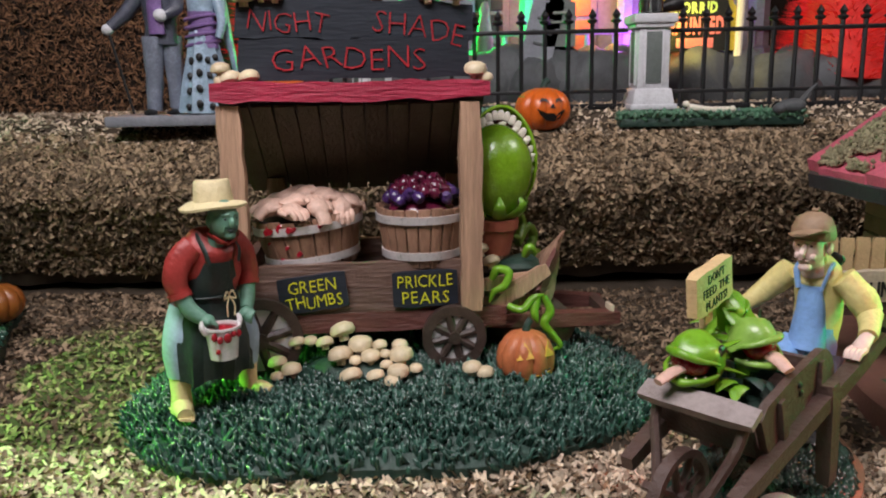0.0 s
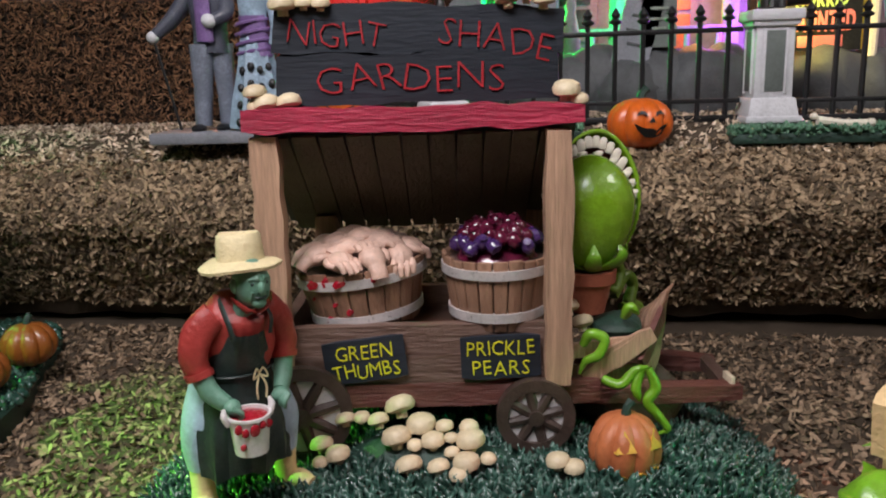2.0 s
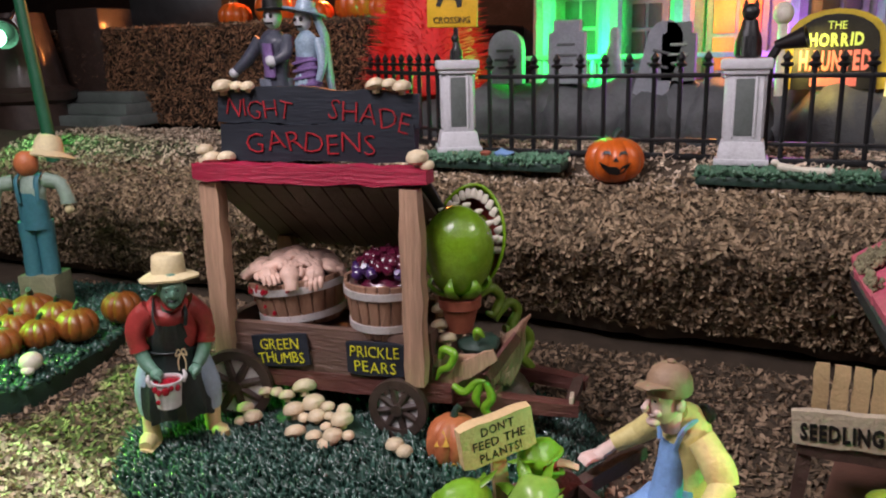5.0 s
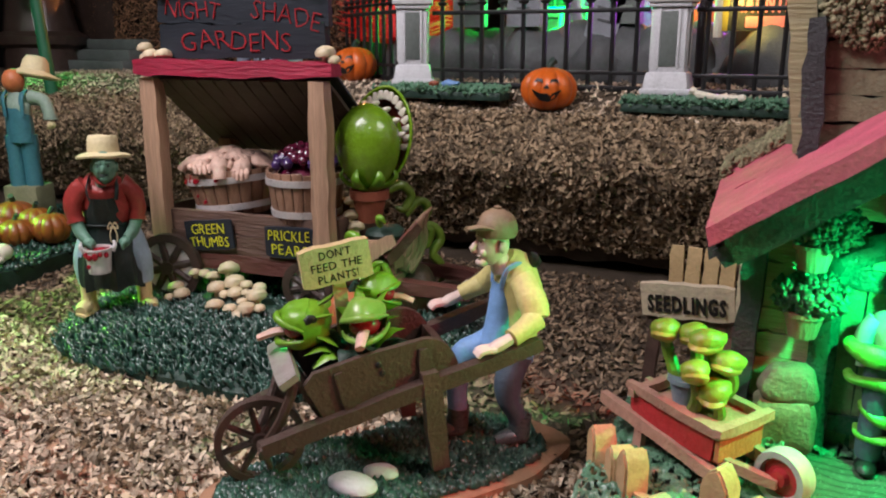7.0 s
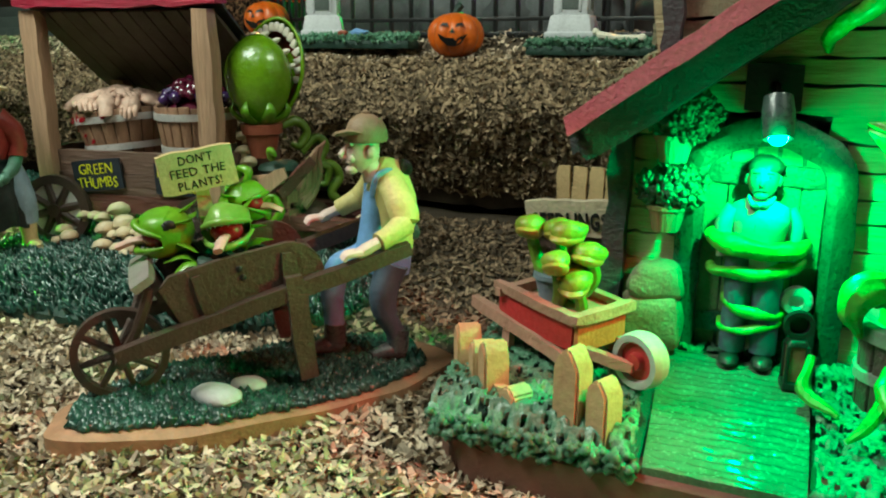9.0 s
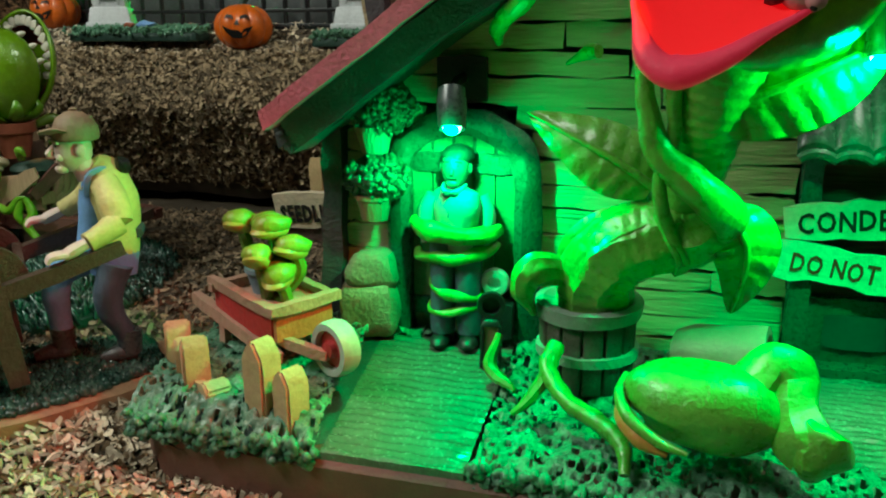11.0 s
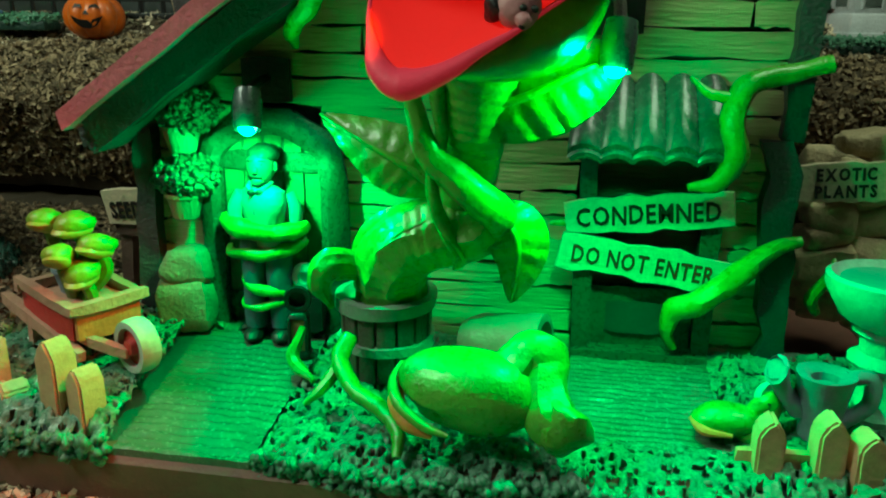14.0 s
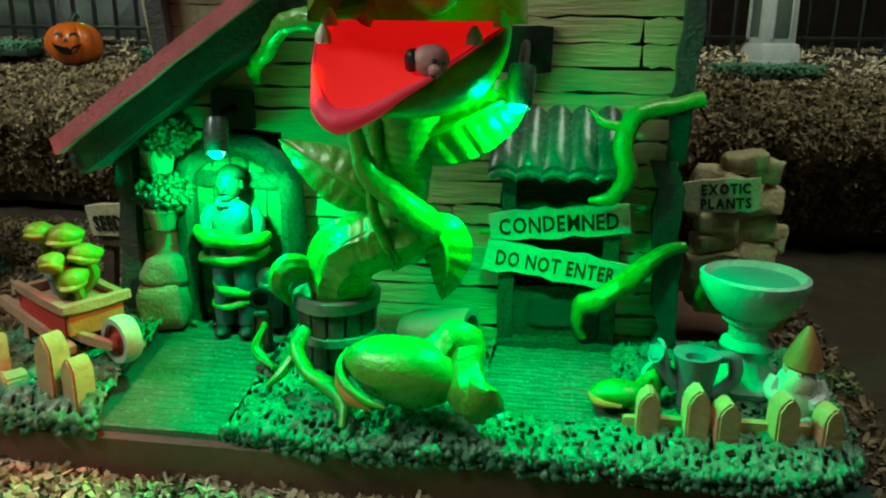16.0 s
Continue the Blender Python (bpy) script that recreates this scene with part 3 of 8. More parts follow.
blades("grass", scatter(cart_top, 8500, -0.1, 25.4, 9, 21), GRASS, 0.36, 0.10, "short dark green carved resin grass with pale tips", "grass", cart)
K = pose(-1.13, 24.92, 0.3, 0, 0, 7.4)  # the cart's own frame: x along its front, y to its back


def front_post(x, z0, z1, y=0.0):
    bm = plank_bm((z1 - z0, 0.55, 0.66), K @ pose(x, y, (z0 + z1) / 2, 0, -90, 0), 0.09, 9)
    return part("post", bm, WOOD_PALE, cart, "pale grooved post")


front_post(3.46, 3.05, 9.45, -0.25)
front_post(-3.6, 3.3, 9.45, -0.1)
front_post(3.3, 3.2, 6.9, 3.4)
front_post(-2.78, 3.2, 6.95, 3.15)
part("fascia", plank_bm((8.05, 0.75, 0.56), K @ pose(0, -0.15, 9.82), 0.12, 14), CRIMSON, cart, "crimson fascia board")
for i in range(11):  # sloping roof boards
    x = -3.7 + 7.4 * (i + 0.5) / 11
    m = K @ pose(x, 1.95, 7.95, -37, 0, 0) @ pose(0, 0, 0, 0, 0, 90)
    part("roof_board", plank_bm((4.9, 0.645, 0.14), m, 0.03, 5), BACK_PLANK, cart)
part("roof_skin", plank_bm((7.9, 4.9, 0.14), K @ pose(0, 2.05, 8.15, -37, 0, 0), 0.03, 5), CHARCOAL, cart)
sign = part("name_board", plank_bm((6.9, 0.35, 1.15), K @ pose(0.16, 0.35, 11.88, 0, 2.4, 0), 0.16, 12), NAVY, cart, "dark navy two-plank name board with ragged ends")
part("backing_plate", plank_bm((6.6, 0.16, 2.0), K @ pose(0.1, 0.55, 11.2), 0.02, 6), NAVY, sign)
part("lower_plank", plank_bm((6.8, 0.38, 1.2), K @ pose(0.12, 0.33, 10.75), 0.12, 12), NAVY, sign)
lettering("lettering", "NIGHT", 0.62, K @ pose(-1.75, 0.15, 11.86, 0, 2.4, 0), LETTER_RED, sign, 2.3, 13, bold=-0.02)
lettering("lettering", "SHADE", 0.68, K @ pose(2.05, 0.15, 11.64, 0, 7, 0), LETTER_RED, sign, 2.65, 13, bold=-0.02)
lettering("lettering", "GARDENS", 0.68, K @ pose(-0.05, 0.115, 10.75), LETTER_RED, sign, 4.5, 12, bold=-0.02)
for i, (z, h, mtl) in enumerate(((4.2, 0.78, WOOD_BROWN), (3.42, 0.78, WOOD_BROWN), (2.72, 0.62, WOOD_RED))):
    part("side_plank", plank_bm((7.2 + (0.9 if i == 2 else 0), 0.3, h), K @ pose(0.1 + (0.4 if i == 2 else 0), 0.1 - 0.05 * i, z), 0.04, 12), mtl, cart)
part("bed", plank_bm((7.0, 3.4, 0.3), K @ pose(0.1, 1.95, 3.9), 0.03, 6), WOOD_DARK, cart)
part("rear_plank", plank_bm((7.2, 0.3, 2.0), K @ pose(0.1, 3.6, 3.7), 0.05, 8), WOOD_BROWN, cart)
for x in (-3.5, 3.7):
    part("end_plank", plank_bm((3.5, 0.3, 2.0), K @ pose(x, 1.9, 3.7, 0, 0, 90), 0.05, 6), WOOD_BROWN, cart)
for y in (0.6, 3.2):
    part("shaft", plank_bm((4.8, 0.5, 0.45), K @ pose(6.1, y, 2.35, 0, 3, 6 if y < 1 else -6), 0.05, 6), WOOD_RED, cart)
bm = plank_bm((2.7, 0.35, 0.3), K @ pose(8.2, 1.95, 2.3, 0, 0, 90), 0.04, 5)
part("crossbar", bm, WOOD_DARK, cart)


def wheel(name, r, m, parent, mat_rim, mat_spoke, spokes=8, thick=0.22, wide=0.28):
    bm = start()
    prof = [(r - thick, -wide / 2), (r, -wide / 2), (r, wide / 2), (r - thick, wide / 2)]
    seg, rings = 32, []
    for j in range(seg):
        a = 2 * math.pi * j / seg
        rings.append([bm.verts.new(m @ V((p * math.cos(a), y, p * math.sin(a)))) for p, y in prof])
    for a, b in zip(rings, rings[1:] + rings[:1]):
        for j in range(4):
            bm.faces.new((a[j], a[(j + 1) % 4], b[(j + 1) % 4], b[j]))
    w = part(name, bm, mat_rim, parent, "spoked cart wheel")
    for k in range(spokes):
        a = 2 * math.pi * (k + 0.3) / spokes
        bm = start()
        tube(bm, [(0, 0, 0), ((r - thick * 0.6) * math.cos(a), 0, (r - thick * 0.6) * math.sin(a))], [thick * 0.6, thick * 0.42], 8, 3, m=m)
        part("spoke", bm, mat_spoke, w)
    bm = start()
    tube(bm, [(0, -wide * 0.85, 0), (0, wide * 0.7, 0)], [r * 0.2], 12, 2, m=m)
    part("hub", bm, mat_rim, w)
    return w


WHEEL_WOOD = paint("dark_wheel_wood", (0.045, 0.028, 0.022), 0.35, 0.5, 5, 0.5, (0.015, 0.01, 0.008), coat=0.3)
wheel("cart_wheel", 1.0, K @ pose(2.85, -0.5, 2.25), cart, WHEEL_WOOD, WHEEL_WOOD, 8, 0.3)
wheel("cart_wheel", 1.3, K @ pose(-3.1, -0.6, 2.45, 0, 0, 12), cart, WHEEL_WOOD, WHEEL_WOOD, 8, 0.32)
for r, m in ((0.86, K @ pose(2.85, -0.5, 2.25, 90)), (1.15, K @ pose(-3.1, -0.6, 2.45, 0, 0, 12) @ pose(0, 0, 0, 90))):
    bm = start()
    lathe(bm, [(0.02, 0.03), (r, 0.03), (r, -0.03), (0.02, -0.03)], 28, m)
    part("wheel_disc", bm, BUCKET, cart, "pale grey disc behind the spokes")


def price_board(x, w, h, tilt, rows):
    b = part("price_board", plank_bm((w, 0.14, h), K @ pose(x, -0.2, 3.76, 0, tilt, 0), 0.03, 6), NAVY, cart, "small dark board with yellow lettering")
    for word, dz, width in rows:
        lettering("lettering", word, 0.40, K @ pose(x, -0.285, 3.76, 0, tilt, 0) @ pose(0, 0, dz), LETTER_YELLOW, b, width, 5, 0.012, -0.006)


price_board(-1.45, 2.1, 1.12, -6, (("GREEN", 0.25, 1.45), ("THUMBS", -0.25, 1.72)))
price_board(2.0, 2.02, 1.14, -1, (("PRICKLE", 0.27, 1.7), ("PEARS", -0.27, 1.45)))


def basket(name, x, y, z, r0, r1, h, label):
    b = thing(name, x, y, z, 0, label, "basket", "baskets on the cart")
    bm = start()
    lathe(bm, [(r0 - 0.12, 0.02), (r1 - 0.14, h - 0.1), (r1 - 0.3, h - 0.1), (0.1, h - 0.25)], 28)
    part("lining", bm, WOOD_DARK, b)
    n = 22
    for i in range(n):
        a = 360 * i / n
        bm = start()
        wide = 2 * math.pi * r1 / n * 0.94
        for v in box(bm, (0.13, wide, h + random.uniform(-0.06, 0.1)), None, 0.04):
            k = (v.co.z + h / 2) / h
            v.co.y *= (r0 + (r1 - r0) * k) / r1
            v.co.x += r0 + (r1 - r0) * k
            v.co.z += h / 2
        bmesh.ops.rotate(bm, matrix=Matrix.Rotation(radians(a), 3, "Z"), verts=bm.verts)
        part("stave", bm, STAVE, b)
    for k in (0.2, 0.82):
        bm = start()
        r = r0 + (r1 - r0) * k
        lathe(bm, [(r, h * k - 0.13), (r + 0.13, h * k - 0.12), (r + 0.14, h * k + 0.12), (r, h * k + 0.13)], 28)
        part("hoop", bm, HOOP, b)
    return b


BED = 4.05
b1 = basket("bushel_basket", -2.85, 26.45, BED + 0.55, 1.35, 1.72, 1.65, "slatted wooden basket with red stains heaped with resin fingers")
b2 = basket("bushel_basket", 0.72, 26.25, BED + 0.62, 1.12, 1.38, 1.85, "slatted wooden basket with two pale hoops, full of dark fruit")
b1.matrix_world = b1.matrix_world @ pose(0, 0, 0, 0, -6, 0)
g = random.Random(4)


def novelty_palm(at, rz, tilt, s):
    """A plump resin palm, back up: a rounded pad, four fingers laid close together, a thumb and a cut wrist."""
    bm = start()
    m = pose(*at, tilt, 0, rz) @ Matrix.Scale(s, 4)
    for v in blob(bm, (0, 0, 0), (0.45, 0.5, 0.34), 22):
        x, y, z = v.co
        v.co = m @ V((x * (1 + 0.15 * y), y, z + 0.035 * math.cos(x * 26) * (y > 0.12)))
    tube(bm, [(0, -0.3, -0.02), (0, -0.58, -0.1), (0, -0.72, -0.2)], [0.33, 0.3, 0.3], 14, 3, 0.75, m=m)
    for x, l in ((-0.31, 0.34), (-0.1, 0.46), (0.11, 0.44), (0.31, 0.32)):
        tube(bm, [(x, 0.26, 0.08), (x * 1.02, 0.32 + l * 0.5, 0.07), (x * 1.0, 0.34 + l, -0.12)], [0.13, 0.125, 0.085], 9, 4, m=m)
    tube(bm, [(0.38, -0.22, 0.0), (0.53, 0.04, 0.02), (0.46, 0.32, 0.0)], [0.14, 0.13, 0.09], 9, 4, m=m)
    return solo("novelty_palm", bm, FLESH, "pale resin novelty palm lying in the basket heap", "ornament", "novelty palms in the basket")


PALMS = [(-172 + 36 * k, 1.32, (20, 170, 60, 195, -35)[k % 5], 0.78) for k in range(10)] + [(-100 + 72 * k, 0.68, (150, 20, 85, -50, 190)[k], 0.82) for k in range(5)] + [(-80, 0.1, 70, 0.8)]
for n, (a, reach, swing, size) in enumerate(PALMS):
    c = radians(a)
    k = math.sqrt(1 - (reach / 1.8) ** 2)
    slope = math.degrees(math.atan(0.95 / 1.8 * (reach / 1.8) / k))
    novelty_palm((-2.92 + reach * math.cos(c), 26.25 + reach * math.sin(c), 5.87 + 0.95 * k + 0.08 * (n % 2)), a - 90 + swing, -slope * math.cos(radians(swing)) + (8, -14, 4)[n % 3], size)
# Filler under the palms: shade of the gaps is put into its dark colour.
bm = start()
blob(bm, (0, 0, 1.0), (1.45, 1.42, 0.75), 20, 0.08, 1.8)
part("filling", bm, WOOD_DARK, b1, "dark filler standing in for shade between the palms")
bm = start()
blob(bm, (0, 0, 1.5), (1.15, 1.15, 0.7), 18, 0.08, 1.8)
part("filling", bm, GRAPE_RED, b2, "dark fruit heap")
for i in range(44):
    a, r = i * 2.4, 1.12 * math.sqrt(i / 44)
    bm = start()
    q = (0.72 + r * math.cos(a), 26.25 + r * math.sin(a), 6.52 + 0.75 * (1 - (r / 1.3) ** 2) + g.uniform(-0.06, 0.1))
    lathe(bm, [(0.03, -0.2), (0.16, -0.15), (0.21, 0), (0.16, 0.15), (0.08, 0.2), (0.1, 0.26)], 9, pose(*q, g.uniform(-50, 50), g.uniform(-50, 50)))
    solo("prickly_pear", bm, GRAPE if q[2] < 6.97 else GRAPE_RED, "glossy dark purple fruit in the basket", "fruit", "fruit in the basket")
for deg, z, w, h in ((-122, 1.42, 0.2, 0.14), (-108, 1.5, 0.13, 0.16), (-96, 1.42, 0.17, 0.12), (-66, 1.45, 0.1, 0.12), (-104, 0.85, 0.08, 0.1), (-92, 0.62, 0.1, 0.12), (-116, 0.42, 0.14, 0.12), (-128, 1.0, 0.07, 0.09)):
    bm = start()
    a = radians(deg)
    r = 1.42 + 0.37 * z / 1.65 + (0.085 if 1.2 < z < 1.48 else 0)
    blob(bm, (0, 0, 0), (0.03, w, h), 10, 0.09, 6, pose(r * math.cos(a), r * math.sin(a), z, 0, 0, deg))
    part("red_stain", bm, BLOOD, b1)


def mushroom(at, s, parent, tilt=0.0):
    bm = start()
    m = pose(*at, tilt, tilt * 0.6, 0)
    tube(bm, [(0, 0, -0.25 * s), (0, 0, 0.1 * s)], [0.17 * s, 0.16 * s], 8, 2, m=m)
    lathe(bm, [(0.1 * s, -0.06 * s), (0.34 * s, -0.05 * s), (0.45 * s, 0.02 * s), (0.46 * s, 0.14 * s), (0.37 * s, 0.32 * s), (0.18 * s, 0.43 * s), (0.02 * s, 0.45 * s)], 12, m, 0.11 * s)
    return part("mushroom", bm, CREAM, parent)


cluster = thing("mushroom_cluster", 0, 0, 0, 0, "heap of cream mushrooms on the dark grass below the cart", "mushroom")
bm = start()
blob(bm, (-0.9, 24.2, 1.35), (2.4, 0.95, 0.8), 16, 0.2)
part("moss", bm, GRASS_BED, cluster)
MUSHROOMS = [(-3.06, 24.2, 2.6, 0.5), (-2.64, 24.25, 2.64, 0.41), (-2.19, 24.2, 2.59, 0.53), (-1.67, 24.5, 2.87, 0.74), (-1.09, 24.15, 2.56, 0.7), (-0.49, 24.1, 2.54, 0.44), (0.12, 24.1, 2.54, 0.47), (-1.66, 23.85, 2.32, 0.72), (-1.19, 23.7, 2.2, 0.38), (-0.74, 23.8, 2.29, 0.59), (-0.3, 23.85, 2.35, 0.34), (0.19, 23.85, 2.32, 0.69), (-0.24, 23.55, 2.11, 0.38), (-1.26, 23.25, 1.87, 0.66), (-0.53, 23.25, 1.87, 0.53), (0.13, 23.35, 1.97, 0.63), (-0.03, 23.1, 1.78, 0.47), (0.65, 23.45, 2.04, 0.38), (-3.55, 23.65, 2.15, 0.56), (-3.09, 23.45, 2.01, 0.59), (-3.49, 23.25, 1.87, 0.38), (2.32, 23.45, 2.05, 0.56), (2.7, 23.35, 1.95, 0.5)]
for x, y, z, s in MUSHROOMS:
    mushroom((x, y, z - 0.16 * s), s * 1.22, cluster, g.uniform(-22, 8))
for x, z in ((-3.75, 10.45), (-2.95, 10.2), (3.65, 10.3), (3.95, 10.1), (-3.0, 12.45), (-2.5, 12.5), (-2.1, 12.48), (2.3, 12.45), (2.75, 12.5), (3.15, 12.4), (-3.5, 10.15), (-3.75, 10.15)):
    q = K @ V((x, -0.1 if z < 11 else 0.15, z))
    mushroom(tuple(q), g.uniform(0.5, 0.8), cart, g.uniform(-15, 10))


def pumpkin(name, at, r, h, material, label, category="pumpkin", ribs=9, group="", stem=True, rz=0):
    p = thing(name, *at, rz, label, category, group)
    bm = start()
    prof = [(r * math.cos(t) ** 0.8 if math.cos(t) > 0 else 0.02, h / 2 + h / 2 * math.sin(t)) for t in [radians(v) for v in range(-80, 81, 16)]]
    prof = [(max(0.05 * r, a), b) for a, b in prof]
    lathe(bm, prof, ribs * 6, None, 0.02 * r, ribs, 0.13)
    part("shell", bm, material, p)
    if stem:
        bm = start()
        tube(bm, [(0, 0, h * 0.93), (0.05 * r, 0, h * 1.08), (0.2 * r, 0, h * 1.18)], [0.16 * r, 0.12 * r, 0.13 * r], 8, 3)
        part("stem", bm, GRASS_BED, p)
    return p


def wedge(bm, pts, y, depth=0.06):
    """A flat shape of points (x, z) facing -y, with a little depth."""
    a = [bm.verts.new((x, y, z)) for x, z in pts]
    b = [bm.verts.new((x, y + depth, z)) for x, z in pts]
    bm.faces.new(a[::-1]), bm.faces.new(b)
    for i in range(len(pts)):
        j = (i + 1) % len(pts)
        bm.faces.new((a[i], a[j], b[j], b[i]))


jack = pumpkin("carved_pumpkin", (3.95, 24.3, 1.15), 0.9, 1.75, PUMPKIN, "dull orange carved pumpkin with golden eyes and grin on the grass", rz=24)
for name, pts in (("eye", [(-0.42, 1.02), (-0.08, 1.08), (-0.2, 1.4)]), ("eye", [(0.2, 1.08), (0.52, 1.02), (0.42, 1.36)]), ("mouth", [(-0.4, 0.62), (-0.3, 0.42), (0.0, 0.34), (0.35, 0.36), (0.62, 0.62), (0.45, 0.6), (0.34, 0.72), (0.2, 0.56), (0.02, 0.66), (-0.14, 0.54)])):
    bm = start()
    wedge(bm, [((x - 0.04) * 1.3, 0.86 + (z - 0.86) * 1.3) for x, z in pts], 0, 0.12)
    for v in bm.verts:
        t = (v.co.z - 0.875) / 0.875
        rad = 0.9 * max(0.2, 1 - t * t) ** 0.4
        v.co.y += -math.sqrt(max(0.05, rad * rad - v.co.x ** 2)) - 0.03
    part(name, bm, GOLD_FACE, jack)

# ---- figurine with a bucket ----


def figurine(name, m, build, mats, label, category="figurine"):
    bm = start()
    build(bm, m)
    return solo(name, bm, mats, label, category)


def bucket_farmer(bm, m):
    # 0 skin, 1 shirt, 2 apron, 3 trousers, 4 boots, 5 hat, 6 bucket, 7 red, 8 cord
    slim = m @ Matrix.Diagonal((0.84, 0.95, 1, 1))
    for s, x, f, splay in ((-1, -1.12, 0.28, -0.28), (1, 1.2, 0.0, 0.42)):
        tube(bm, [(x, f + 0.12, 0.0), (x, f + 0.1, 0.55), (x * 0.96, f + 0.12, 1.25)], [0.36, 0.31, 0.36], 14, 4, wobble=0.03, m=slim, mat=4)
        tube(bm, [(x, f + 0.1, 0.16), (x + splay * 0.6, f - 0.25, 0.2), (x + splay, f - 0.6, 0.15)], [0.3, 0.33, 0.24], 14, 4, 0.78, m=slim, mat=4)
        tube(bm, [(x - 0.02, f + 0.45, 0.02), (x, f, 0.02), (x + splay * 1.05, f - 0.68, 0.02)], [0.3, 0.33, 0.24], 12, 3, 0.18, m=slim, mat=4)
        tube(bm, [(x * 0.97, f + 0.12, 1.05), (x * 0.95, f + 0.1, 1.9), (x * 0.55, 0.42, 2.75)], [0.4, 0.5, 0.62], 14, 5, wobble=0.05, m=slim, mat=3)
        # sleeve, cuff, forearm and fist
        tube(bm, [(0.66 * s, -0.3, 4.72), (1.05 * s, -0.22, 4.4), (1.24 * s, -0.2, 3.88), (1.2 * s, -0.3, 3.45)], [0.36, 0.39, 0.37, 0.3], 16, 6, wobble=0.09, m=slim, mat=1)
        tube(bm, [(1.21 * s, -0.28, 3.52), (1.19 * s, -0.32, 3.38)], [0.37, 0.35], 14, 2, wobble=0.05, m=slim, mat=1)
        tube(bm, [(1.18 * s, -0.3, 3.5), (1.02 * s, -0.5, 3.08), (0.74 * s, -0.82, 2.82)], [0.26, 0.25, 0.19], 12, 5, m=slim)
        blob(bm, (0.68 * s, -0.92, 2.76), (0.24, 0.25, 0.2), 12, 0.05, 3, slim)
        for k in range(4):
            tube(bm, [(0.76 * s, -0.95 - 0.09 * k, 2.84), (0.6 * s, -1.0 - 0.09 * k, 2.72), (0.62 * s, -0.98 - 0.08 * k, 2.55)], [0.07, 0.075, 0.05], 7, 3, m=slim)
    tube(bm, [(0, 0.42, 2.55), (0, 0.3, 3.2), (0, -0.02, 4.05), (0, -0.3, 4.75), (0, -0.45, 5.0)], [0.88, 0.92, 1.02, 0.84, 0.4], 22, 6, 0.74, 0.06, slim, 1)
    tube(bm, [(0, -0.5, 4.75), (0.12, -0.7, 5.1)], [0.3, 0.28], 10, 2, m=slim)
    blob(bm, (0.17, -0.83, 5.4), (0.45, 0.5, 0.56), 18, 0.03, 2, slim)
    blob(bm, (0.17, -1.32, 5.36), (0.1, 0.12, 0.15), 10, 0, m=slim)
    blob(bm, (0.17, -1.17, 5.02), (0.19, 0.14, 0.12), 10, 0, m=slim)
    for s in (-1, 1):
        c = 0.17
        blob(bm, (c + 0.46 * s, -0.78, 5.38), (0.08, 0.13, 0.17), 8, 0, m=slim)
        blob(bm, (c + 0.17 * s, -1.25, 5.46), (0.07, 0.05, 0.045), 8, 0, m=slim, mat=2)
        tube(bm, [(c + 0.05 * s, -1.31, 5.58), (c + 0.28 * s, -1.2, 5.56)], [0.06, 0.04], 6, 2, m=slim)
        tube(bm, [(c + 0.2 * s, -1.24, 5.3), (c + 0.22 * s, -1.18, 5.14)], [0.06, 0.05], 6, 2, m=slim)
        # collar points and apron straps
        tube(bm, [(c + 0.02 * s, -1.0, 4.78), (c + 0.26 * s, -0.95, 4.86), (c + 0.42 * s, -0.55, 5.06)], [0.08, 0.15, 0.09], 10, 4, 0.45, m=slim, mat=1)
        tube(bm, [(0.5 * s, -0.98, 4.25), (0.58 * s, -0.9, 4.65), (0.5, -0.3, 5.02) if s > 0 else (-0.5, -0.3, 5.02)], [0.1, 0.09, 0.08], 8, 4, 0.4, m=slim, mat=2)
    tube(bm, [(0.02, -1.27, 5.17), (0.17, -1.32, 5.15), (0.32, -1.27, 5.17)], [0.03], 6, 3, m=slim, mat=2)
    # apron: a bib, a drawn waist, then a wide skirt over the bent knees
    seg = 30
    rows = []
    for z, rx, ry, y0 in ((0.95, 1.28, 0.62, -0.02), (1.4, 1.3, 0.72, 0.0), (2.0, 1.24, 0.86, 0.08), (2.65, 1.1, 0.92, 0.22), (3.15, 0.96, 0.84, 0.24), (3.35, 0.93, 0.84, 0.2), (3.8, 0.86, 0.92, 0.02), (4.3, 0.62, 0.92, -0.1)):
        ring = []
        for j in range(seg):
            a = math.pi * (1.08 + 0.84 * j / (seg - 1)) if z > 3.5 else math.pi * (1.0 + 1.22 * j / (seg - 1))
            fold = (0.07 * math.sin(j * 1.55) + 0.035 * math.sin(j * 3.7 + z * 2)) * (1 if z < 2.2 else 0.25)
            ring.append(bm.verts.new(slim @ V(((rx + fold) * math.cos(a), y0 + (ry + fold) * math.sin(a), z + (0.08 * math.sin(j * 0.8 + 0.6) if z < 1 else 0)))))
        rows.append(ring)
    for a, b in zip(rows, rows[1:]):
        for j in range(seg - 1):
            bm.faces.new((a[j], a[j + 1], b[j + 1], b[j])).material_index = 2
    tube(bm, [(1.0 * math.cos(a), 0.22 + 0.88 * math.sin(a), 3.3) for a in [math.pi + math.pi * k / 10 for k in range(11)]], [0.06], 8, 2, 0.6, m=slim, mat=2)
    for s in (-1, 1):
        tube(bm, [(0.25, -0.68, 3.3), (0.25 + 0.13 * s, -0.76, 3.02), (0.25 + 0.12 * s, -0.74, 2.72)], [0.03, 0.03], 6, 4, m=slim, mat=8)
        tube(bm, [(0.25, -0.68, 3.3), (0.25 + 0.1 * s, -0.74, 3.42), (0.25 + 0.2 * s, -0.74, 3.2), (0.25, -0.68, 3.27)], [0.026], 6, 4, m=slim, mat=8)
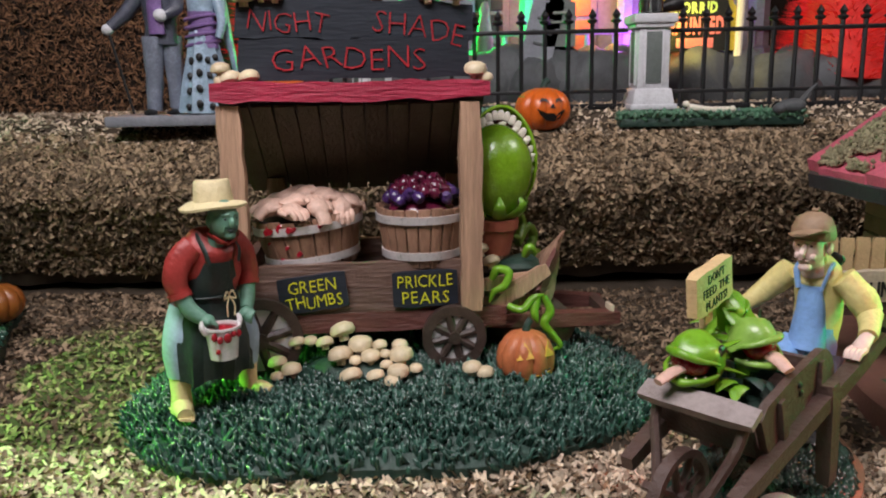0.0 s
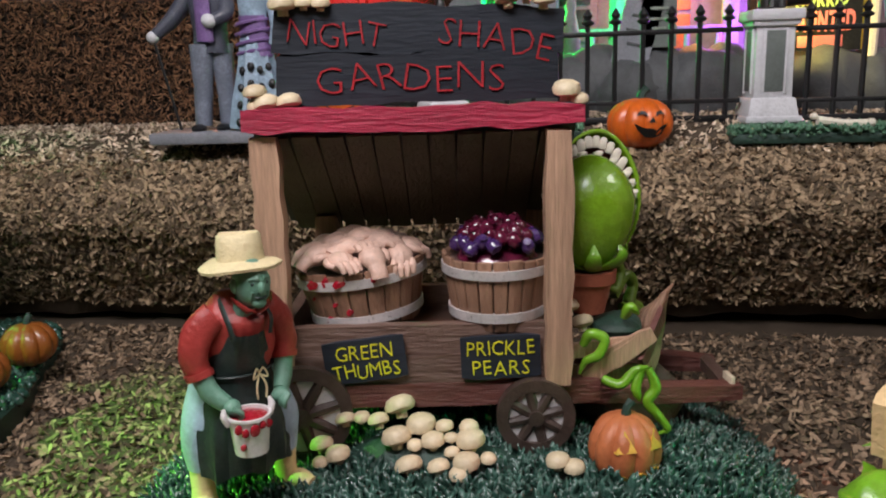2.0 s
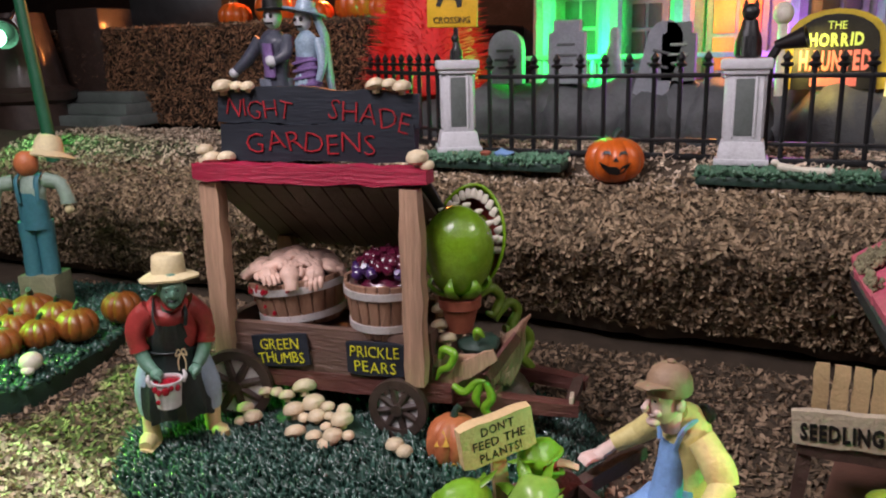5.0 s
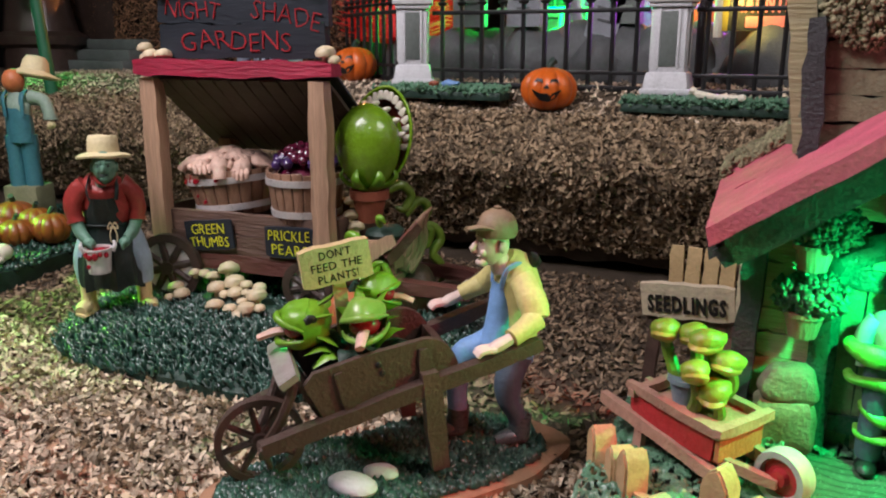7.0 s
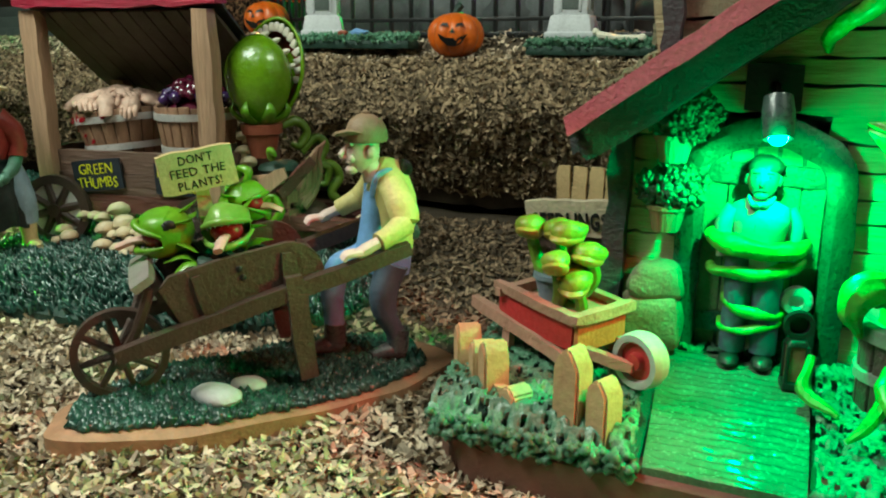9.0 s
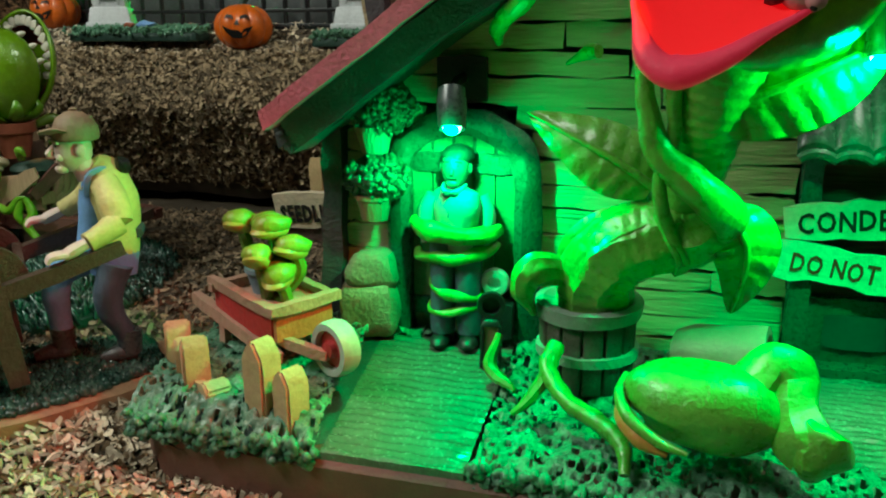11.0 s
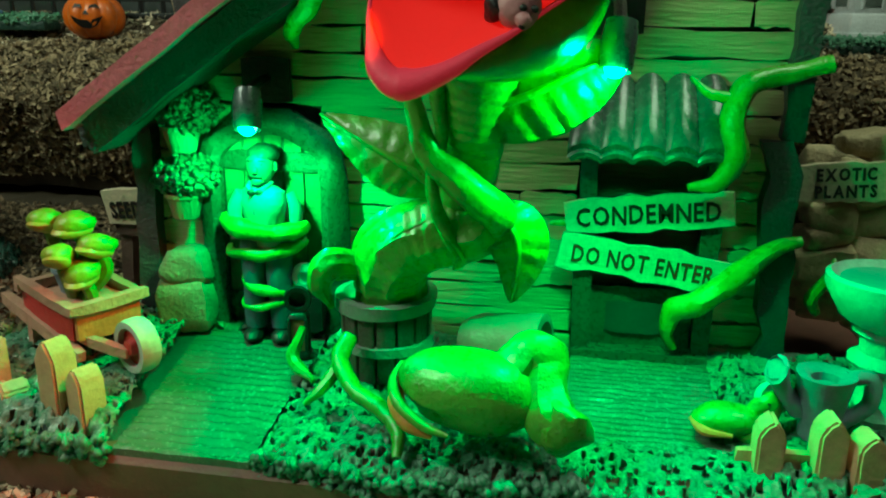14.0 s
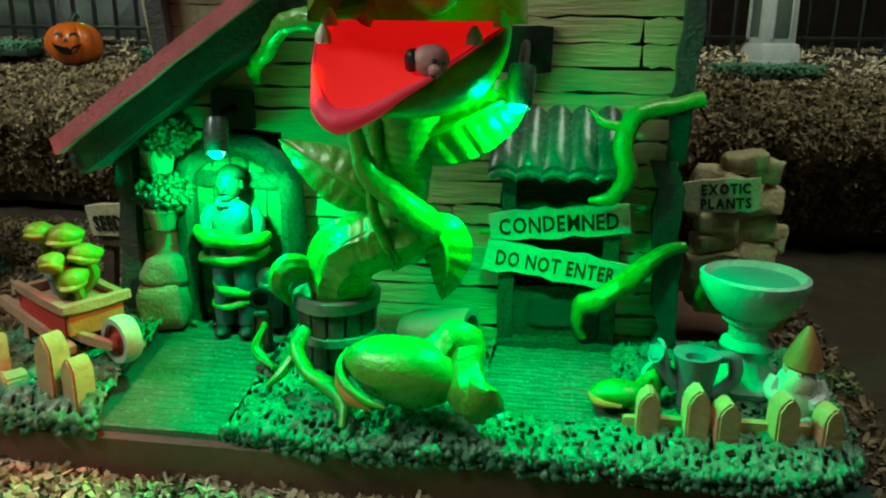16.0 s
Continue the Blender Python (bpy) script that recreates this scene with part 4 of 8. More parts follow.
    lathe(bm, [(0.35, 5.72), (0.8, 5.66), (0.9, 5.68), (0.92, 5.75), (0.8, 5.82), (0.54, 5.86), (0.52, 6.12), (0.49, 6.36), (0.43, 6.42), (0.3, 6.36), (0.1, 6.3)], 28, m @ pose(0.13, -0.72, 0.42, -4, 0, 0) @ pose(0, 0, -0.42), 0.07, mat=5)
    lathe(bm, [(0.32, 1.76), (0.36, 1.78), (0.44, 2.58), (0.48, 2.6), (0.48, 2.66), (0.42, 2.66), (0.41, 2.5), (0.05, 2.46)], 24, m @ pose(-0.3, -1.1, 0), mat=6)
    lathe(bm, [(0.43, 2.5), (0.43, 2.57), (0.25, 2.62), (0.02, 2.66)], 20, m @ pose(-0.3, -1.1, 0), 0.05, mat=7)
    for s in (-1, 1):
        tube(bm, [(-0.3 + 0.47 * s, -1.1, 2.5), (-0.3 + 0.55 * s, -1.08, 2.7), (-0.3 + 0.52 * s, -1.02, 2.86)], [0.07, 0.08, 0.04], 8, 3, m=m, mat=6)
    for k, (a, dz, r) in enumerate(((-2.5, 0.1, 0.1), (-2.2, 0.18, 0.09), (-1.75, 0.14, 0.12), (-1.35, 0.06, 0.08), (-2.35, 0.5, 0.07), (-0.9, 0.1, 0.09))):
        blob(bm, (-0.3 + 0.45 * math.cos(a), -1.1 + 0.45 * math.sin(a), 2.56 - dz), (r, 0.05, r * 1.2), 9, 0, m=m, mat=7)


figurine("farmer_figurine", pose(-4.83, 21.95, 1.5, 0, 0, 46), bucket_farmer, [SKIN_GREEN, SHIRT_RED, APRON, JEANS, BOOT, STRAW, BUCKET, BLOOD, STRAW], "green-skinned resin farmer in straw hat and apron holding a bucket")

# ---- potted snapping plant and its vines at the end of the cart ----


plant = thing("potted_pod_plant", 3.15, 26.75, 0.2, 0, "glossy lime snapping pod plant in a terracotta pot with curling vines", "plant")
bm = start()
lathe(bm, [(0.42, 4.55), (0.6, 5.35), (0.7, 5.4), (0.72, 5.72), (0.62, 5.74), (0.55, 5.6), (0.05, 5.55)], 20)
part("pot", bm, POT, plant, "terracotta pot")
# the pod: a plump front shell and a back shell hinged at the foot, open at the upper right
PC = Matrix.Translation((-0.02, 0.0, 7.42)) @ Matrix.Rotation(radians(99), 4, "Z")
HINGE = PC @ Matrix.Translation((0, 0, -1.5)) @ Matrix.Rotation(radians(14), 4, "Y") @ Matrix.Rotation(radians(7), 4, "X") @ Matrix.Scale(1.06, 4) @ Matrix.Translation((0.06, 0, 1.56))


def pod_shell(bm, m, sign, spread, shrink=1.0, tall=1.0):
    """Half an egg that bulges to -x (sign -1) or +x, out to the given angle from its pole."""
    rows = []
    for i in range(15):
        th = radians(0.5 + (spread - 0.5) * i / 14)
        ring = []
        for j in range(32):
            a = 2 * math.pi * j / 32
            x, y, z = sign * math.cos(th), math.sin(th) * math.cos(a), math.sin(th) * math.sin(a)
            point = 1 - 0.1 * max(0, z) ** 2
            k = 1 + 0.012 * math.sin(9 * y) * shrink
            ring.append(bm.verts.new(m @ V((x * (1.0 if sign < 0 else 0.85) * k * point * shrink, y * 1.2 * point * shrink, z * (1.72 if z < 0 else 1.62 * tall) * shrink))))
        rows.append(ring)
    for a, b in zip(rows, rows[1:]):
        for j in range(32):
            bm.faces.new((a[j], a[(j + 1) % 32], b[(j + 1) % 32], b[j]))
    bm.faces.new(rows[0])
    return [v.co.copy() for v in rows[-1]]


bm = start()
lip = pod_shell(bm, PC, -1, 101, 1.0, 0.84)
body = part("pod", bm, LIME, plant, "glossy lime green pod")
bm = start()
pod_shell(bm, HINGE, 1, 92, 1.0, 1.12)
hood = part("hood", bm, LIME, body)
for ob in (body, hood):
    solid = ob.modifiers.new("thickness", "SOLIDIFY")
    solid.thickness, solid.offset = 0.1 * CM, -1
bm = start()
pod_shell(bm, PC, -1, 92, 0.9, 0.82)
hood_edge = pod_shell(bm, HINGE, 1, 80, 0.9, 1.12)
part("maw", bm, MAW, body, "dark red maw")
for q in lip[1:16:2]:
    if q.z > 7.6:
        bm = start()
        lathe(bm, [(0.1, -0.05), (0.09, 0.1), (0.03, 0.2)], 8, Matrix.Translation((q.x, q.y, q.z)) @ pose(0, 0, 0, 0, 70, 20))
        part("tooth", bm, TOOTH, body)
for q in hood_edge:
    if q.z > 7.3:
        bm = start()
        box(bm, (0.26, 0.2, 0.34), Matrix.Translation((q.x - 0.05, q.y - 0.1, q.z - 0.1)) @ pose(0, 0, 0, 0, math.degrees(math.atan2(q.x, q.z - 7.2)), 8), 0.07, 0.7)
        part("tooth", bm, TOOTH, body)
for k in range(7):
    a = 2 * math.pi * k / 7 + 0.3
    bm = start()
    tube(bm, [(0.2 * math.cos(a), 0.2 * math.sin(a), 5.7), (0.75 * math.cos(a), 0.75 * math.sin(a), 5.95), (1.0 * math.cos(a), 1.0 * math.sin(a), 6.25), (0.85 * math.cos(a), 0.85 * math.sin(a), 6.55)], [0.16, 0.24, 0.18, 0.03], 8, 4, 0.4)
    part("leaf", bm, LEAF, plant)
g = random.Random(11)
VINES = [
    [(0.5, 0.3, 5.6), (1.0, 0.35, 5.75), (1.45, 0.25, 5.35), (1.25, 0.1, 4.85), (0.95, 0.1, 4.95)],
    [(1.2, 0.3, 4.6), (1.75, 0.3, 5.1), (2.15, 0.2, 4.75), (1.95, 0.1, 4.25), (2.35, 0.0, 3.95), (2.3, -0.1, 3.45), (1.95, -0.1, 3.5)],
    [(1.6, 0.2, 4.2), (2.3, 0.25, 4.1), (2.7, 0.15, 3.6), (2.45, 0.0, 3.1), (2.8, -0.1, 2.7), (3.0, -0.1, 2.2), (2.75, -0.2, 1.95)],
    [(-0.2, -1.2, 4.0), (0.0, -1.3, 4.35), (0.35, -1.3, 4.2), (0.2, -1.35, 3.8), (-0.15, -1.35, 3.6), (-0.3, -1.35, 3.3)],
    [(0.3, -1.35, 3.15), (0.75, -1.45, 3.05), (1.1, -1.4, 3.4), (1.45, -1.35, 3.55)],
    [(1.45, -1.35, 3.5), (1.65, -1.4, 3.0), (1.45, -1.45, 2.6), (1.75, -1.45, 2.2), (1.95, -1.4, 1.85), (1.7, -1.4, 1.65)],
    [(1.3, -1.3, 3.5), (1.15, -1.45, 3.0), (1.25, -1.45, 2.6)],
    [(0.9, -0.7, 4.6), (1.0, -0.9, 4.95), (1.2, -0.9, 4.75)],
]
for i, pts in enumerate(VINES):
    bm = start()
    if i < 3:  # these coil back behind the crate
        pts = [(0.62 * x, y + 0.8 * x, z) for x, y, z in pts]
    tube(bm, pts, [0.14, 0.18, 0.18, 0.17, 0.14, 0.06] if i < 3 else [0.11, 0.14, 0.14, 0.13, 0.1, 0.04], 10, 7, wobble=0.05)
    part("vine", bm, VINE if i < 3 else LEAF, plant, "curling olive vine" if i < 3 else "bright green creeping shoot")
crate = thing("broken_crate", 3.3, 26.75, 0.2, 0, "splintered tan wooden crate on the cart tail", "crate")
for i, (x, y, z, l, ry, rz) in enumerate(((0.2, -0.9, 3.85, 2.1, -8, 4), (0.5, -1.05, 3.6, 1.9, -35, 6), (0.7, -1.0, 3.85, 1.7, -28, 4), (1.5, -0.4, 4.0, 1.7, -40, 60), (0.3, -0.7, 3.1, 2.0, 0, 5), (0.4, -0.72, 2.6, 2.3, 2, 5), (1.2, 0.2, 3.3, 1.9, 0, 95), (1.25, 0.2, 2.7, 1.9, 0, 95))):
    part("slat", plank_bm((l, 0.16, 0.42), pose(x, y, z, 0, ry, rz), 0.07, 6), WOOD_PALE if i < 3 else WOOD_RED if i == 3 else STAVE, crate)
bm = start()
blob(bm, (0.55, -0.1, 4.2), (0.75, 0.65, 0.3), 14, 0.1)
part("moss", bm, GRASS_BED, crate)
for k in range(9):
    bm = start()
    a = 0.7 * k
    tube(bm, [(0.5 + 0.12 * k, 0.1 + 0.2 * math.sin(a), 2.9), (0.8 + 0.12 * k, 0.3 + 0.25 * math.cos(a), 3.6), (1.1 + 0.1 * k, 0.4 + 0.2 * math.sin(a + 1), 4.1 + 0.09 * k), (1.3 + 0.1 * k, 0.5, 4.4 + 0.1 * k)], [0.16, 0.13, 0.1, 0.03], 8, 4, wobble=0.06)
    part("root", bm, STAVE, crate, "twisted brown root")
bm = start()
blob(bm, (1.0, 0.4, 1.9), (1.5, 1.2, 1.1), 18, 0.3, 0.9)
part("soil", bm, WOOD_DARK, crate, "dark brown heap")
for x, y, z in ((-0.75, -0.2, 5.2), (-0.7, -0.4, 4.7), (-0.35, -0.6, 4.35), (-0.8, 0.1, 5.8)):
    mushroom((x, y, z), 0.7, crate, -20)
bm = start()
box(bm, (0.14, 0.55, 0.6), K @ pose(8.25, 1.0, 2.35, 0, 0, 4), 0.03)
part("rope_band", bm, SIGN_CREAM, cart, "pale rope band")

# ---- barrow pushed by the old gardener ----
B = pose(6.4, 16.2, 0, 0, 0, 46)
barrow = thing("wheelbarrow", label="brown wooden wheelbarrow with a spoked wheel, loaded with snapping plants", category="wheelbarrow")
garden_base = thing("gardener_plinth", label="low oval base with blue-green turf and worn terracotta rim", category="plinth")
bc = B @ V((3.65, -0.1, 0))
base_top = plinth("plinth_body", bc.x, bc.y, 5.0, 2.05, 52, 0.72, TERRACOTTA_EDGE, garden_base, 2.3, 0.62, -0.2)
nubs("turf", scatter(base_top, 6000, bc.x, bc.y, 5.3, 33, lambda x, y: base_top(x, y) > 0.58), GRASS, 0.135, "blue-green lumpy turf", garden_base)
for x, y, s in ((8.95, 16.95, 1.0), (9.25, 17.75, 0.7)):
    bm = start()
    blob(bm, (x, y, 0.92), (0.66 * s, 0.42 * s, 0.26 * s), 14, 0.05)
    solo("flat_stone", bm, STONE, "pale grey flat stone on the turf", "stone", "stones on the turf")
wheel("front_wheel", 1.08, B @ pose(0.36, 0, 1.74), barrow, BARROW, BARROW, 8, 0.17, 0.26)
for s in (-1, 1):
    side = start()
    hump = [(4.15 + 0.82 * math.cos(a), 3.42 + 0.9 * math.sin(a)) for a in [radians(v) for v in range(-5, 116, 11)]]
    wedge(side, [(1.3, 3.5), (1.75, 2.58), (3.1, 2.72), (4.95, 3.15), *hump, (2.63, 4.06), (1.52, 3.78)], 1.16 * s - 0.09, 0.18)
    bmesh.ops.transform(side, matrix=B, verts=side.verts)
    panel = part("side_panel", side, BARROW, barrow, "side panel with a rounded hump")
    for x, z in ((3.02, 3.82), (3.1, 3.62)):
        bm = start()
        lathe(bm, [(0.075, -0.02), (0.075, 0.02), (0.03, 0.05)], 10, B @ pose(x, 1.25 * s + 0.02 * s, z, 90 if s < 0 else -90))
        part("bolt", bm, BLACK, panel)
    part("batten", plank_bm((1.05, 0.14, 0.24), B @ pose(2.22, 1.29 * s, 3.25, 0, 73, 0), 0.03, 4), BARROW, barrow)
    part("batten", plank_bm((1.2, 0.14, 0.26), B @ pose(4.1, 1.29 * s, 3.5, 0, 88, 0), 0.03, 4), BARROW, barrow)
    part("handle", plank_bm((6.9, 0.34, 0.36), B @ pose(3.62, 1.4 * s, 3.06, 0, -16, 3 * s), 0.04, 9), BARROW, barrow)
    part("leg", plank_bm((2.5, 0.34, 0.46), B @ pose(4.3, 1.46 * s, 2.35, 0, 84, 0), 0.04, 5), BARROW, barrow)
    bm = start()
    tube(bm, [(0.36, 0.5 * s, 1.74), (0.72, 0.75 * s, 2.4), (0.95, 0.95 * s, 3.0), (1.12, 1.0 * s, 3.5)], [0.12], 8, 4, m=B)
    part("brace", bm, BARROW, barrow)
bm = start()
tube(bm, [(0.36, -0.8, 1.74), (0.36, 0.8, 1.74)], [0.12], 8, 2, m=B)
part("axle", bm, BARROW, barrow)
# Board is paler than the barrow: its reflected light is put into the colour.
part("front_board", plank_bm((2.6, 0.52, 0.22), B @ pose(0.98, 0, 3.66, 0, -33, 0) @ pose(0, 0, 0, 0, 0, 90), 0.04, 5), paint("pale_lit_board", (0.3, 0.25, 0.24), 0.55, 0.3, 4, 0.4, (0.1, 0.06, 0.05), coat=0.5), barrow, "front board, coloured pale for the light it reflects")
part("front_panel", plank_bm((2.1, 1.0, 0.16), B @ pose(1.42, 0, 3.1, 0, 62, 0) @ pose(0, 0, 0, 0, 0, 90), 0.04, 5), BARROW, barrow)
part("floor_board", plank_bm((3.2, 2.1, 0.2), B @ pose(3.2, 0, 2.85, 0, -8, 0), 0.03, 5), BARROW, barrow)
part("back_board", plank_bm((2.1, 0.2, 0.9), B @ pose(4.8, 0, 3.4, 0, 0, 90), 0.04, 5), BARROW, barrow)


def snapper(at, r, yaw, roll, material, label, spots=0, wide=0.62):
    """A round pod head whose open mouth faces -x: thick lips, red gums, small teeth and a long pink tongue."""
    t = thing("snapping_pod", label=label, category="plant", group="snapping pods in the barrow")
    m = B @ pose(*at, roll, 0, yaw)
    seam = -0.05 * r

    def gape(q):
        """Swings the front half open round a hinge behind the middle: upper jaw up, lower jaw down."""
        d, e = q.x - 0.1 * r, q.z - seam
        w = min(1.0, max(0.0, -d / (0.3 * r)))
        a = radians(21 if e > 0 else -15) * w
        f = max(0.0, -d / r)
        return V((0.1 * r + (d * math.cos(a) + e * math.sin(a)) * (1 + 0.12 * f), q.y * (1 - 0.1 * f ** 2), seam - d * math.sin(a) + e * math.cos(a)))

    bm = start()
    blob(bm, (0, 0, 0), (1.0 * r, 0.95 * r, 0.92 * r), 22)
    torn = [f for f in bm.faces if f.calc_center_median().x < -0.1 * r and min(v.co.z for v in f.verts) < seam < max(v.co.z for v in f.verts)]
    bmesh.ops.delete(bm, geom=torn, context="FACES_ONLY")
    for v in bm.verts:
        q = gape(v.co.copy())
        v.co = m @ (q * (1 + 0.05 * math.sin(5 * math.atan2(q.y, q.z))) + noise.noise_vector(q * 1.8 + V(at)) * 0.09)
    head = part("skull", bm, material, t)

    def rim(k, up, inward=0.0, shift=0.0):
        phi = radians(-84 + 168 * k)
        s = 1.0 - inward
        return m @ (gape(V((-1.0 * r * s * math.cos(phi), 0.95 * r * s * math.sin(phi), 0.01 * r if up else -0.27 * r))) + V((0, 0, shift)))

    for name, up in (("upper_lip", True), ("lower_lip", False)):
        bm = start()
        tube(bm, [rim(k / 10, up) for k in range(11)], [0.06 * r, 0.12 * r, 0.15 * r, 0.12 * r, 0.06 * r], 10, 3, wobble=0.05)
        lip_part = part(name, bm, material, t)
        for k in range(7):
            bm = start()
            u = 0.14 + 0.72 * k / 6
            tube(bm, [rim(u, up, 0.1), rim(u, up, 0.16, (-0.1 if up else 0.09) * r)], [0.05 * r, 0.025 * r], 6, 2)
            part("tooth", bm, TOOTH, lip_part)
    bm = start()
    blob(bm, (-0.3 * r, 0, -0.06 * r), (0.56 * r, wide * 1.15 * r, 0.5 * r), 14, 0.02, m=m)
    part("gum", bm, BLOOD, t, "red gums")
    bm = start()
    tube(bm, [(-0.6 * r, 0, -0.22 * r), (-1.15 * r, 0.03, -0.26 * r), (-1.75 * r, 0.08, -0.5 * r)], [0.24 * r, 0.27 * r, 0.22 * r], 10, 4, 0.6, m=m)
    part("tongue", bm, SKIN, t, "pink tongue")
    for k in range(6):  # ragged leaves round the neck
        a = radians(20 + 60 * k)
        c, d = math.cos(a), math.sin(a)
        bm = start()
        tube(bm, [(0.5 * r, 0.72 * r * c, 0.72 * r * d), (0.85 * r, 0.98 * r * c, 0.95 * r * d), (1.0 * r + 0.1 * (k % 2), 1.3 * r * c, 1.2 * r * d)], [0.24 * r, 0.2 * r, 0.02 * r], 8, 4, 0.3, 0.03, m)
        part("frill_leaf", bm, LEAF, t)
    for k in range(spots):
        bm = start()
        blob(bm, ((0.25 - 0.2 * k) * r, -0.78 * r, (0.5 - 0.12 * k) * r), (0.2 * r, 0.1 * r, 0.16 * r), 8, 0.06, 4, m)
        part("spot", bm, BLACK, t, "black spot")
    return t


POD_GREEN = paint("pale_pod_green", (0.24, 0.42, 0.07), 0.3, 0.4, 2.5, 0.2, (0.08, 0.2, 0.012), coat=0.35)
snapper((1.6, 0.4, 4.4), 0.64, -8, 4, LEAF, "green snapping pod with a black spot and a long tongue", 2)
snapper((2.95, -0.2, 4.55), 0.6, 72, -10, POD_GREEN, "pale green snapping pod with red gums and a pink tongue", 0, 0.56)
snapper((3.5, 0.7, 4.95), 0.5, 168, 8, LEAF, "smaller green snapping pod reaching backwards")
foliage = thing("barrow_foliage", label="dark green leaves filling the wheelbarrow", category="plant")
bm = start()
blob(bm, tuple(B @ V((2.8, 0, 3.05))), (1.3, 0.9, 0.6), 16, 0.15, 1.6)
part("leaf_bed", bm, GRASS_BED, foliage)
for k in range(16):
    a = k * 2.4
    p0 = B @ V((2.8 + 0.3 * math.cos(a), 0.3 * math.sin(a), 3.3))
    p1 = B @ V((2.8 + 1.35 * math.cos(a), 0.95 * math.sin(a), 3.6 + 0.22 * (k % 3)))
    bm = start()
    tube(bm, [p0, (p0 + p1) / 2 + V((0, 0, 0.35)), p1], [0.08, 0.26, 0.02], 8, 4, 0.25)
    part("leaf", bm, LEAF if k % 4 == 0 else GRASS_BED, foliage)
warning = thing("garden_sign", label="tan board on a stake with black hand-painted capitals", category="sign")
S = B @ pose(2.42, 0.6, 5.82, 0, -8, 3)
part("stake", plank_bm((2.6, 0.16, 0.34), B @ pose(2.6, 0.72, 4.3, 0, -95, 0), 0.03, 5), SIGN_TAN, warning)
board = part("board", plank_bm((1.74, 0.3, 0.96), S, 0.04, 8), SIGN_TAN, warning)
for word, z, w in (("DON'T", 0.29, 0.78), ("FEED THE", 0.0, 1.25), ("PLANTS!", -0.3, 1.0)):
    lettering("lettering", word, 0.21, S @ pose(0, -0.155, z), LETTER_BLACK, board, w, 5, 0.012)


def gardener(bm, m):
    # 0 skin, 1 shirt, 2 overalls, 3 cap, 4 dark trousers, 5 boots, 6 dark strap; faces -x, bent over the handles
    blob(bm, (6.28, 0, 6.15), (0.43, 0.35, 0.56), 18, 0.02, m=m)
    tube(bm, [(5.95, 0, 6.32), (5.74, 0, 6.06), (5.85, 0, 5.99)], [0.05, 0.085, 0.06], 8, 3, m=m)
    blob(bm, (6.0, 0, 5.7), (0.17, 0.17, 0.12), 10, 0, m=m)
    blob(bm, (5.9, 0, 5.88), (0.06, 0.12, 0.035), 8, 0, m=m)
    tube(bm, [(5.95, -0.24, 6.33), (5.86, 0, 6.36), (5.95, 0.24, 6.33)], [0.04], 6, 3, m=m)
    for s in (-1, 1):
        blob(bm, (6.4, 0.41 * s, 6.15), (0.12, 0.07, 0.17), 8, 0, m=m)
        blob(bm, (5.97, 0.18 * s, 5.98), (0.1, 0.09, 0.1), 8, 0, m=m)
        blob(bm, (5.905, 0.15 * s, 6.25), (0.02, 0.04, 0.022), 8, 0, m=m, mat=6)
    lathe(bm, [(0.5, 6.36), (0.53, 6.44), (0.5, 6.66), (0.4, 6.88), (0.2, 7.02), (0.09, 7.05), (0.1, 7.1), (0.02, 7.14)], 20, m @ pose(6.38, 0, 0.0), 0.03, mat=3)
    tube(bm, [(6.2, 0, 6.5), (5.85, 0, 6.58), (5.58, 0, 6.56)], [0.48, 0.42, 0.22], 16, 4, 0.18, m=m, mat=3)
    tube(bm, [(6.55, 0, 5.45), (6.4, 0, 5.85)], [0.28, 0.26], 10, 2, m=m)
    tube(bm, [(6.95, 0, 3.55), (7.02, 0, 4.2), (7.0, 0, 4.9), (6.85, 0, 5.45), (6.6, 0, 5.75)], [0.56, 0.58, 0.6, 0.55, 0.3], 20, 6, 1.0, 0.05, m, 1)
    tube(bm, [(6.55, 0, 5.15), (6.52, 0, 4.6), (6.5, 0, 4.0), (6.42, 0, 3.5)], [0.26, 0.32, 0.38, 0.44], 16, 5, 1.15, 0.03, m, 2)
    tube(bm, [(6.85, 0, 3.0), (6.9, 0, 3.5), (6.95, 0, 4.02)], [0.54, 0.6, 0.58], 18, 4, 0.95, 0.04, m, 2)
    for s in (-1, 1):
        tube(bm, [(6.4, 0.28 * s, 5.05), (6.52, 0.4 * s, 5.55), (6.95, 0.34 * s, 5.62), (7.42, 0.15 * s, 4.9), (7.48, 0.05 * s, 4.1)], [0.08], 8, 5, 0.6, m=m, mat=2)
        e = (6.95, 1.3 * s, 4.55) if s < 0 else (6.55, 1.25 * s, 4.75)
        w = (6.2, 1.5 * s, 4.2) if s < 0 else (6.0, 1.5 * s, 4.42)
        h = (5.68, 1.48 * s, 3.95) if s < 0 else (5.46, 1.48 * s, 4.2)
        tube(bm, [(6.78, 0.62 * s, 5.38), tuple((a + b) / 2 for a, b in zip((6.9, 0.8 * s, 5.3), e)), e], [0.33, 0.35, 0.3], 14, 5, wobble=0.07, m=m, mat=1)
        tube(bm, [e, w], [0.3, 0.23], 14, 4, wobble=0.05, m=m, mat=1)
        tube(bm, [w, tuple((a * 0.4 + b * 0.6) for a, b in zip(w, h)), h], [0.17, 0.2, 0.16], 10, 4, 0.8, m=m)
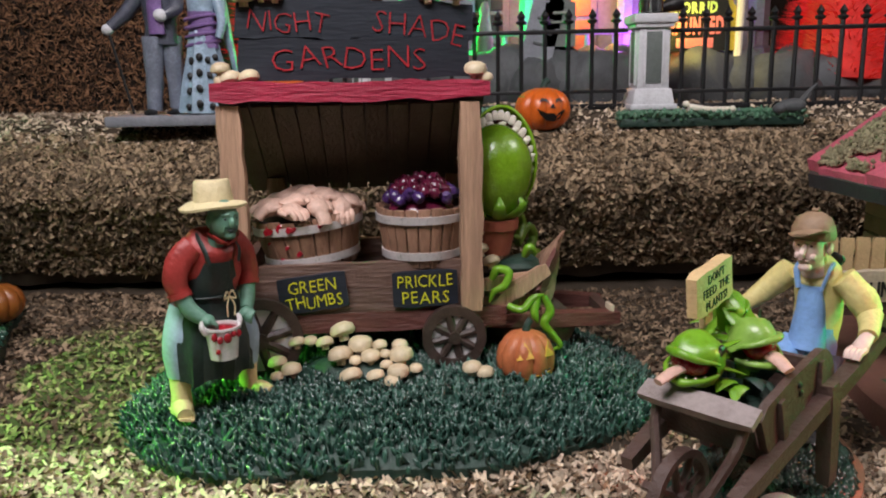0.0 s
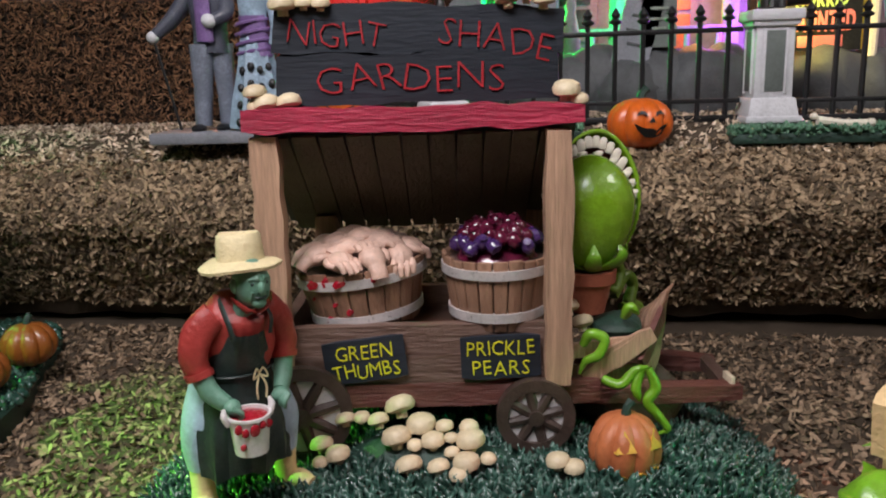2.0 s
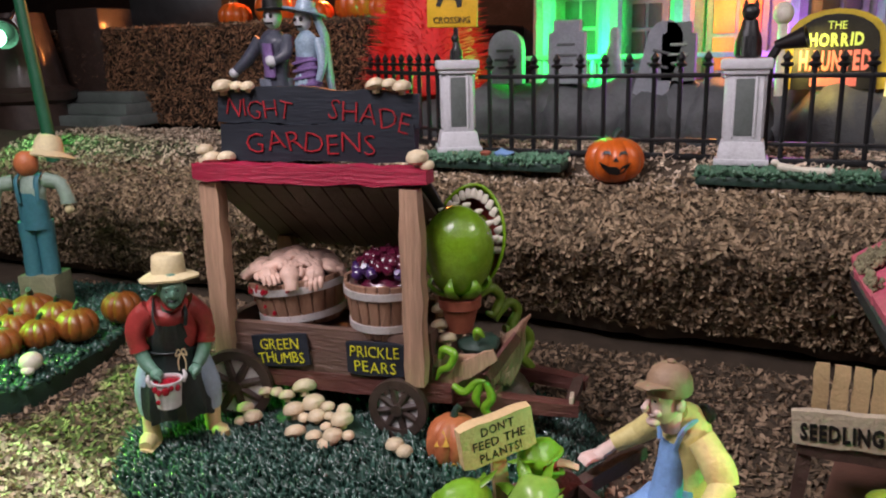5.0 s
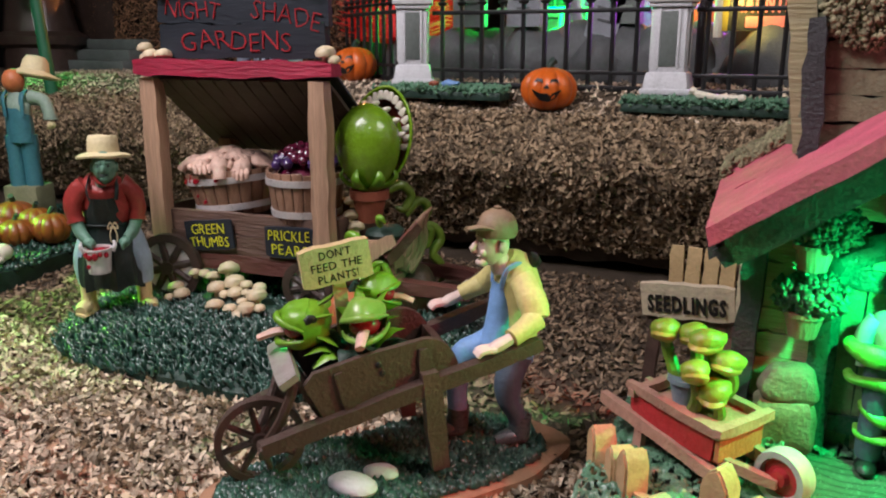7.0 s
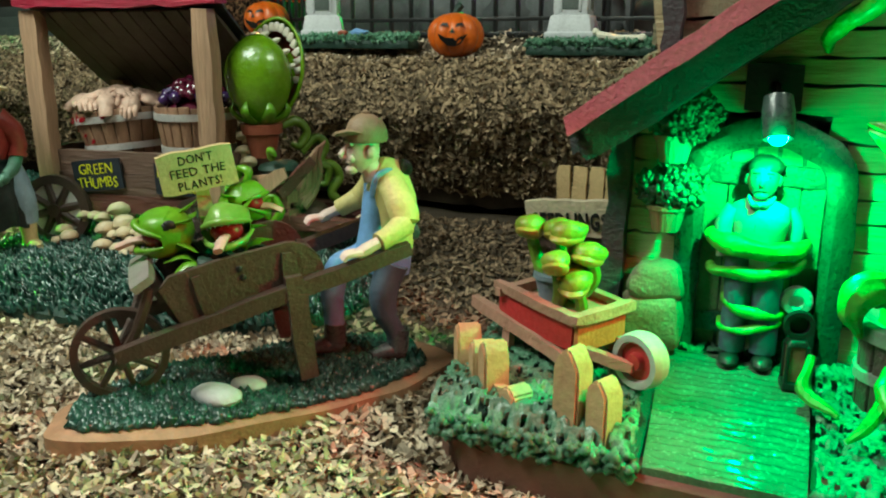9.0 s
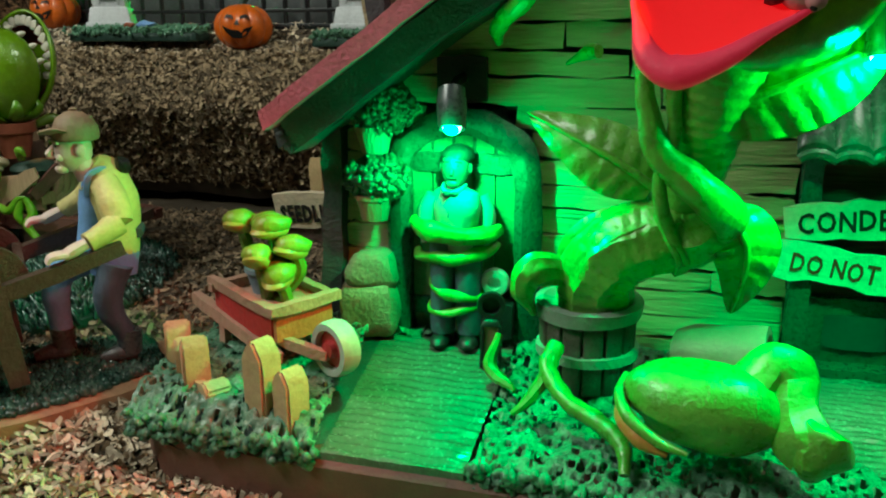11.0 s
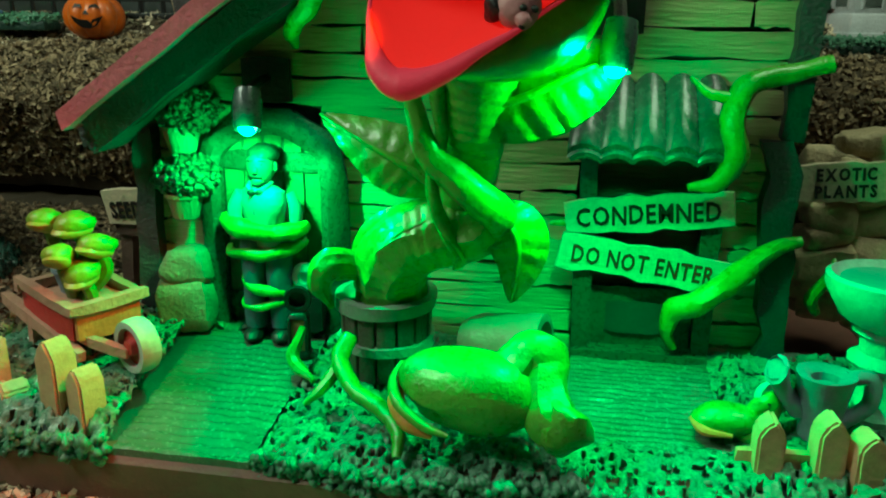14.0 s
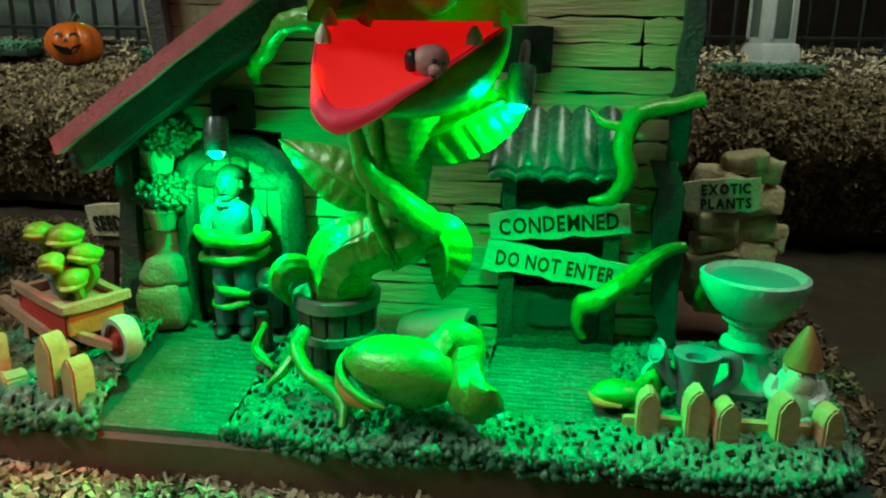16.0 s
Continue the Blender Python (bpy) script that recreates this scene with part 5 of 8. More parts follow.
        for k in range(4):
            tube(bm, [(h[0] + 0.1, h[1] + (k - 1.5) * 0.1, h[2] + 0.04), (h[0] - 0.24, h[1] + (k - 1.5) * 0.1, h[2] + 0.02), (h[0] - 0.36, h[1] + (k - 1.5) * 0.09, h[2] - 0.1)], [0.075, 0.07, 0.05], 7, 3, m=m)
    tube(bm, [(6.85, -0.36, 3.3), (6.6, -0.42, 2.4), (6.95, -0.38, 1.35)], [0.42, 0.33, 0.25], 14, 6, wobble=0.06, m=m, mat=4)
    tube(bm, [(6.55, 0.36, 3.45), (5.7, 0.42, 3.1), (5.5, 0.42, 2.5), (5.55, 0.4, 1.5)], [0.42, 0.36, 0.3, 0.25], 14, 6, wobble=0.06, m=m, mat=2)
    for x, y, z in ((6.9, -0.38, 0.98), (5.45, 0.4, 1.05)):
        tube(bm, [(x + 0.1, y, z + 0.6), (x + 0.05, y, z)], [0.3, 0.3], 10, 2, m=m, mat=5)
        tube(bm, [(x + 0.2, y, z - 0.02), (x - 0.2, y, z + 0.02), (x - 0.62, y, z - 0.06)], [0.26, 0.27, 0.18], 12, 4, 0.8, m=m, mat=5)
    tube(bm, [(7.45, -0.4, 4.02), (7.56, 0, 4.1), (7.45, 0.4, 4.02)], [0.14], 8, 4, m=m, mat=4)
    blob(bm, (7.28, -0.15, 5.68), (0.24, 0.34, 0.18), 12, 0.1, 3, m, 6)


figurine("gardener_figurine", B, gardener, [paint("pale_face", (0.74, 0.56, 0.5), 0.4, 0.1, 4, 0.25), SHIRT_YELLOW, OVERALL, CAP, DENIM_DARK, paint("grey_boots", (0.06, 0.075, 0.08), 0.25, 0.4, 4, 0.3, coat=0.4), BLACK], "old resin gardener in tan cap, yellow shirt and blue overalls")
bm = start()
blob(bm, tuple(B @ V((5.7, 0.2, 0.72))), (0.95, 0.7, 0.12), 14, 0.06)
solo("red_flagstone", bm, TERRACOTTA_EDGE, "reddish flat slab under the gardener's boots", "stone")

# ---- the derelict nursery cabin ----
cabin = thing("nursery_cabin", label="cream plank nursery cabin overgrown by a giant plant", category="building")
WALL_Y = 22.75
cab_base = thing("cabin_plinth", label="brown resin base with dark foam turf and smooth walkways", category="plinth")


def cabin_top(x, y):
    """Height of the turf on the cabin's base."""
    if not (13.9 < x < 35.0 and 16.6 < y < 32):
        return None
    front = 17.15 + 0.35 * noise.noise(V((x * 0.35, 0, 9))) + (0.12 * (15.6 - x) ** 2 if x < 15.6 else 0) + (0.25 * (x - 33) ** 2 if x > 33 else 0)
    if y < front:
        return None
    cushion = 0.32 * min(1, max(0, (18.6 - x) / 0.5)) + 0.16 * min(1, max(0, (x - 29.5) / 1.0))
    return 1.15 + 0.15 * min(1, (y - front) / 0.6) + cushion * min(1, (y - front) / 0.75) + 0.45 * min(1, (y - front) / 5) + 0.08 * noise.noise(V((x, y, 4)))


bm = start()
prof = [(14.0, 18.9), (14.15, 18.0), (14.9, 17.3), (17.5, 17.1), (23, 17.1), (30, 17.3), (33.6, 17.5), (34.8, 18.3), (35.0, 20), (35.0, 31.5), (15.0, 31.5), (14.0, 24)]
low = [bm.verts.new((x, y, -0.25)) for x, y in prof]
mid = [bm.verts.new((x, y, 1.0)) for x, y in prof]
cxy = V((24.5, 24))
top = [bm.verts.new((x + (cxy.x - x) * 0.015, y + (cxy.y - y) * 0.015, 1.12)) for x, y in prof]
for a, b in ((low, mid), (mid, top)):
    for j in range(len(prof)):
        bm.faces.new((a[j], a[(j + 1) % len(prof)], b[(j + 1) % len(prof)], b[j]))
bm.faces.new(top), bm.faces.new(low[::-1])
part("plinth_body", bm, EARTH, cab_base, "brown painted edge")


def on_path(x, y):
    left = 18.55 - 0.12 * (y - 17)
    right = 21.25 - 0.02 * (y - 17)
    first = left - 0.15 < x < right + 0.1 and y < 22
    second = 26.9 < x < 29.9 and 18.9 < y < 22.4
    return first or second


bm = start()
xs, ys = np.linspace(14.05, 34.9, 64), np.linspace(17.25, 23.2, 28)
grid = [[bm.verts.new((x, y, (cabin_top(x, y) or 1.3) - 0.34)) for x in xs] for y in ys]
for a, b in zip(grid, grid[1:]):
    for j in range(len(xs) - 1):
        bm.faces.new((a[j], a[j + 1], b[j + 1], b[j]))
part("turf_bed", bm, GRASS_BED, cab_base)
foam_x, foam_y = np.arange(14.0, 35.0, 0.037), np.arange(16.9, 22.6, 0.037)
foam = {}
foam_verts, foam_faces = [], []
for iy, y in enumerate(foam_y):
    for ix, x in enumerate(foam_x):
        h = cabin_top(x, y)
        if h is None or on_path(x, y):
            continue
        d = noise.voronoi(V((x * 6.6 + 0.6 * noise.noise(V((x, y, 7))), y * 6.0, 0.4)))[0]
        if d[0] < 0.3:
            continue
        z = h + 0.08 - 0.22 * max(0.0, 1 - (d[0] - 0.3) / 0.2) ** 2 + 0.10 * noise.noise(V((x * 2.1, y * 2.1, 5))) + 0.05 * noise.noise(V((x * 7, y * 7, 3)))
        foam[ix, iy] = len(foam_verts)
        foam_verts.append(((x + 0.03 * noise.noise(V((x * 9, y * 9, 1)))) * CM, (y + 0.03 * noise.noise(V((x * 9, y * 9, 2)))) * CM, z * CM))
for ix, iy in foam:
    corners = [foam.get(k) for k in ((ix, iy), (ix + 1, iy), (ix + 1, iy + 1), (ix, iy + 1))]
    if None not in corners:
        foam_faces.append(corners)
me = bpy.data.meshes.new("turf")
me.from_pydata(foam_verts, [], foam_faces)
me.materials.append(MOSS)
for p in me.polygons:
    p.use_smooth = True
turf = new("turf", me)
turf.parent = cab_base
tagged(turf, "coarse dark green foam turf full of holes", kind="stuff")
g = random.Random(43)
fringe = []
for _ in range(1500):
    x = g.uniform(14.1, 34.8)
    y = next((v for v in np.arange(16.7, 19.5, 0.05) if cabin_top(x, v) is not None), None)
    if y is not None and not on_path(x, y + 0.1):
        fringe.append((x, y + g.uniform(-0.12, 0.1), 1.2 + g.uniform(-0.25, 0.2)))
nubs("turf_fringe", np.array(fringe), MOSS, 0.12, "ragged foam fringe along the edge", cab_base)


def walkway(x0, x1, x2, x3, y0, y1, z0, z1):
    bm = start()
    n, w = 110, 26

    def lift(i, j):
        return 0.016 * math.sin(i * 1.15 + 2.2 * noise.noise(V((j * 0.25, i * 0.05, x0)))) + 0.03 * noise.noise(V((i * 0.16, j * 0.3, 4.0))) + 0.014 * noise.noise(V((i * 0.9, j * 1.3, x0)))

    rows = [[bm.verts.new(((x0 + (x2 - x0) * i / n) * (1 - j / w) + (x1 + (x3 - x1) * i / n) * j / w, y0 + (y1 - y0) * i / n, z0 + (z1 - z0) * i / n + lift(i, j))) for j in range(w + 1)] for i in range(n + 1)]
    for a, b in zip(rows, rows[1:]):
        for j in range(w):
            bm.faces.new((a[j], a[j + 1], b[j + 1], b[j]))
    skirt = [bm.verts.new(v.co - V((0, 0, 0.5))) for v in rows[0]]
    for j in range(w):
        bm.faces.new((skirt[j], skirt[j + 1], rows[0][j + 1], rows[0][j]))
    part("walkway", bm, PLATE, cab_base, "smooth worn walkway")


walkway(18.5, 21.25, 18.0, 21.2, 17.2, 22.1, 1.27, 1.75)
walkway(26.7, 30.2, 27.0, 29.9, 18.6, 22.3, 1.5, 1.8)

bm = start()
box(bm, (14.3, 7.5, 6.0), pose(23.95, 26.75, 4.1), 0.05)
part("wall_core", bm, CHARCOAL, cabin)
bm = start()
box(bm, (10.4, 7.4, 5.6), pose(25.9, 26.7, 9.6), 0.05)
part("upper_core", bm, CHARCOAL, cabin)
bm = start()
box(bm, (13.2, 6.0, 8.5), pose(23.8, 27.1, 11.4), 0.05)
part("loft_core", bm, CHARCOAL, cabin)


def plank_row(x0, x1, z, h, y, facing=0, wood=None):
    x = x0
    g2 = random.Random(int(z * 97 + x0 * 13))
    while x < x1 - 0.05:
        l = min(g2.uniform(3.5, 8.0), x1 - x)
        if x1 - x - l < 0.9:
            l = x1 - x
        random.seed(int(x * 31 + z * 17))
        m = pose(x + l / 2, y + g2.uniform(-0.05, 0.04), z + h / 2, g2.uniform(-3, 3), g2.uniform(-0.7, 0.7), 0) if not facing else pose(facing, x + l / 2, z + h / 2, 0, 0, 90)
        part("siding_board", plank_bm((l - 0.06, 0.26, h - 0.05), m, 0.09, 9), wood or SIDING, cabin)
        x += l


z = 1.45
heights = [0.62, 0.55, 0.6, 0.5, 0.62, 0.58, 0.52, 0.62, 0.55, 0.6, 0.62, 0.55, 0.6, 0.58, 0.62, 0.6, 0.58, 0.6]
for h in heights:
    spans = []
    if z < 6.4:
        spans = [(16.75, 18.3), (21.35, 26.95), (30.0, 31.25)]
    elif z < 7.0:
        spans = [(16.75, 18.9), (21.0, 26.95), (29.9, 31.25)]
    else:
        left = max(16.75, 16.2 + (z - 6.9) / 0.69)
        spans = [(left, 31.25)]
    for a, b in spans:
        plank_row(a, b, z, h, WALL_Y)
    z += h
for i, h in enumerate([0.62] * 9):
    plank_row(22.9, 30.4, 1.6 + 0.62 * i, h, 0, 16.75)
for i in range(9):
    plank_row(17.15, 20.5, 8.6 + 0.62 * i, 0.62, 23.85, 0, SIDING_DARK)
    plank_row(24.0, 30.0, 8.6 + 0.62 * i, 0.62, 0, 17.05, SIDING_DARK)
part("corner_post", plank_bm((6.5, 0.55, 0.5), pose(16.65, 22.5, 4.0, 0, -88, 0), 0.12, 9), CHARCOAL, cabin, "charred corner post")
part("corner_post", plank_bm((3.3, 0.5, 0.42), pose(17.47, 23.5, 9.9, 0, -93, 0), 0.12, 9), CHARCOAL, cabin, "charred corner post")
part("corner_board", plank_bm((6.0, 0.3, 0.55), pose(17.05, 23.85, 11.5, 0, -97, 0), 0.1, 9), SIDING, cabin, "weathered leaning corner board")
part("corner_post", plank_bm((5.4, 0.55, 0.62), pose(31.2, 22.45, 4.0, 0, -94, 0), 0.3, 9), CHARCOAL, cabin, "charred corner post")
part("corner_post", plank_bm((5.6, 0.5, 0.5), pose(31.3, 22.5, 9.6, 0, -88, 0), 0.15, 9), CHARCOAL, cabin, "charred corner post")

# lean-to roof over the door: its eave runs outwards towards the back
SL = math.degrees(math.atan(0.69))


def eave_x(y):
    return 15.72 - 0.115 * (y - 21.5)


def roof_strip(name, y0, y1, reach, material, label, lift=0.0, thick=0.4, cuts=26):
    """A rough board that climbs from the eave to reach cm along x, with a wavering grain on top."""
    bm = start()
    rows = []
    for i in range(cuts + 1):
        row = []
        for k in range(9):
            y = y0 + (y1 - y0) * k / 8
            x = eave_x(y) + reach * i / cuts
            z = 7.14 + 0.69 * reach * i / cuts + lift + 0.05 * noise.noise(V((i * 0.25, y * 2.6, 2))) + 0.03 * noise.noise(V((i * 0.9, y * 6, 5)))
            row.append((x + 0.06 * noise.noise(V((y * 3, 0, 1))) * (i == 0), y, z))
        rows.append(row)
    up = [[bm.verts.new(p) for p in row] for row in rows]
    down = [[bm.verts.new((p[0] + 0.1, p[1], p[2] - thick)) for p in row] for row in rows]
    for a, b in zip(up, up[1:]):
        for k in range(8):
            bm.faces.new((a[k], a[k + 1], b[k + 1], b[k]))
    for a, b in zip(down, down[1:]):
        for k in range(8):
            bm.faces.new((a[k], b[k], b[k + 1], a[k + 1]))
    for k in (0, 8):
        for a, b, c, d in zip(up, up[1:], down, down[1:]):
            bm.faces.new((a[k], b[k], d[k], c[k]))
    for e in (0, -1):
        for k in range(8):
            bm.faces.new((up[e][k], up[e][k + 1], down[e][k + 1], down[e][k]))
    return part(name, bm, material, cabin, label, 50)


roof_strip("roof_board", 20.45, 23.9, 6.9, ROOF_RED, "faded red roof board")
roof_strip("roof_board", 23.93, 27.3, 2.6, ROOF_RED, "faded red roof board")
roof_strip("roof_board", 27.33, 30.1, 3.6, ROOF_RED, "faded red roof board", -0.1)
roof_strip("roof_board", 30.13, 30.9, 3.8, ROOF_RED, "faded red roof board", 0.12)
roof_strip("eave_board", 21.3, 30.8, 0.45, CHARCOAL, "charred eave board", -0.38, 0.5, 4)
m = pose(19.65, 21.0, 8.9, 0, -SL, 0)
part("fascia", plank_bm((8.0, 0.3, 0.7), m, 0.1, 12), CHARCOAL, cabin, "charred fascia beam")
m = pose(19.4, 21.7, 8.6, 0, -SL, 0)
part("rafter", plank_bm((8.0, 1.3, 0.5), m, 0.12, 10), CHARCOAL, cabin)
g = random.Random(8)
spots = []
for _ in range(5200):
    y = 27.25 + 2.95 * g.random()
    u = g.random()
    if noise.noise(V((u * 3.2, y * 1.1, 8))) > -0.22:
        spots.append((eave_x(y) + 3.4 * u, y, 7.14 + 0.69 * 3.4 * u + 0.05 + 0.24 * g.random() ** 2))
nubs("roof_moss", np.array(spots), paint("dry_roof_moss", (0.25, 0.22, 0.13), 0.8, 0.6, 5, 0.5, islands=0.4), 0.08, "tan dried moss on the roof", cabin)

spots = []
for _ in range(4000):
    d = V((g.gauss(0, 1), g.gauss(0, 1), g.gauss(0, 1))).normalized() * g.uniform(0.5, 1)
    spots.append((18.5 + d.x * 1.1, 23.55 + d.y * 0.35, 12.0 + d.z * 1.2))
nubs("wall_moss", np.array(spots), bpy.data.materials["dry_roof_moss"], 0.07, "tan and green dried moss hanging on the loft", cabin)

# arched door with its frame
door = part("door", plank_bm((2.7, 0.2, 5.0), pose(19.85, 22.72, 4.2), 0.03, 6), DOOR_GREEN, cabin, "dark green arched plank door")
for k in range(5):
    part("door_board", plank_bm((4.7, 0.12, 0.46), pose(18.85 + 0.5 * k, 22.6, 4.15, 0, -90, 0), 0.03, 6), DOOR_INNER, door)
bm = start()
tube(bm, [(18.3, 22.35, 1.6), (18.35, 22.35, 4.0), (18.4, 22.35, 5.9), (18.9, 22.35, 6.55), (19.9, 22.35, 6.85), (20.85, 22.35, 6.55), (21.35, 22.35, 5.9), (21.4, 22.35, 4.0), (21.4, 22.35, 1.6)], [0.34], 8, 6, 0.8, 0.05)
part("door_frame", bm, DOOR_GREEN, cabin, "dark green arched frame")
for z2 in (5.9, 2.4):
    part("cross_rail", plank_bm((2.6, 0.14, 0.45), pose(19.85, 22.5, z2), 0.05, 6), DOOR_GREEN, door)
bm = start()
lathe(bm, [(0.3, -0.12), (0.34, 0), (0.3, 0.12), (0.16, 0.14), (0.14, 0.02), (0.02, 0.0)], 16, pose(20.75, 21.95, 3.3, 90, 0, 0))
part("door_knob", bm, HOOP, door, "round metal door knocker")
part("lantern_box", plank_bm((0.55, 0.5, 0.85), pose(20.9, 22.0, 2.4), 0.03, 4), BLACK, door, "small dark lantern")


def clerk(bm, m):
    # 0 face, 1 shirt, 2 belt, 3 trousers, 4 hair, 5 vine
    blob(bm, (0, -0.08, 4.4), (0.33, 0.35, 0.44), 16, 0.015, m=m)
    blob(bm, (0, -0.43, 4.36), (0.065, 0.08, 0.1), 8, 0, m=m)
    blob(bm, (0, -0.34, 4.08), (0.16, 0.12, 0.1), 8, 0, m=m)
    tube(bm, [(-0.12, -0.4, 4.2), (0, -0.44, 4.21), (0.12, -0.4, 4.2)], [0.035], 6, 3, m=m, mat=4)
    for s in (-1, 1):
        blob(bm, (0.13 * s, -0.37, 4.48), (0.042, 0.04, 0.035), 8, 0, m=m, mat=2)
        tube(bm, [(0.06 * s, -0.4, 4.58), (0.22 * s, -0.35, 4.57)], [0.02], 6, 2, m=m, mat=4)
        blob(bm, (0.34 * s, -0.02, 4.38), (0.06, 0.1, 0.13), 8, 0, m=m)
    blob(bm, (0.02, 0.03, 4.66), (0.37, 0.38, 0.27), 14, 0.05, 3, m, 4)
    tube(bm, [(0, 0, 3.85), (0, -0.05, 4.15)], [0.2, 0.18], 10, 2, m=m)
    tube(bm, [(0, 0, 2.4), (0, 0, 2.9), (0, -0.05, 3.5), (0, -0.02, 3.8), (0, 0, 3.98)], [0.55, 0.62, 0.74, 0.66, 0.26], 18, 4, 0.6, 0.04, m, 1)
    for s in (-1, 1):
        tube(bm, [(0.04 * s, -0.42, 3.8), (0.2 * s, -0.4, 3.92), (0.26 * s, -0.1, 4.0)], [0.07, 0.1, 0.06], 8, 3, 0.6, m=m, mat=1)
        tube(bm, [(0.55 * s, 0.05, 3.7), (0.74 * s, 0.0, 3.3), (0.7 * s, -0.1, 2.6)], [0.2, 0.21, 0.16], 10, 4, wobble=0.03, m=m, mat=1)
        tube(bm, [(0.3 * s, 0, 2.6), (0.32 * s, -0.05, 1.4), (0.34 * s, 0.0, 0.35)], [0.36, 0.31, 0.3], 12, 4, wobble=0.03, m=m, mat=3)
        blob(bm, (0.36 * s, -0.2, 0.15), (0.25, 0.42, 0.18), 10, 0.02, m=m, mat=2)
    for s in (-1, 1):
        blob(bm, (0.1 * s, -0.5, 3.84), (0.11, 0.06, 0.08), 8, 0, m=m, mat=2)
        tube(bm, [(0.03 * s, -0.47, 3.75), (0.06 * s, -0.5, 3.3)], [0.03, 0.02], 6, 2, m=m, mat=3)
    for z2, w, y0, r, lean in ((3.02, 0.98, 0.52, 0.25, 0.06), (2.45, 0.96, 0.48, 0.16, -0.14), (1.5, 0.66, 0.42, 0.14, 0.12), (1.08, 0.66, 0.42, 0.11, -0.1)):
        pts = [(w * math.cos(a), 0.1 + y0 * math.sin(a), z2 + 0.16 * math.sin(a) + lean * math.cos(a) * -1) for a in [math.pi + math.pi * k / 8 for k in range(9)]]
        tube(bm, pts, [r * 0.7, r, r, r * 0.7], 10, 4, wobble=0.07, m=m, mat=5)


figurine("clerk_figurine", pose(19.85, 21.9, 1.72) @ Matrix.Diagonal((0.95, 0.95, 0.95, 1)), clerk, [paint("tanned_face", (0.2, 0.13, 0.09), 0.4, 0.3, 4, 0.3), paint("grey_shirt", (0.30, 0.29, 0.27), 0.4, 0.3, 3, 0.4), BLACK, DENIM_DARK, BOOT_BROWN, PLANT], "resin shop clerk wrapped in vines standing at the door")

lantern = thing("lantern", 20.85, 21.1, 1.66, 12, "small black lantern with an orange pane standing by the door", "lantern")
for name, size, z, taper in (("base", (0.5, 0.5, 0.16), 0.08, 1.0), ("cap", (0.46, 0.46, 0.14), 1.02, 0.7)):
    bm = start()
    box(bm, size, pose(0, 0, z), 0.04, taper)
    part(name, bm, BLACK, lantern)
for x, y in ((-0.19, -0.19), (-0.19, 0.19), (0.19, -0.19), (0.19, 0.19)):
    bm = start()
    box(bm, (0.08, 0.08, 0.85), pose(x, y, 0.55), 0.02)
    part("bar", bm, BLACK, lantern)
bm = start()
box(bm, (0.34, 0.34, 0.78), pose(0, 0, 0.56), 0.03)
part("pane", bm, TERRACOTTA_EDGE, lantern, "dull orange pane")
bm = start()
lathe(bm, [(0.2, -0.07), (0.3, -0.08), (0.32, 0.0), (0.3, 0.08), (0.2, 0.07), (0.19, 0.0), (0.2, -0.07)], 20, pose(0, 0, 1.38, 90))
part("ring", bm, BLACK, lantern)

# hatch door with its scalloped awning and nailed boards
LAMP_GLASS = paint("dull_pane", (0.035, 0.045, 0.045), 0.15, 0.3, 3, 0.1)
hatch = part("hatch_door", plank_bm((2.8, 0.2, 4.6), pose(28.45, 22.8, 4.1), 0.03, 6), WOOD_RED, cabin, "dark boarded shop door")
for x in (27.15, 29.8):
    part("jamb", plank_bm((4.8, 0.4, 0.4), pose(x, 22.45, 4.15, 0, -90, 0), 0.05, 8), DOOR_GREEN, hatch)
part("lintel", plank_bm((3.1, 0.4, 0.4), pose(28.45, 22.45, 6.4), 0.05, 6), DOOR_GREEN, hatch)
part("lower_panel", plank_bm((2.3, 0.2, 1.5), pose(28.45, 22.62, 2.6), 0.04, 6), DOOR_GREEN, hatch)
part("pane", plank_bm((1.3, 0.1, 0.75), pose(28.35, 22.48, 2.65), 0.02, 4), LAMP_GLASS, hatch, "small dull pane")
part("sill", plank_bm((3.0, 0.5, 0.2), pose(28.45, 22.3, 1.85), 0.03, 6), DOOR_GREEN, hatch)
awning = thing("awning", label="dark green scalloped awning above the boarded door", category="awning")
bm = start()
nx, ny = 60, 8
rows = []
for i in range(ny + 1):
    t = i / ny
    row = []
    for j in range(nx + 1):
        u = j / nx
        wave = abs(math.sin(u * math.pi * 5)) ** 0.7
        row.append((26.75 + 3.1 * u + (u - 0.5) * 0.15 * t, 22.55 - 1.15 * t ** 0.9, 7.85 - 1.25 * t + 0.24 * wave - (0.1 * wave if i == ny else 0)))
    rows.append(row)
vt = [[bm.verts.new(p) for p in row] for row in rows]
vb = [[bm.verts.new((p[0], p[1] + 0.03, p[2] - 0.13)) for p in row] for row in rows]
for a, b in zip(vt, vt[1:]):
    for j in range(nx):
        bm.faces.new((a[j], a[j + 1], b[j + 1], b[j]))
for a, b in zip(vb, vb[1:]):
    for j in range(nx):
        bm.faces.new((a[j], b[j], b[j + 1], a[j + 1]))
for j in range(nx):
    bm.faces.new((vt[-1][j], vt[-1][j + 1], vb[-1][j + 1], vb[-1][j]))
part("canopy", bm, paint("awning_paint", (0.05, 0.085, 0.065), 0.22, 0.4, 3, 0.3, coat=0.4), awning)
bm = start()
tube(bm, [(26.72 + 3.16 * k / 40, 21.42, 6.42 + 0.12 * abs(math.sin(k / 40 * math.pi * 5)) ** 0.7) for k in range(41)], [0.1], 8, 1)
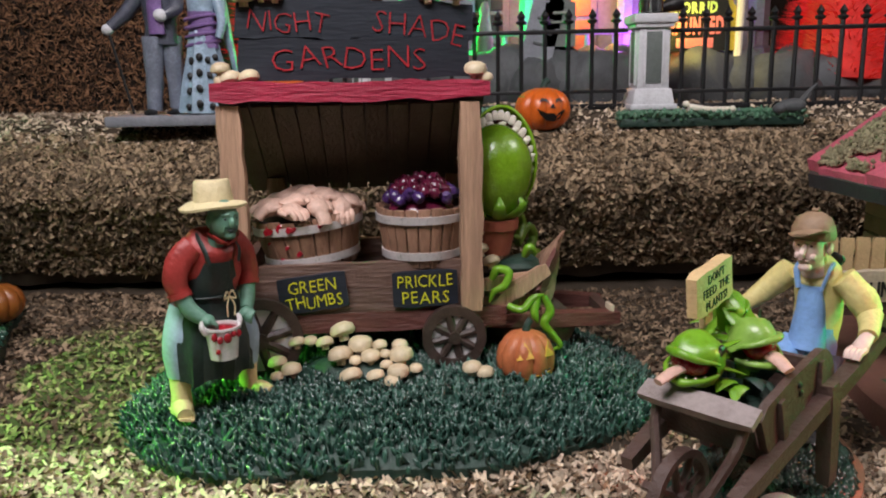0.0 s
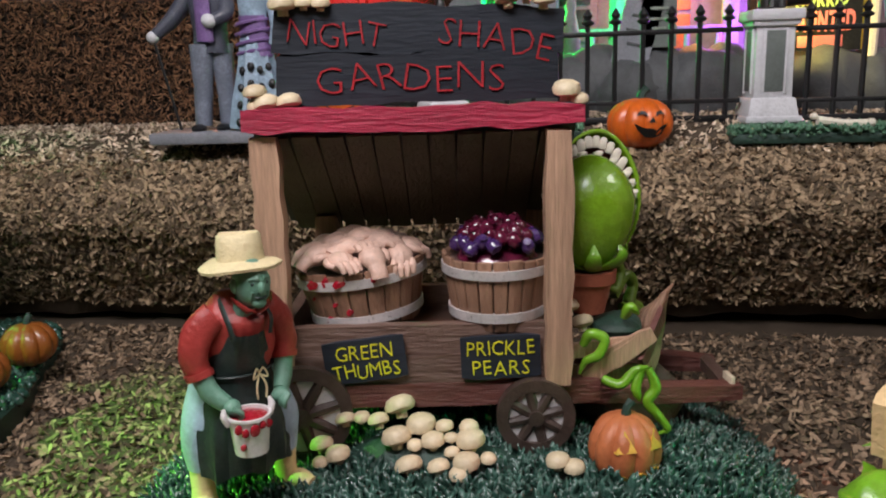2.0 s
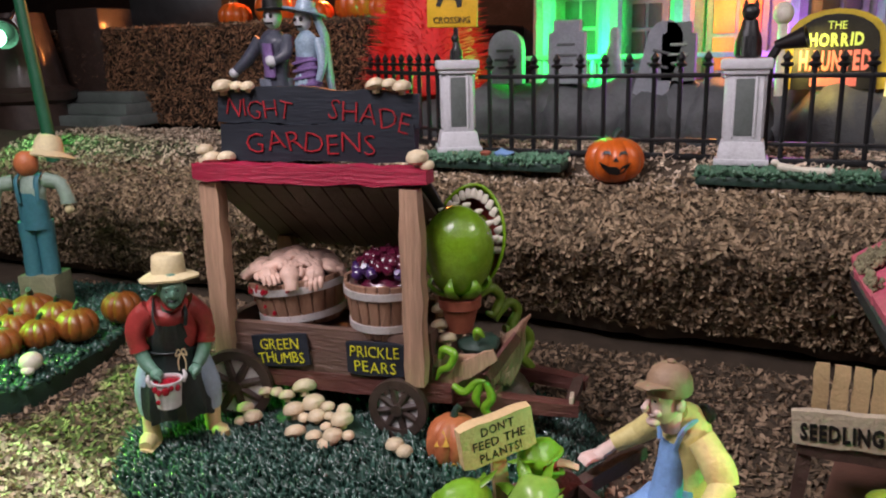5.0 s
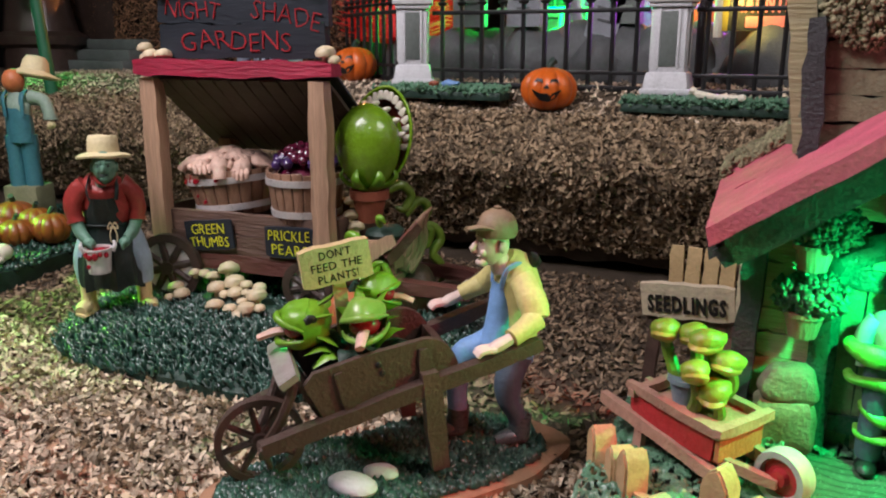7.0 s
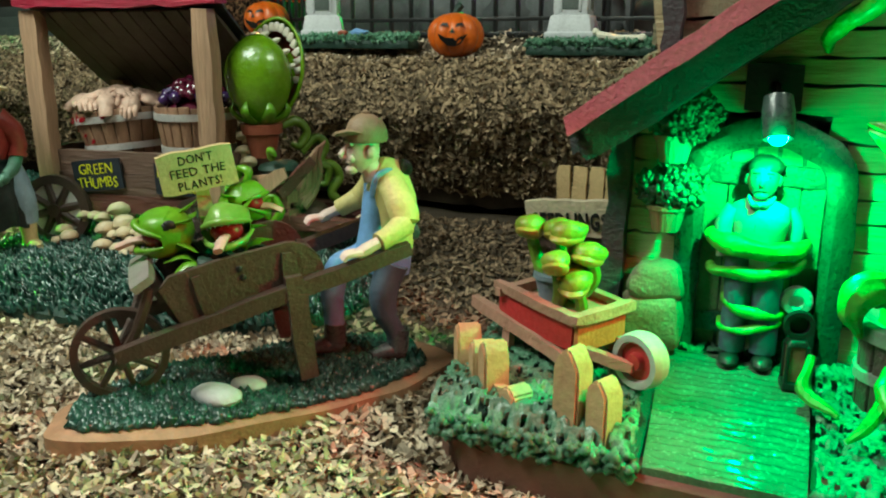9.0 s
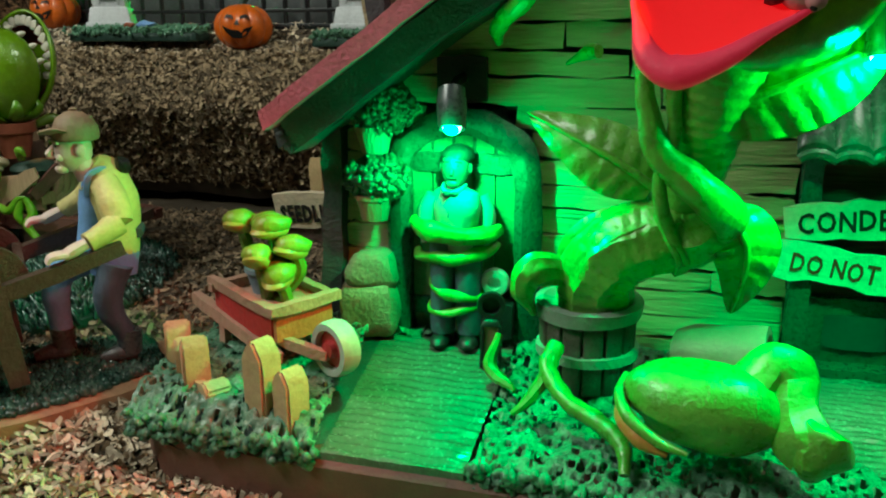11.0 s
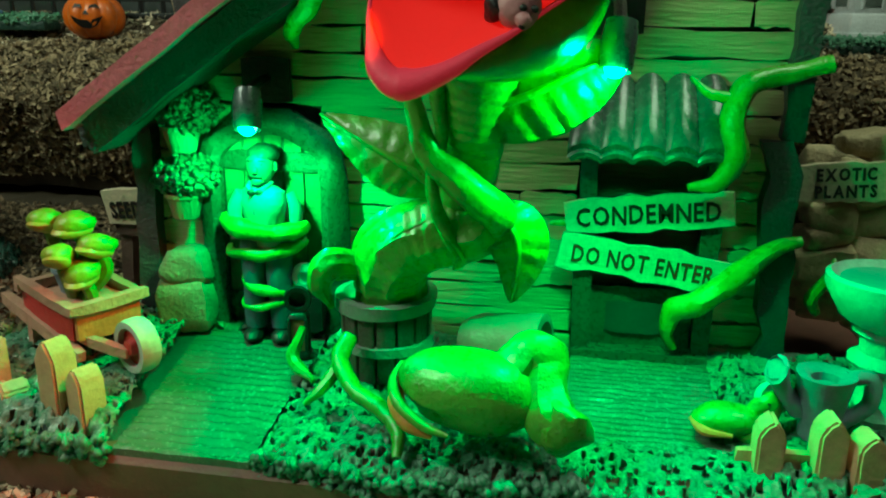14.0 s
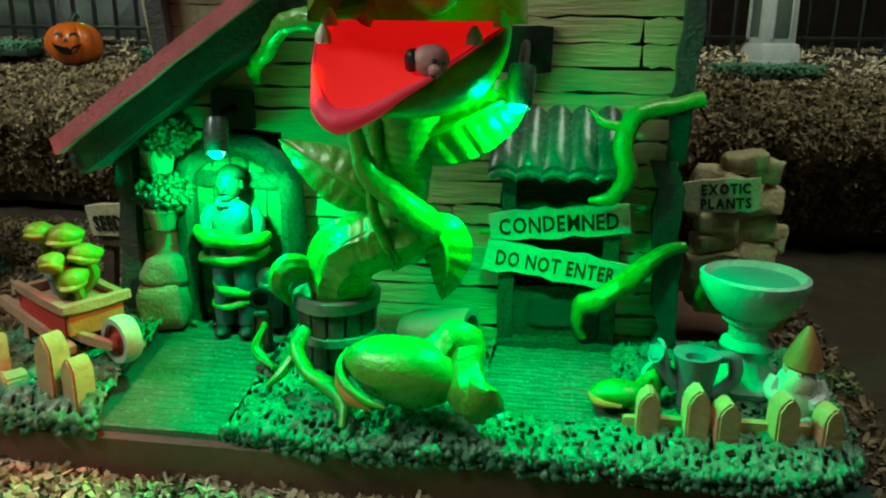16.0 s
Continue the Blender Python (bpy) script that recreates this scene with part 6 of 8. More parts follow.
part("hem", bm, bpy.data.materials["awning_paint"], awning, "rolled scalloped hem")


def notice(word, x, z, w, h, tilt, y, ink, letter_w, letter_h):
    t = thing("notice_board", label=f"torn cream board nailed across the door reading {word.lower()}", category="sign", group="boards across the door")
    m = pose(x, y, z, 0, tilt, 0)
    b = part("board", plank_bm((w, 0.16, h), m, 0.12, 10), SIGN_CREAM, t)
    lettering("lettering", word, letter_h, m @ pose(0, -0.095, 0), ink, b, letter_w, 2, 0.012, 0.012)


notice("CONDEMNED", 28.42, 5.18, 3.55, 0.78, -5.5, 22.15, LETTER_BLACK, 3.0, 0.42)
notice("DO NOT ENTER", 28.4, 4.05, 3.65, 0.78, 7, 22.15, LETTER_BROWN_RED, 3.05, 0.40)

# tendrils creeping over the door side
for pts, rad in (([(26.9, 22.2, 4.9), (26.4, 22.4, 4.8)], [0.1, 0.05]),
                 ([(31.7, 22.0, 8.35), (30.9, 22.0, 8.15), (30.1, 21.7, 7.95), (29.85, 21.5, 7.3), (29.95, 21.4, 6.6), (29.65, 21.4, 6.05), (29.15, 21.5, 5.9)], [0.16, 0.2, 0.24, 0.27, 0.26, 0.2, 0.08]),
                 ([(29.95, 21.6, 7.7), (29.4, 21.6, 7.75), (29.0, 21.7, 8.05)], [0.14, 0.12, 0.04]),
                 ([(31.6, 22.1, 4.75), (31.0, 22.0, 4.55), (30.3, 21.9, 3.9), (29.6, 21.8, 3.35), (29.1, 21.9, 3.1), (29.05, 22.0, 2.5), (29.2, 22.1, 2.1)], [0.12, 0.2, 0.28, 0.28, 0.26, 0.14, 0.1])):
    bm = start()
    tube(bm, pts, rad, 10, 7, wobble=0.06)
    solo("tendril", bm, PLANT, "thick green creeper hanging on the cabin front", "vine", "creepers on the cabin")

# ---- the giant plant ----
giant = thing("giant_pod_plant", label="giant twisted green plant with a gaping glowing red mouth", category="plant")
keg = thing("keg", 22.95, 20.95, 1.65, 0, "dark stave keg with a grey-green rim holding the giant plant", "barrel")
bm = start()
lathe(bm, [(0.78, 0), (0.9, 0.7), (0.9, 1.5), (0.75, 1.5), (0.1, 1.4)], 20)
part("body", bm, BARREL, keg)
for i in range(14):
    a = 360 * i / 14
    bm = start()
    vs = box(bm, (0.12, 0.38, 1.62), None, 0.04)
    for v in vs:
        k = v.co.z / 1.62 + 0.5
        v.co.x += 0.84 + 0.13 * math.sin(math.pi * (0.15 + 0.6 * k))
        v.co.z += 0.81
    bmesh.ops.rotate(bm, matrix=Matrix.Rotation(radians(a), 3, "Z"), verts=bm.verts)
    part("stave", bm, BARREL, keg)
bm = start()
lathe(bm, [(0.92, 1.48), (1.1, 1.5), (1.12, 1.78), (0.95, 1.82), (0.8, 1.7)], 24, None, 0.06)
part("rim", bm, RIM, keg)
bm = start()
lathe(bm, [(0.98, 0.62), (1.06, 0.64), (1.06, 0.84), (0.98, 0.86)], 24, None, 0.05)
part("hoop", bm, RIM, keg)
STEMS = (  # points, radii, ring wrinkles, lengthwise ridges
    ([(25.2, 19.3, 9.3), (25.19, 19.4, 8.54), (25.08, 19.6, 7.89), (24.99, 19.9, 7.25), (24.9, 20.2, 6.59), (24.7, 20.5, 5.88), (24.45, 20.7, 5.22), (24.1, 20.8, 4.7)], [0.76, 0.7, 0.64, 0.58, 0.56, 0.58, 0.64, 0.7], 0.022, 0.02),
    ([(23.85, 19.4, 8.6), (23.87, 19.4, 7.81), (23.99, 19.4, 7.28), (24.2, 19.45, 6.75), (24.64, 19.5, 6.31), (25.11, 19.6, 5.9), (25.45, 19.95, 5.5), (25.3, 20.4, 5.1)], [0.16, 0.18, 0.2, 0.25, 0.31, 0.36, 0.34, 0.25], 0.0, 0.02),
    ([(24.33, 19.3, 8.4), (24.35, 19.3, 7.83), (24.41, 19.5, 7.08), (24.25, 19.5, 6.26), (24.27, 19.6, 5.68), (24.53, 19.7, 5.1), (24.8, 19.8, 4.65)], [0.15, 0.14, 0.13, 0.12, 0.13, 0.14, 0.06], 0.0, 0.01),
    ([(23.05, 21.0, 3.2), (23.12, 20.7, 4.1), (23.55, 20.45, 4.7), (24.2, 20.35, 4.98), (24.85, 20.35, 5.1), (25.5, 20.4, 5.45)], [0.74, 0.76, 0.76, 0.72, 0.62, 0.4], 0.015, 0.06),
    ([(22.5, 20.6, 4.0), (22.12, 20.35, 4.2), (21.82, 20.25, 4.1), (21.72, 20.25, 3.75), (21.92, 20.3, 3.2)], [0.26, 0.34, 0.34, 0.26, 0.06], 0.0, 0.06),
    ([(24.3, 19.4, 10.2), (23.2, 19.6, 10.1), (22.15, 20.0, 9.9), (21.5, 20.8, 9.4), (20.85, 21.5, 8.9), (20.8, 21.8, 8.5)], [0.3, 0.28, 0.24, 0.22, 0.18, 0.06], 0.03, 0.03),
    ([(22.9, 21.4, 8.4), (22.6, 21.8, 8.35), (22.2, 22.0, 8.1)], [0.12, 0.14, 0.05], 0.0, 0.03),
)
for pts, rad, wrinkle, ridge in STEMS:
    bm = start()
    tube(bm, pts, rad, 30, 14, wobble=0.05, ridge=ridge, twist=0.1, ridges=9, wrinkle=wrinkle)
    for v in bm.verts:
        v.co += noise.noise_vector(v.co * 2.2) * 0.04
    part("stem", bm, PLANT, giant, "thick ribbed green stem")


def broad_leaf(pts, width, name="leaf", mat=PLANT, fold=0.35):
    """A pleated leaf along a line of points, with side veins."""
    line = smooth_path(pts, 16)
    bm = start()
    rows = []
    n = len(line)
    for i, p in enumerate(line):
        t = i / (n - 1)
        d = (line[min(i + 1, n - 1)] - line[max(i - 1, 0)]).normalized()
        side = d.cross(V((0, -1, 0.25))).normalized()
        w = width * math.sin(math.pi * min(1, 0.06 + 0.94 * t)) ** 0.7 * (1.08 - 0.35 * t)
        row = []
        for k in range(-4, 5):
            u = k / 4
            ripple = 0.13 * width * (abs(math.sin(i * 0.42 - abs(u) * 2.0)) ** 0.5 - 0.5) * min(1, abs(u) * 2.5)
            q = p + side * (u * w) + V((0, -1, 0.2)) * (-fold * u * u * w + ripple)
            row.append(bm.verts.new(q))
        rows.append(row)
    under = [[bm.verts.new(v.co + V((0, 0.1, -0.05))) for v in row] for row in rows]
    for a, b in zip(rows, rows[1:]):
        for k in range(8):
            bm.faces.new((a[k], a[k + 1], b[k + 1], b[k]))
    for a, b in zip(under, under[1:]):
        for k in range(8):
            bm.faces.new((a[k], b[k], b[k + 1], a[k + 1]))
    leaf = part(name, bm, mat, giant, "pleated broad leaf")
    bm = start()
    tube(bm, [p + V((0, -0.05, 0.02)) for p in line[::4]], [0.09, 0.07, 0.03], 8, 4)
    part("midrib", bm, mat, leaf)


broad_leaf([(24.1, 20.3, 5.95), (23.48, 20.2, 6.39), (22.7, 20.4, 6.76), (21.6, 21.0, 7.2)], 0.72)
broad_leaf([(24.7, 19.5, 7.45), (25.79, 19.3, 7.77), (26.55, 19.3, 8.12), (27.19, 19.4, 8.42), (27.7, 19.6, 8.62)], 0.86)
broad_leaf([(25.3, 20.15, 5.6), (25.75, 20.05, 5.15), (25.85, 20.2, 4.5), (25.69, 20.6, 3.5)], 0.68)
broad_leaf([(22.9, 20.35, 3.55), (22.98, 20.0, 4.3), (23.4, 19.8, 4.95), (24.1, 19.85, 5.35)], 0.62, fold=0.75)
broad_leaf([(22.35, 20.6, 4.1), (22.7, 20.45, 4.75), (23.25, 20.4, 5.25), (23.9, 20.5, 5.5)], 0.3)
broad_leaf([(24.2, 19.9, 5.55), (24.45, 19.7, 5.1), (24.65, 19.75, 4.7), (24.6, 20.0, 4.35)], 0.34, fold=0.6)

# the head: a cup-shaped lower jaw and an upper jaw above it, both lit red inside
bm = start()
blob(bm, (25.5, 20.3, 11.0), (0.9, 0.6, 0.9), 14, 0.05)
head = part("head", bm, LIME, giant, "huge green pod head with a red glowing mouth")
HM = pose(25.48, 18.3, 9.98, 0, 0, 0)
seg = 32


def jaw(name, lean, tipz, lipdrop, outer, mat):
    bm = start()
    rows = []
    for i in range(13):
        t = i / 12
        th = t * math.pi / 2
        ring = []
        for j in range(seg):
            a = 2 * math.pi * j / seg
            r = outer * math.sin(th) ** 0.8
            front = max(0.0, -math.sin(a))
            q = V((r * (1 - 0.22 * front ** 3) * math.cos(a) - 1.1 * front ** 2 * t ** 2 * lean, r * 0.85 * math.sin(a) - 0.25 * front * t, tipz * math.cos(th) - lipdrop * front ** 2 * t ** 2))
            ring.append(bm.verts.new(HM @ q))
        rows.append(ring)
    for a, b in zip(rows, rows[1:]):
        for j in range(seg):
            bm.faces.new((a[j], a[(j + 1) % seg], b[(j + 1) % seg], b[j]))
    return part(name, bm, mat, head)


jaw("lower_jaw", 1, -1.8, 1.75, 1.86, LIME)
jaw("upper_jaw", 0, 2.6, -1.2, 2.15, LIME)
rows = []
bm = start()
for i in range(12):
    t = i / 11
    ring = []
    for j in range(seg):
        a = 2 * math.pi * j / seg
        front = max(0.0, -math.sin(a))
        r = 1.8 * (1 - t) ** 0.6 if t < 1 else 0.02
        q = V((r * (1 - 0.22 * front ** 3) * math.cos(a) - 1.1 * front ** 2 * (1 - t) ** 2, r * 0.85 * math.sin(a) - 0.25 * front * (1 - t) + 0.5 * t, 0.06 - 1.72 * front ** 2 * (1 - t) ** 2 - 0.9 * t * (1 - 0.4 * t)))
        ring.append(bm.verts.new(HM @ q))
    rows.append(ring)
for a, b in zip(rows, rows[1:]):
    for j in range(seg):
        bm.faces.new((a[j], a[(j + 1) % seg], b[(j + 1) % seg], b[j]))
bm.faces.new(rows[-1])
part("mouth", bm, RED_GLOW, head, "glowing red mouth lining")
bm = start()
pts = []
for j in range(5, 28):
    a = math.pi + math.pi * j / 32
    front = max(0.0, -math.sin(a))
    pts.append(HM @ V((1.8 * (1 - 0.22 * front ** 3) * math.cos(a) - 1.1 * front ** 2, 1.8 * 0.85 * math.sin(a) - 0.27 * front, 0.02 - 1.74 * front ** 2)))
tube(bm, pts, [0.02, 0.06, 0.2, 0.27, 0.16, 0.05, 0.02], 12, 2, 0.8, 0.03)
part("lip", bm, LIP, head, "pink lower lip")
for j in range(9):
    a = math.pi * (1.05 + 0.9 * j / 8)
    front = max(0.0, -math.sin(a))
    bm = start()
    lathe(bm, [(0.17, -0.05), (0.15, 0.14), (0.05, 0.3)], 8, Matrix.Translation(HM @ V((1.7 * (1 - 0.22 * front ** 3) * math.cos(a) - 1.0 * front ** 2, 1.7 * 0.85 * math.sin(a) - 0.1 * front, 0.02 - 1.5 * front ** 2))))
    if j in (0, 1, 7, 8):
        part("tooth", bm, TOOTH, head)
    else:
        bm.free()
bm = start()
OM = HM @ pose(0.46, -1.2, -0.68, 0, 12, 0)
blob(bm, (0, 0, 0), (0.36, 0.26, 0.33), 16, 0.06, 2.5, OM)
blob(bm, (0.14, -0.22, -0.12), (0.14, 0.1, 0.12), 10, 0.03, 3, OM)
blob(bm, (-0.3, 0.02, -0.06), (0.2, 0.22, 0.26), 14, 0.12, 3, OM, 1)
for x, z in ((0.1, 0.04), (0.26, 0.06), (0.14, -0.2)):
    blob(bm, (x, -0.25, z), (0.06, 0.05, 0.05), 8, 0.02, 3, OM, 1)
solo("swallowed_ornament", bm, [paint("pale_pink_resin", (0.5, 0.22, 0.24), 0.4, 0.3, 4, 0.3), BLACK], "small pink and black resin ornament lying in the mouth", "ornament")

# ---- lamps clipped to the cabin ----


LAMP_SHELL = paint("lamp_shell", (0.06, 0.075, 0.075), 0.25, 0.4, 3, 0.2, coat=0.4)


def clip_lamp(at, aim, label, arm):
    l = thing("clip_lamp", label=label, category="lamp", group="green lamps on the cabin")
    m = look(at, aim)
    bm = start()
    lathe(bm, [(0.27, -0.08), (0.3, 0.0), (0.31, 0.5), (0.27, 0.78), (0.1, 0.84)], 18, m)
    for f in bm.faces[:]:
        if abs((m.inverted() @ f.calc_center_median()).z + 0.08) < 0.02:
            bmesh.ops.delete(bm, geom=[f], context="FACES")
            break
    part("housing", bm, LAMP_SHELL, l, "dark grey lamp housing")
    bm = start()
    blob(bm, (0, 0, -0.02), (0.2, 0.2, 0.18), 12, m=m)
    part("bulb", bm, BULB, l, "lit green bulb")
    bm = start()
    tube(bm, arm, [0.12], 8, 5)
    part("arm", bm, BLACK, l, "bent black arm")
    return l


clip_lamp((20.08, 20.72, 6.95), (20.2, 20.3, 5.9), "small black clip lamp with a lit green bulb above the door", [(19.95, 21.1, 7.6), (19.9, 21.8, 7.75), (19.88, 22.4, 7.8)])
clip_lamp((27.45, 19.2, 8.4), (27.35, 18.85, 7.3), "small black clip lamp with a lit green bulb above the awning", [(27.5, 19.4, 8.9), (27.5, 20.8, 9.5), (27.45, 22.4, 9.5)])
for x, z2, s in ((19.85, 7.77, 1.12), (27.45, 9.4, 1.25)):
    p = solo("lamp_plate", plank_bm((s, 0.25, s * 0.9), pose(x, 22.45, z2), 0.03, 4), BLACK, "square black mounting plate on the siding", "lamp plate")

# ---- things on the cabin's base ----
for x, z2 in ((17.95, 6.75), (17.9, 5.2)):
    pot_plant = thing("hanging_basket", x, 21.9, z2, 0, "small wooden wall basket with a bushy dark green plant", "planter", "wall baskets by the door")
    bm = start()
    lathe(bm, [(0.3, -0.6), (0.42, -0.1), (0.46, -0.1), (0.46, 0.0), (0.1, 0.0)], 12)
    part("basket", bm, STAVE, pot_plant)
    g = random.Random(int(z2 * 10))
    sp = []
    for _ in range(1000):
        d = V((g.gauss(0, 1), g.gauss(0, 1), g.gauss(0, 1))).normalized() * g.uniform(0.75, 1)
        sp.append((d.x * (0.76 + 0.2 * noise.noise(d * 2)) + (0.2 if z2 > 6 else 0.1), d.y * 0.55, 0.35 + d.z * (0.56 + 0.2 * noise.noise(d * 2.5))))
    nubs("foliage", np.array(sp), BUSH, 0.085, "bushy leaves", pot_plant)
SACK = paint("sack_cloth", (0.20, 0.17, 0.11), 0.7, 0.5, 4, 0.8, (0.1, 0.07, 0.04))
for x, y, z2, w, h in ((17.72, 21.95, 1.75, 1.25, 1.35), (17.78, 22.05, 2.95, 1.15, 0.85)):
    bm = start()
    box(bm, (w, 0.8, h), pose(x, y, z2 + h / 2, 0, 0, 3), 0.2, 0.88)
    bmesh.ops.subdivide_edges(bm, edges=bm.edges[:], cuts=3, use_grid_fill=True)
    for v in bm.verts:
        d = V((v.co.x - x, v.co.y - y, 0))
        v.co += d * 0.16 * (1 - ((v.co.z - z2 - h / 2) / (h / 2)) ** 2) + noise.noise_vector(v.co * 2.1) * 0.13
    solo("grain_sack", bm, SACK, "slumped pale cloth sack stacked by the corner post", "sack", "sacks by the door", smooth=70)

jar = thing("toppled_jar", label="grey-green clay jar lying on its side on the turf", category="jar")
bm = start()
lathe(bm, [(0.05, 0), (0.55, 0.02), (0.68, 0.4), (0.68, 1.3), (0.72, 1.45), (0.72, 1.75), (0.55, 1.76), (0.48, 1.3), (0.05, 1.2)], 24, pose(24.75, 20.75, 2.45, 0, 84, -12), 0.04)
part("body", bm, paint("jar_clay", (0.19, 0.15, 0.11), 0.35, 0.4, 3, 0.4, (0.08, 0.06, 0.04)), jar)
fallen = thing("fallen_pod", label="large green snapping pod with orange lips lying on the turf", category="plant")
bm = start()
FM = pose(25.2, 18.15, 2.68, 0, 4, -6)
for v in blob(bm, (0, 0, 0), (1.4, 0.85, 0.78), 28):
    q = v.co.copy()
    if q.x < 0:
        q.y *= 1 - 0.12 * (q.x / 1.4) ** 2
    if abs(q.z + 0.18 - 0.2 * q.x) < 0.16 and q.x < 0.3:
        q *= 0.93
    v.co = FM @ (q + noise.noise_vector(q * 0.9) * 0.1)
pod_body = part("pod", bm, PLANT, fallen)
bm = start()
tube(bm, [(-1.32, 0.1, 0.2), (-1.36, -0.3, 0.0), (-1.1, -0.68, -0.22), (-0.55, -0.9, -0.42), (-0.1, -0.92, -0.5)], [0.08, 0.1, 0.12, 0.1, 0.04], 10, 5, m=FM)
part("upper_lip", bm, PLANT, pod_body)
bm = start()
tube(bm, [(-1.28, -0.1, -0.05), (-1.22, -0.5, -0.28), (-0.85, -0.78, -0.5), (-0.4, -0.88, -0.62)], [0.08, 0.17, 0.17, 0.05], 10, 5, m=FM)
part("lip", bm, paint("orange_lip", (0.55, 0.25, 0.06), 0.4, 0.3, 3, 0.3), pod_body, "orange lip")
bm = start()
tube(bm, [(0.7, 0.3, 0.3), (1.05, 0.45, 0.75), (1.32, 0.35, 0.5), (1.4, 0.05, 0.25), (1.55, -0.2, -0.05), (1.8, -0.4, -0.3)], [0.5, 0.44, 0.44, 0.42, 0.48, 0.42], 16, 8, wobble=0.1, m=FM, ridge=0.05, ridges=5)
part("stem", bm, PLANT, fallen)
bm = start()
blob(bm, (1.8, -0.4, -0.2), (0.5, 0.42, 0.46), 14, 0.2, 2.2, FM)
part("cut_end", bm, PLANT, fallen)
bm = start()
tube(bm, [(22.5, 19.75, 2.85), (22.4, 19.3, 2.45), (22.85, 18.75, 2.15), (23.5, 18.3, 2.0), (23.9, 17.85, 1.85), (24.02, 17.4, 1.55)], [0.17, 0.19, 0.17, 0.17, 0.16, 0.08], 12, 8, wobble=0.05, wrinkle=0.06)
for pts in ([(22.4, 19.3, 2.4), (22.1, 18.9, 2.0), (21.8, 18.7, 1.75)],):
    tube(bm, pts, [0.16, 0.12, 0.05], 8, 4)
solo("root", bm, PLANT, "knotted green root crawling over the turf edge", "root")
bm = start()
tube(bm, [(21.15, 20.6, 2.6), (21.05, 20.2, 2.1), (21.3, 19.9, 1.9), (21.7, 19.6, 1.8)], [0.08, 0.16, 0.14, 0.05], 8, 5, wobble=0.05)
solo("root", bm, PLANT, "small green shoot beside the walkway", "root")

# pickets, whole and broken
PK = [(14.2, 19.2, 2.75, 0.5, -55), (14.75, 18.75, 2.6, 0.5, -55), (15.1, 18.45, 2.75, 0.5, -50), (15.75, 18.1, 2.0, 0.5, -35), (16.95, 17.95, 3.1, 0.6, -20), (17.6, 17.85, 2.6, 0.52, -25), (30.5, 18.35, 2.58, 0.48, 0), (31.5, 18.4, 2.68, 0.5, 5), (32.1, 18.3, 2.48, 0.5, 10), (33.3, 18.45, 2.62, 0.5, 12), (34.2, 18.45, 2.45, 0.45, 15)]
for x, y, zt, w, rz in PK:
    pk = thing("picket", x, y, 1.2, rz, "tan pointed wooden picket in the turf", "picket", "pickets on the base")
    h = zt - 1.2
    bm = start()
    wedge(bm, [(-w / 2, 0), (w / 2, 0), (w / 2, h * 0.78), (w * 0.22, h * 0.94), (0.03, h), (-w * 0.25, h * 0.93), (-w / 2, h * 0.78)], -0.25, 0.55)
    bmesh.ops.bevel(bm, geom=bm.edges[:], offset=0.05, segments=2, affect="EDGES")
    part("board", bm, PICKET, pk)
for x0, y0, x1, y1, z2 in ((14.2, 19.1, 15.7, 18.0, 1.7), (30.0, 18.5, 34.2, 18.65, 1.65)):
    bm = plank_bm((math.hypot(x1 - x0, y1 - y0), 0.2, 0.34), pose((x0 + x1) / 2, (y0 + y1) / 2, z2, 0, 0, math.degrees(math.atan2(y1 - y0, x1 - x0))), 0.08, 8)
    solo("picket_rail", bm, PICKET, "tan broken rail tying the pickets", "picket rail")

# seedling barrow
SEEDLING = paint("yellow_green_seedling", (0.2, 0.27, 0.025), 0.34, 0.5, 3, 0.4, (0.14, 0.12, 0.02), coat=0.1)
SB = thing("seedling_barrow", 15.9, 20.35, 1.45, -29, "tan and red toy-like wheelbarrow carrying potted seedlings", "wheelbarrow")
SB.scale = (0.9, 0.9, 0.9)
for s in (-1, 1):
    part("frame_rail", plank_bm((3.9, 0.26, 0.32), pose(-0.3, 0.85 * s, 1.15, 0, 9, 0), 0.04, 8), BARROW_TAN, SB)
    part("side_panel", plank_bm((2.5, 0.14, 0.75), pose(0.1, 0.8 * s, 1.6, 0, 5, 0), 0.03, 6), BARROW_RED, SB, "red side panel")
    part("top_rail", plank_bm((2.9, 0.24, 0.24), pose(0.1, 0.85 * s, 2.02, 0, 5, 0), 0.04, 6), BARROW_TAN, SB)
    part("leg", plank_bm((1.3, 0.2, 0.26), pose(-0.9, 0.8 * s, 0.65, 0, -85, 0), 0.03, 4), BARROW_TAN, SB)
    part("fork", plank_bm((1.5, 0.2, 0.26), pose(1.98, 0.45 * s, 1.1, 0, 4, 14 * -s), 0.03, 4), BARROW_TAN, SB)
for x in (1.45, -1.2):
    part("end_panel", plank_bm((1.6, 0.18, 0.7), pose(x, 0, 1.5, 0, 0, 90), 0.03, 5), BARROW_RED if x < 0 else paint("orange_panel", (0.5, 0.17, 0.07), 0.4, 0.3, 3, 0.4), SB)
    part("end_rail", plank_bm((2.0, 0.26, 0.26), pose(x + 0.1, 0, 1.98, 0, 0, 90), 0.04, 5), BARROW_TAN, SB)
part("bed", plank_bm((2.6, 1.6, 0.2), pose(0.1, 0, 1.75), 0.03, 4), BARROW_TAN, SB)
bm = start()
lathe(bm, [(0.44, -0.1), (0.47, -0.24), (0.62, -0.24), (0.66, -0.12), (0.66, 0.12), (0.62, 0.24), (0.47, 0.24), (0.44, 0.1)], 28, pose(2.68, 0.0, 1.17, 90, 0, 0))
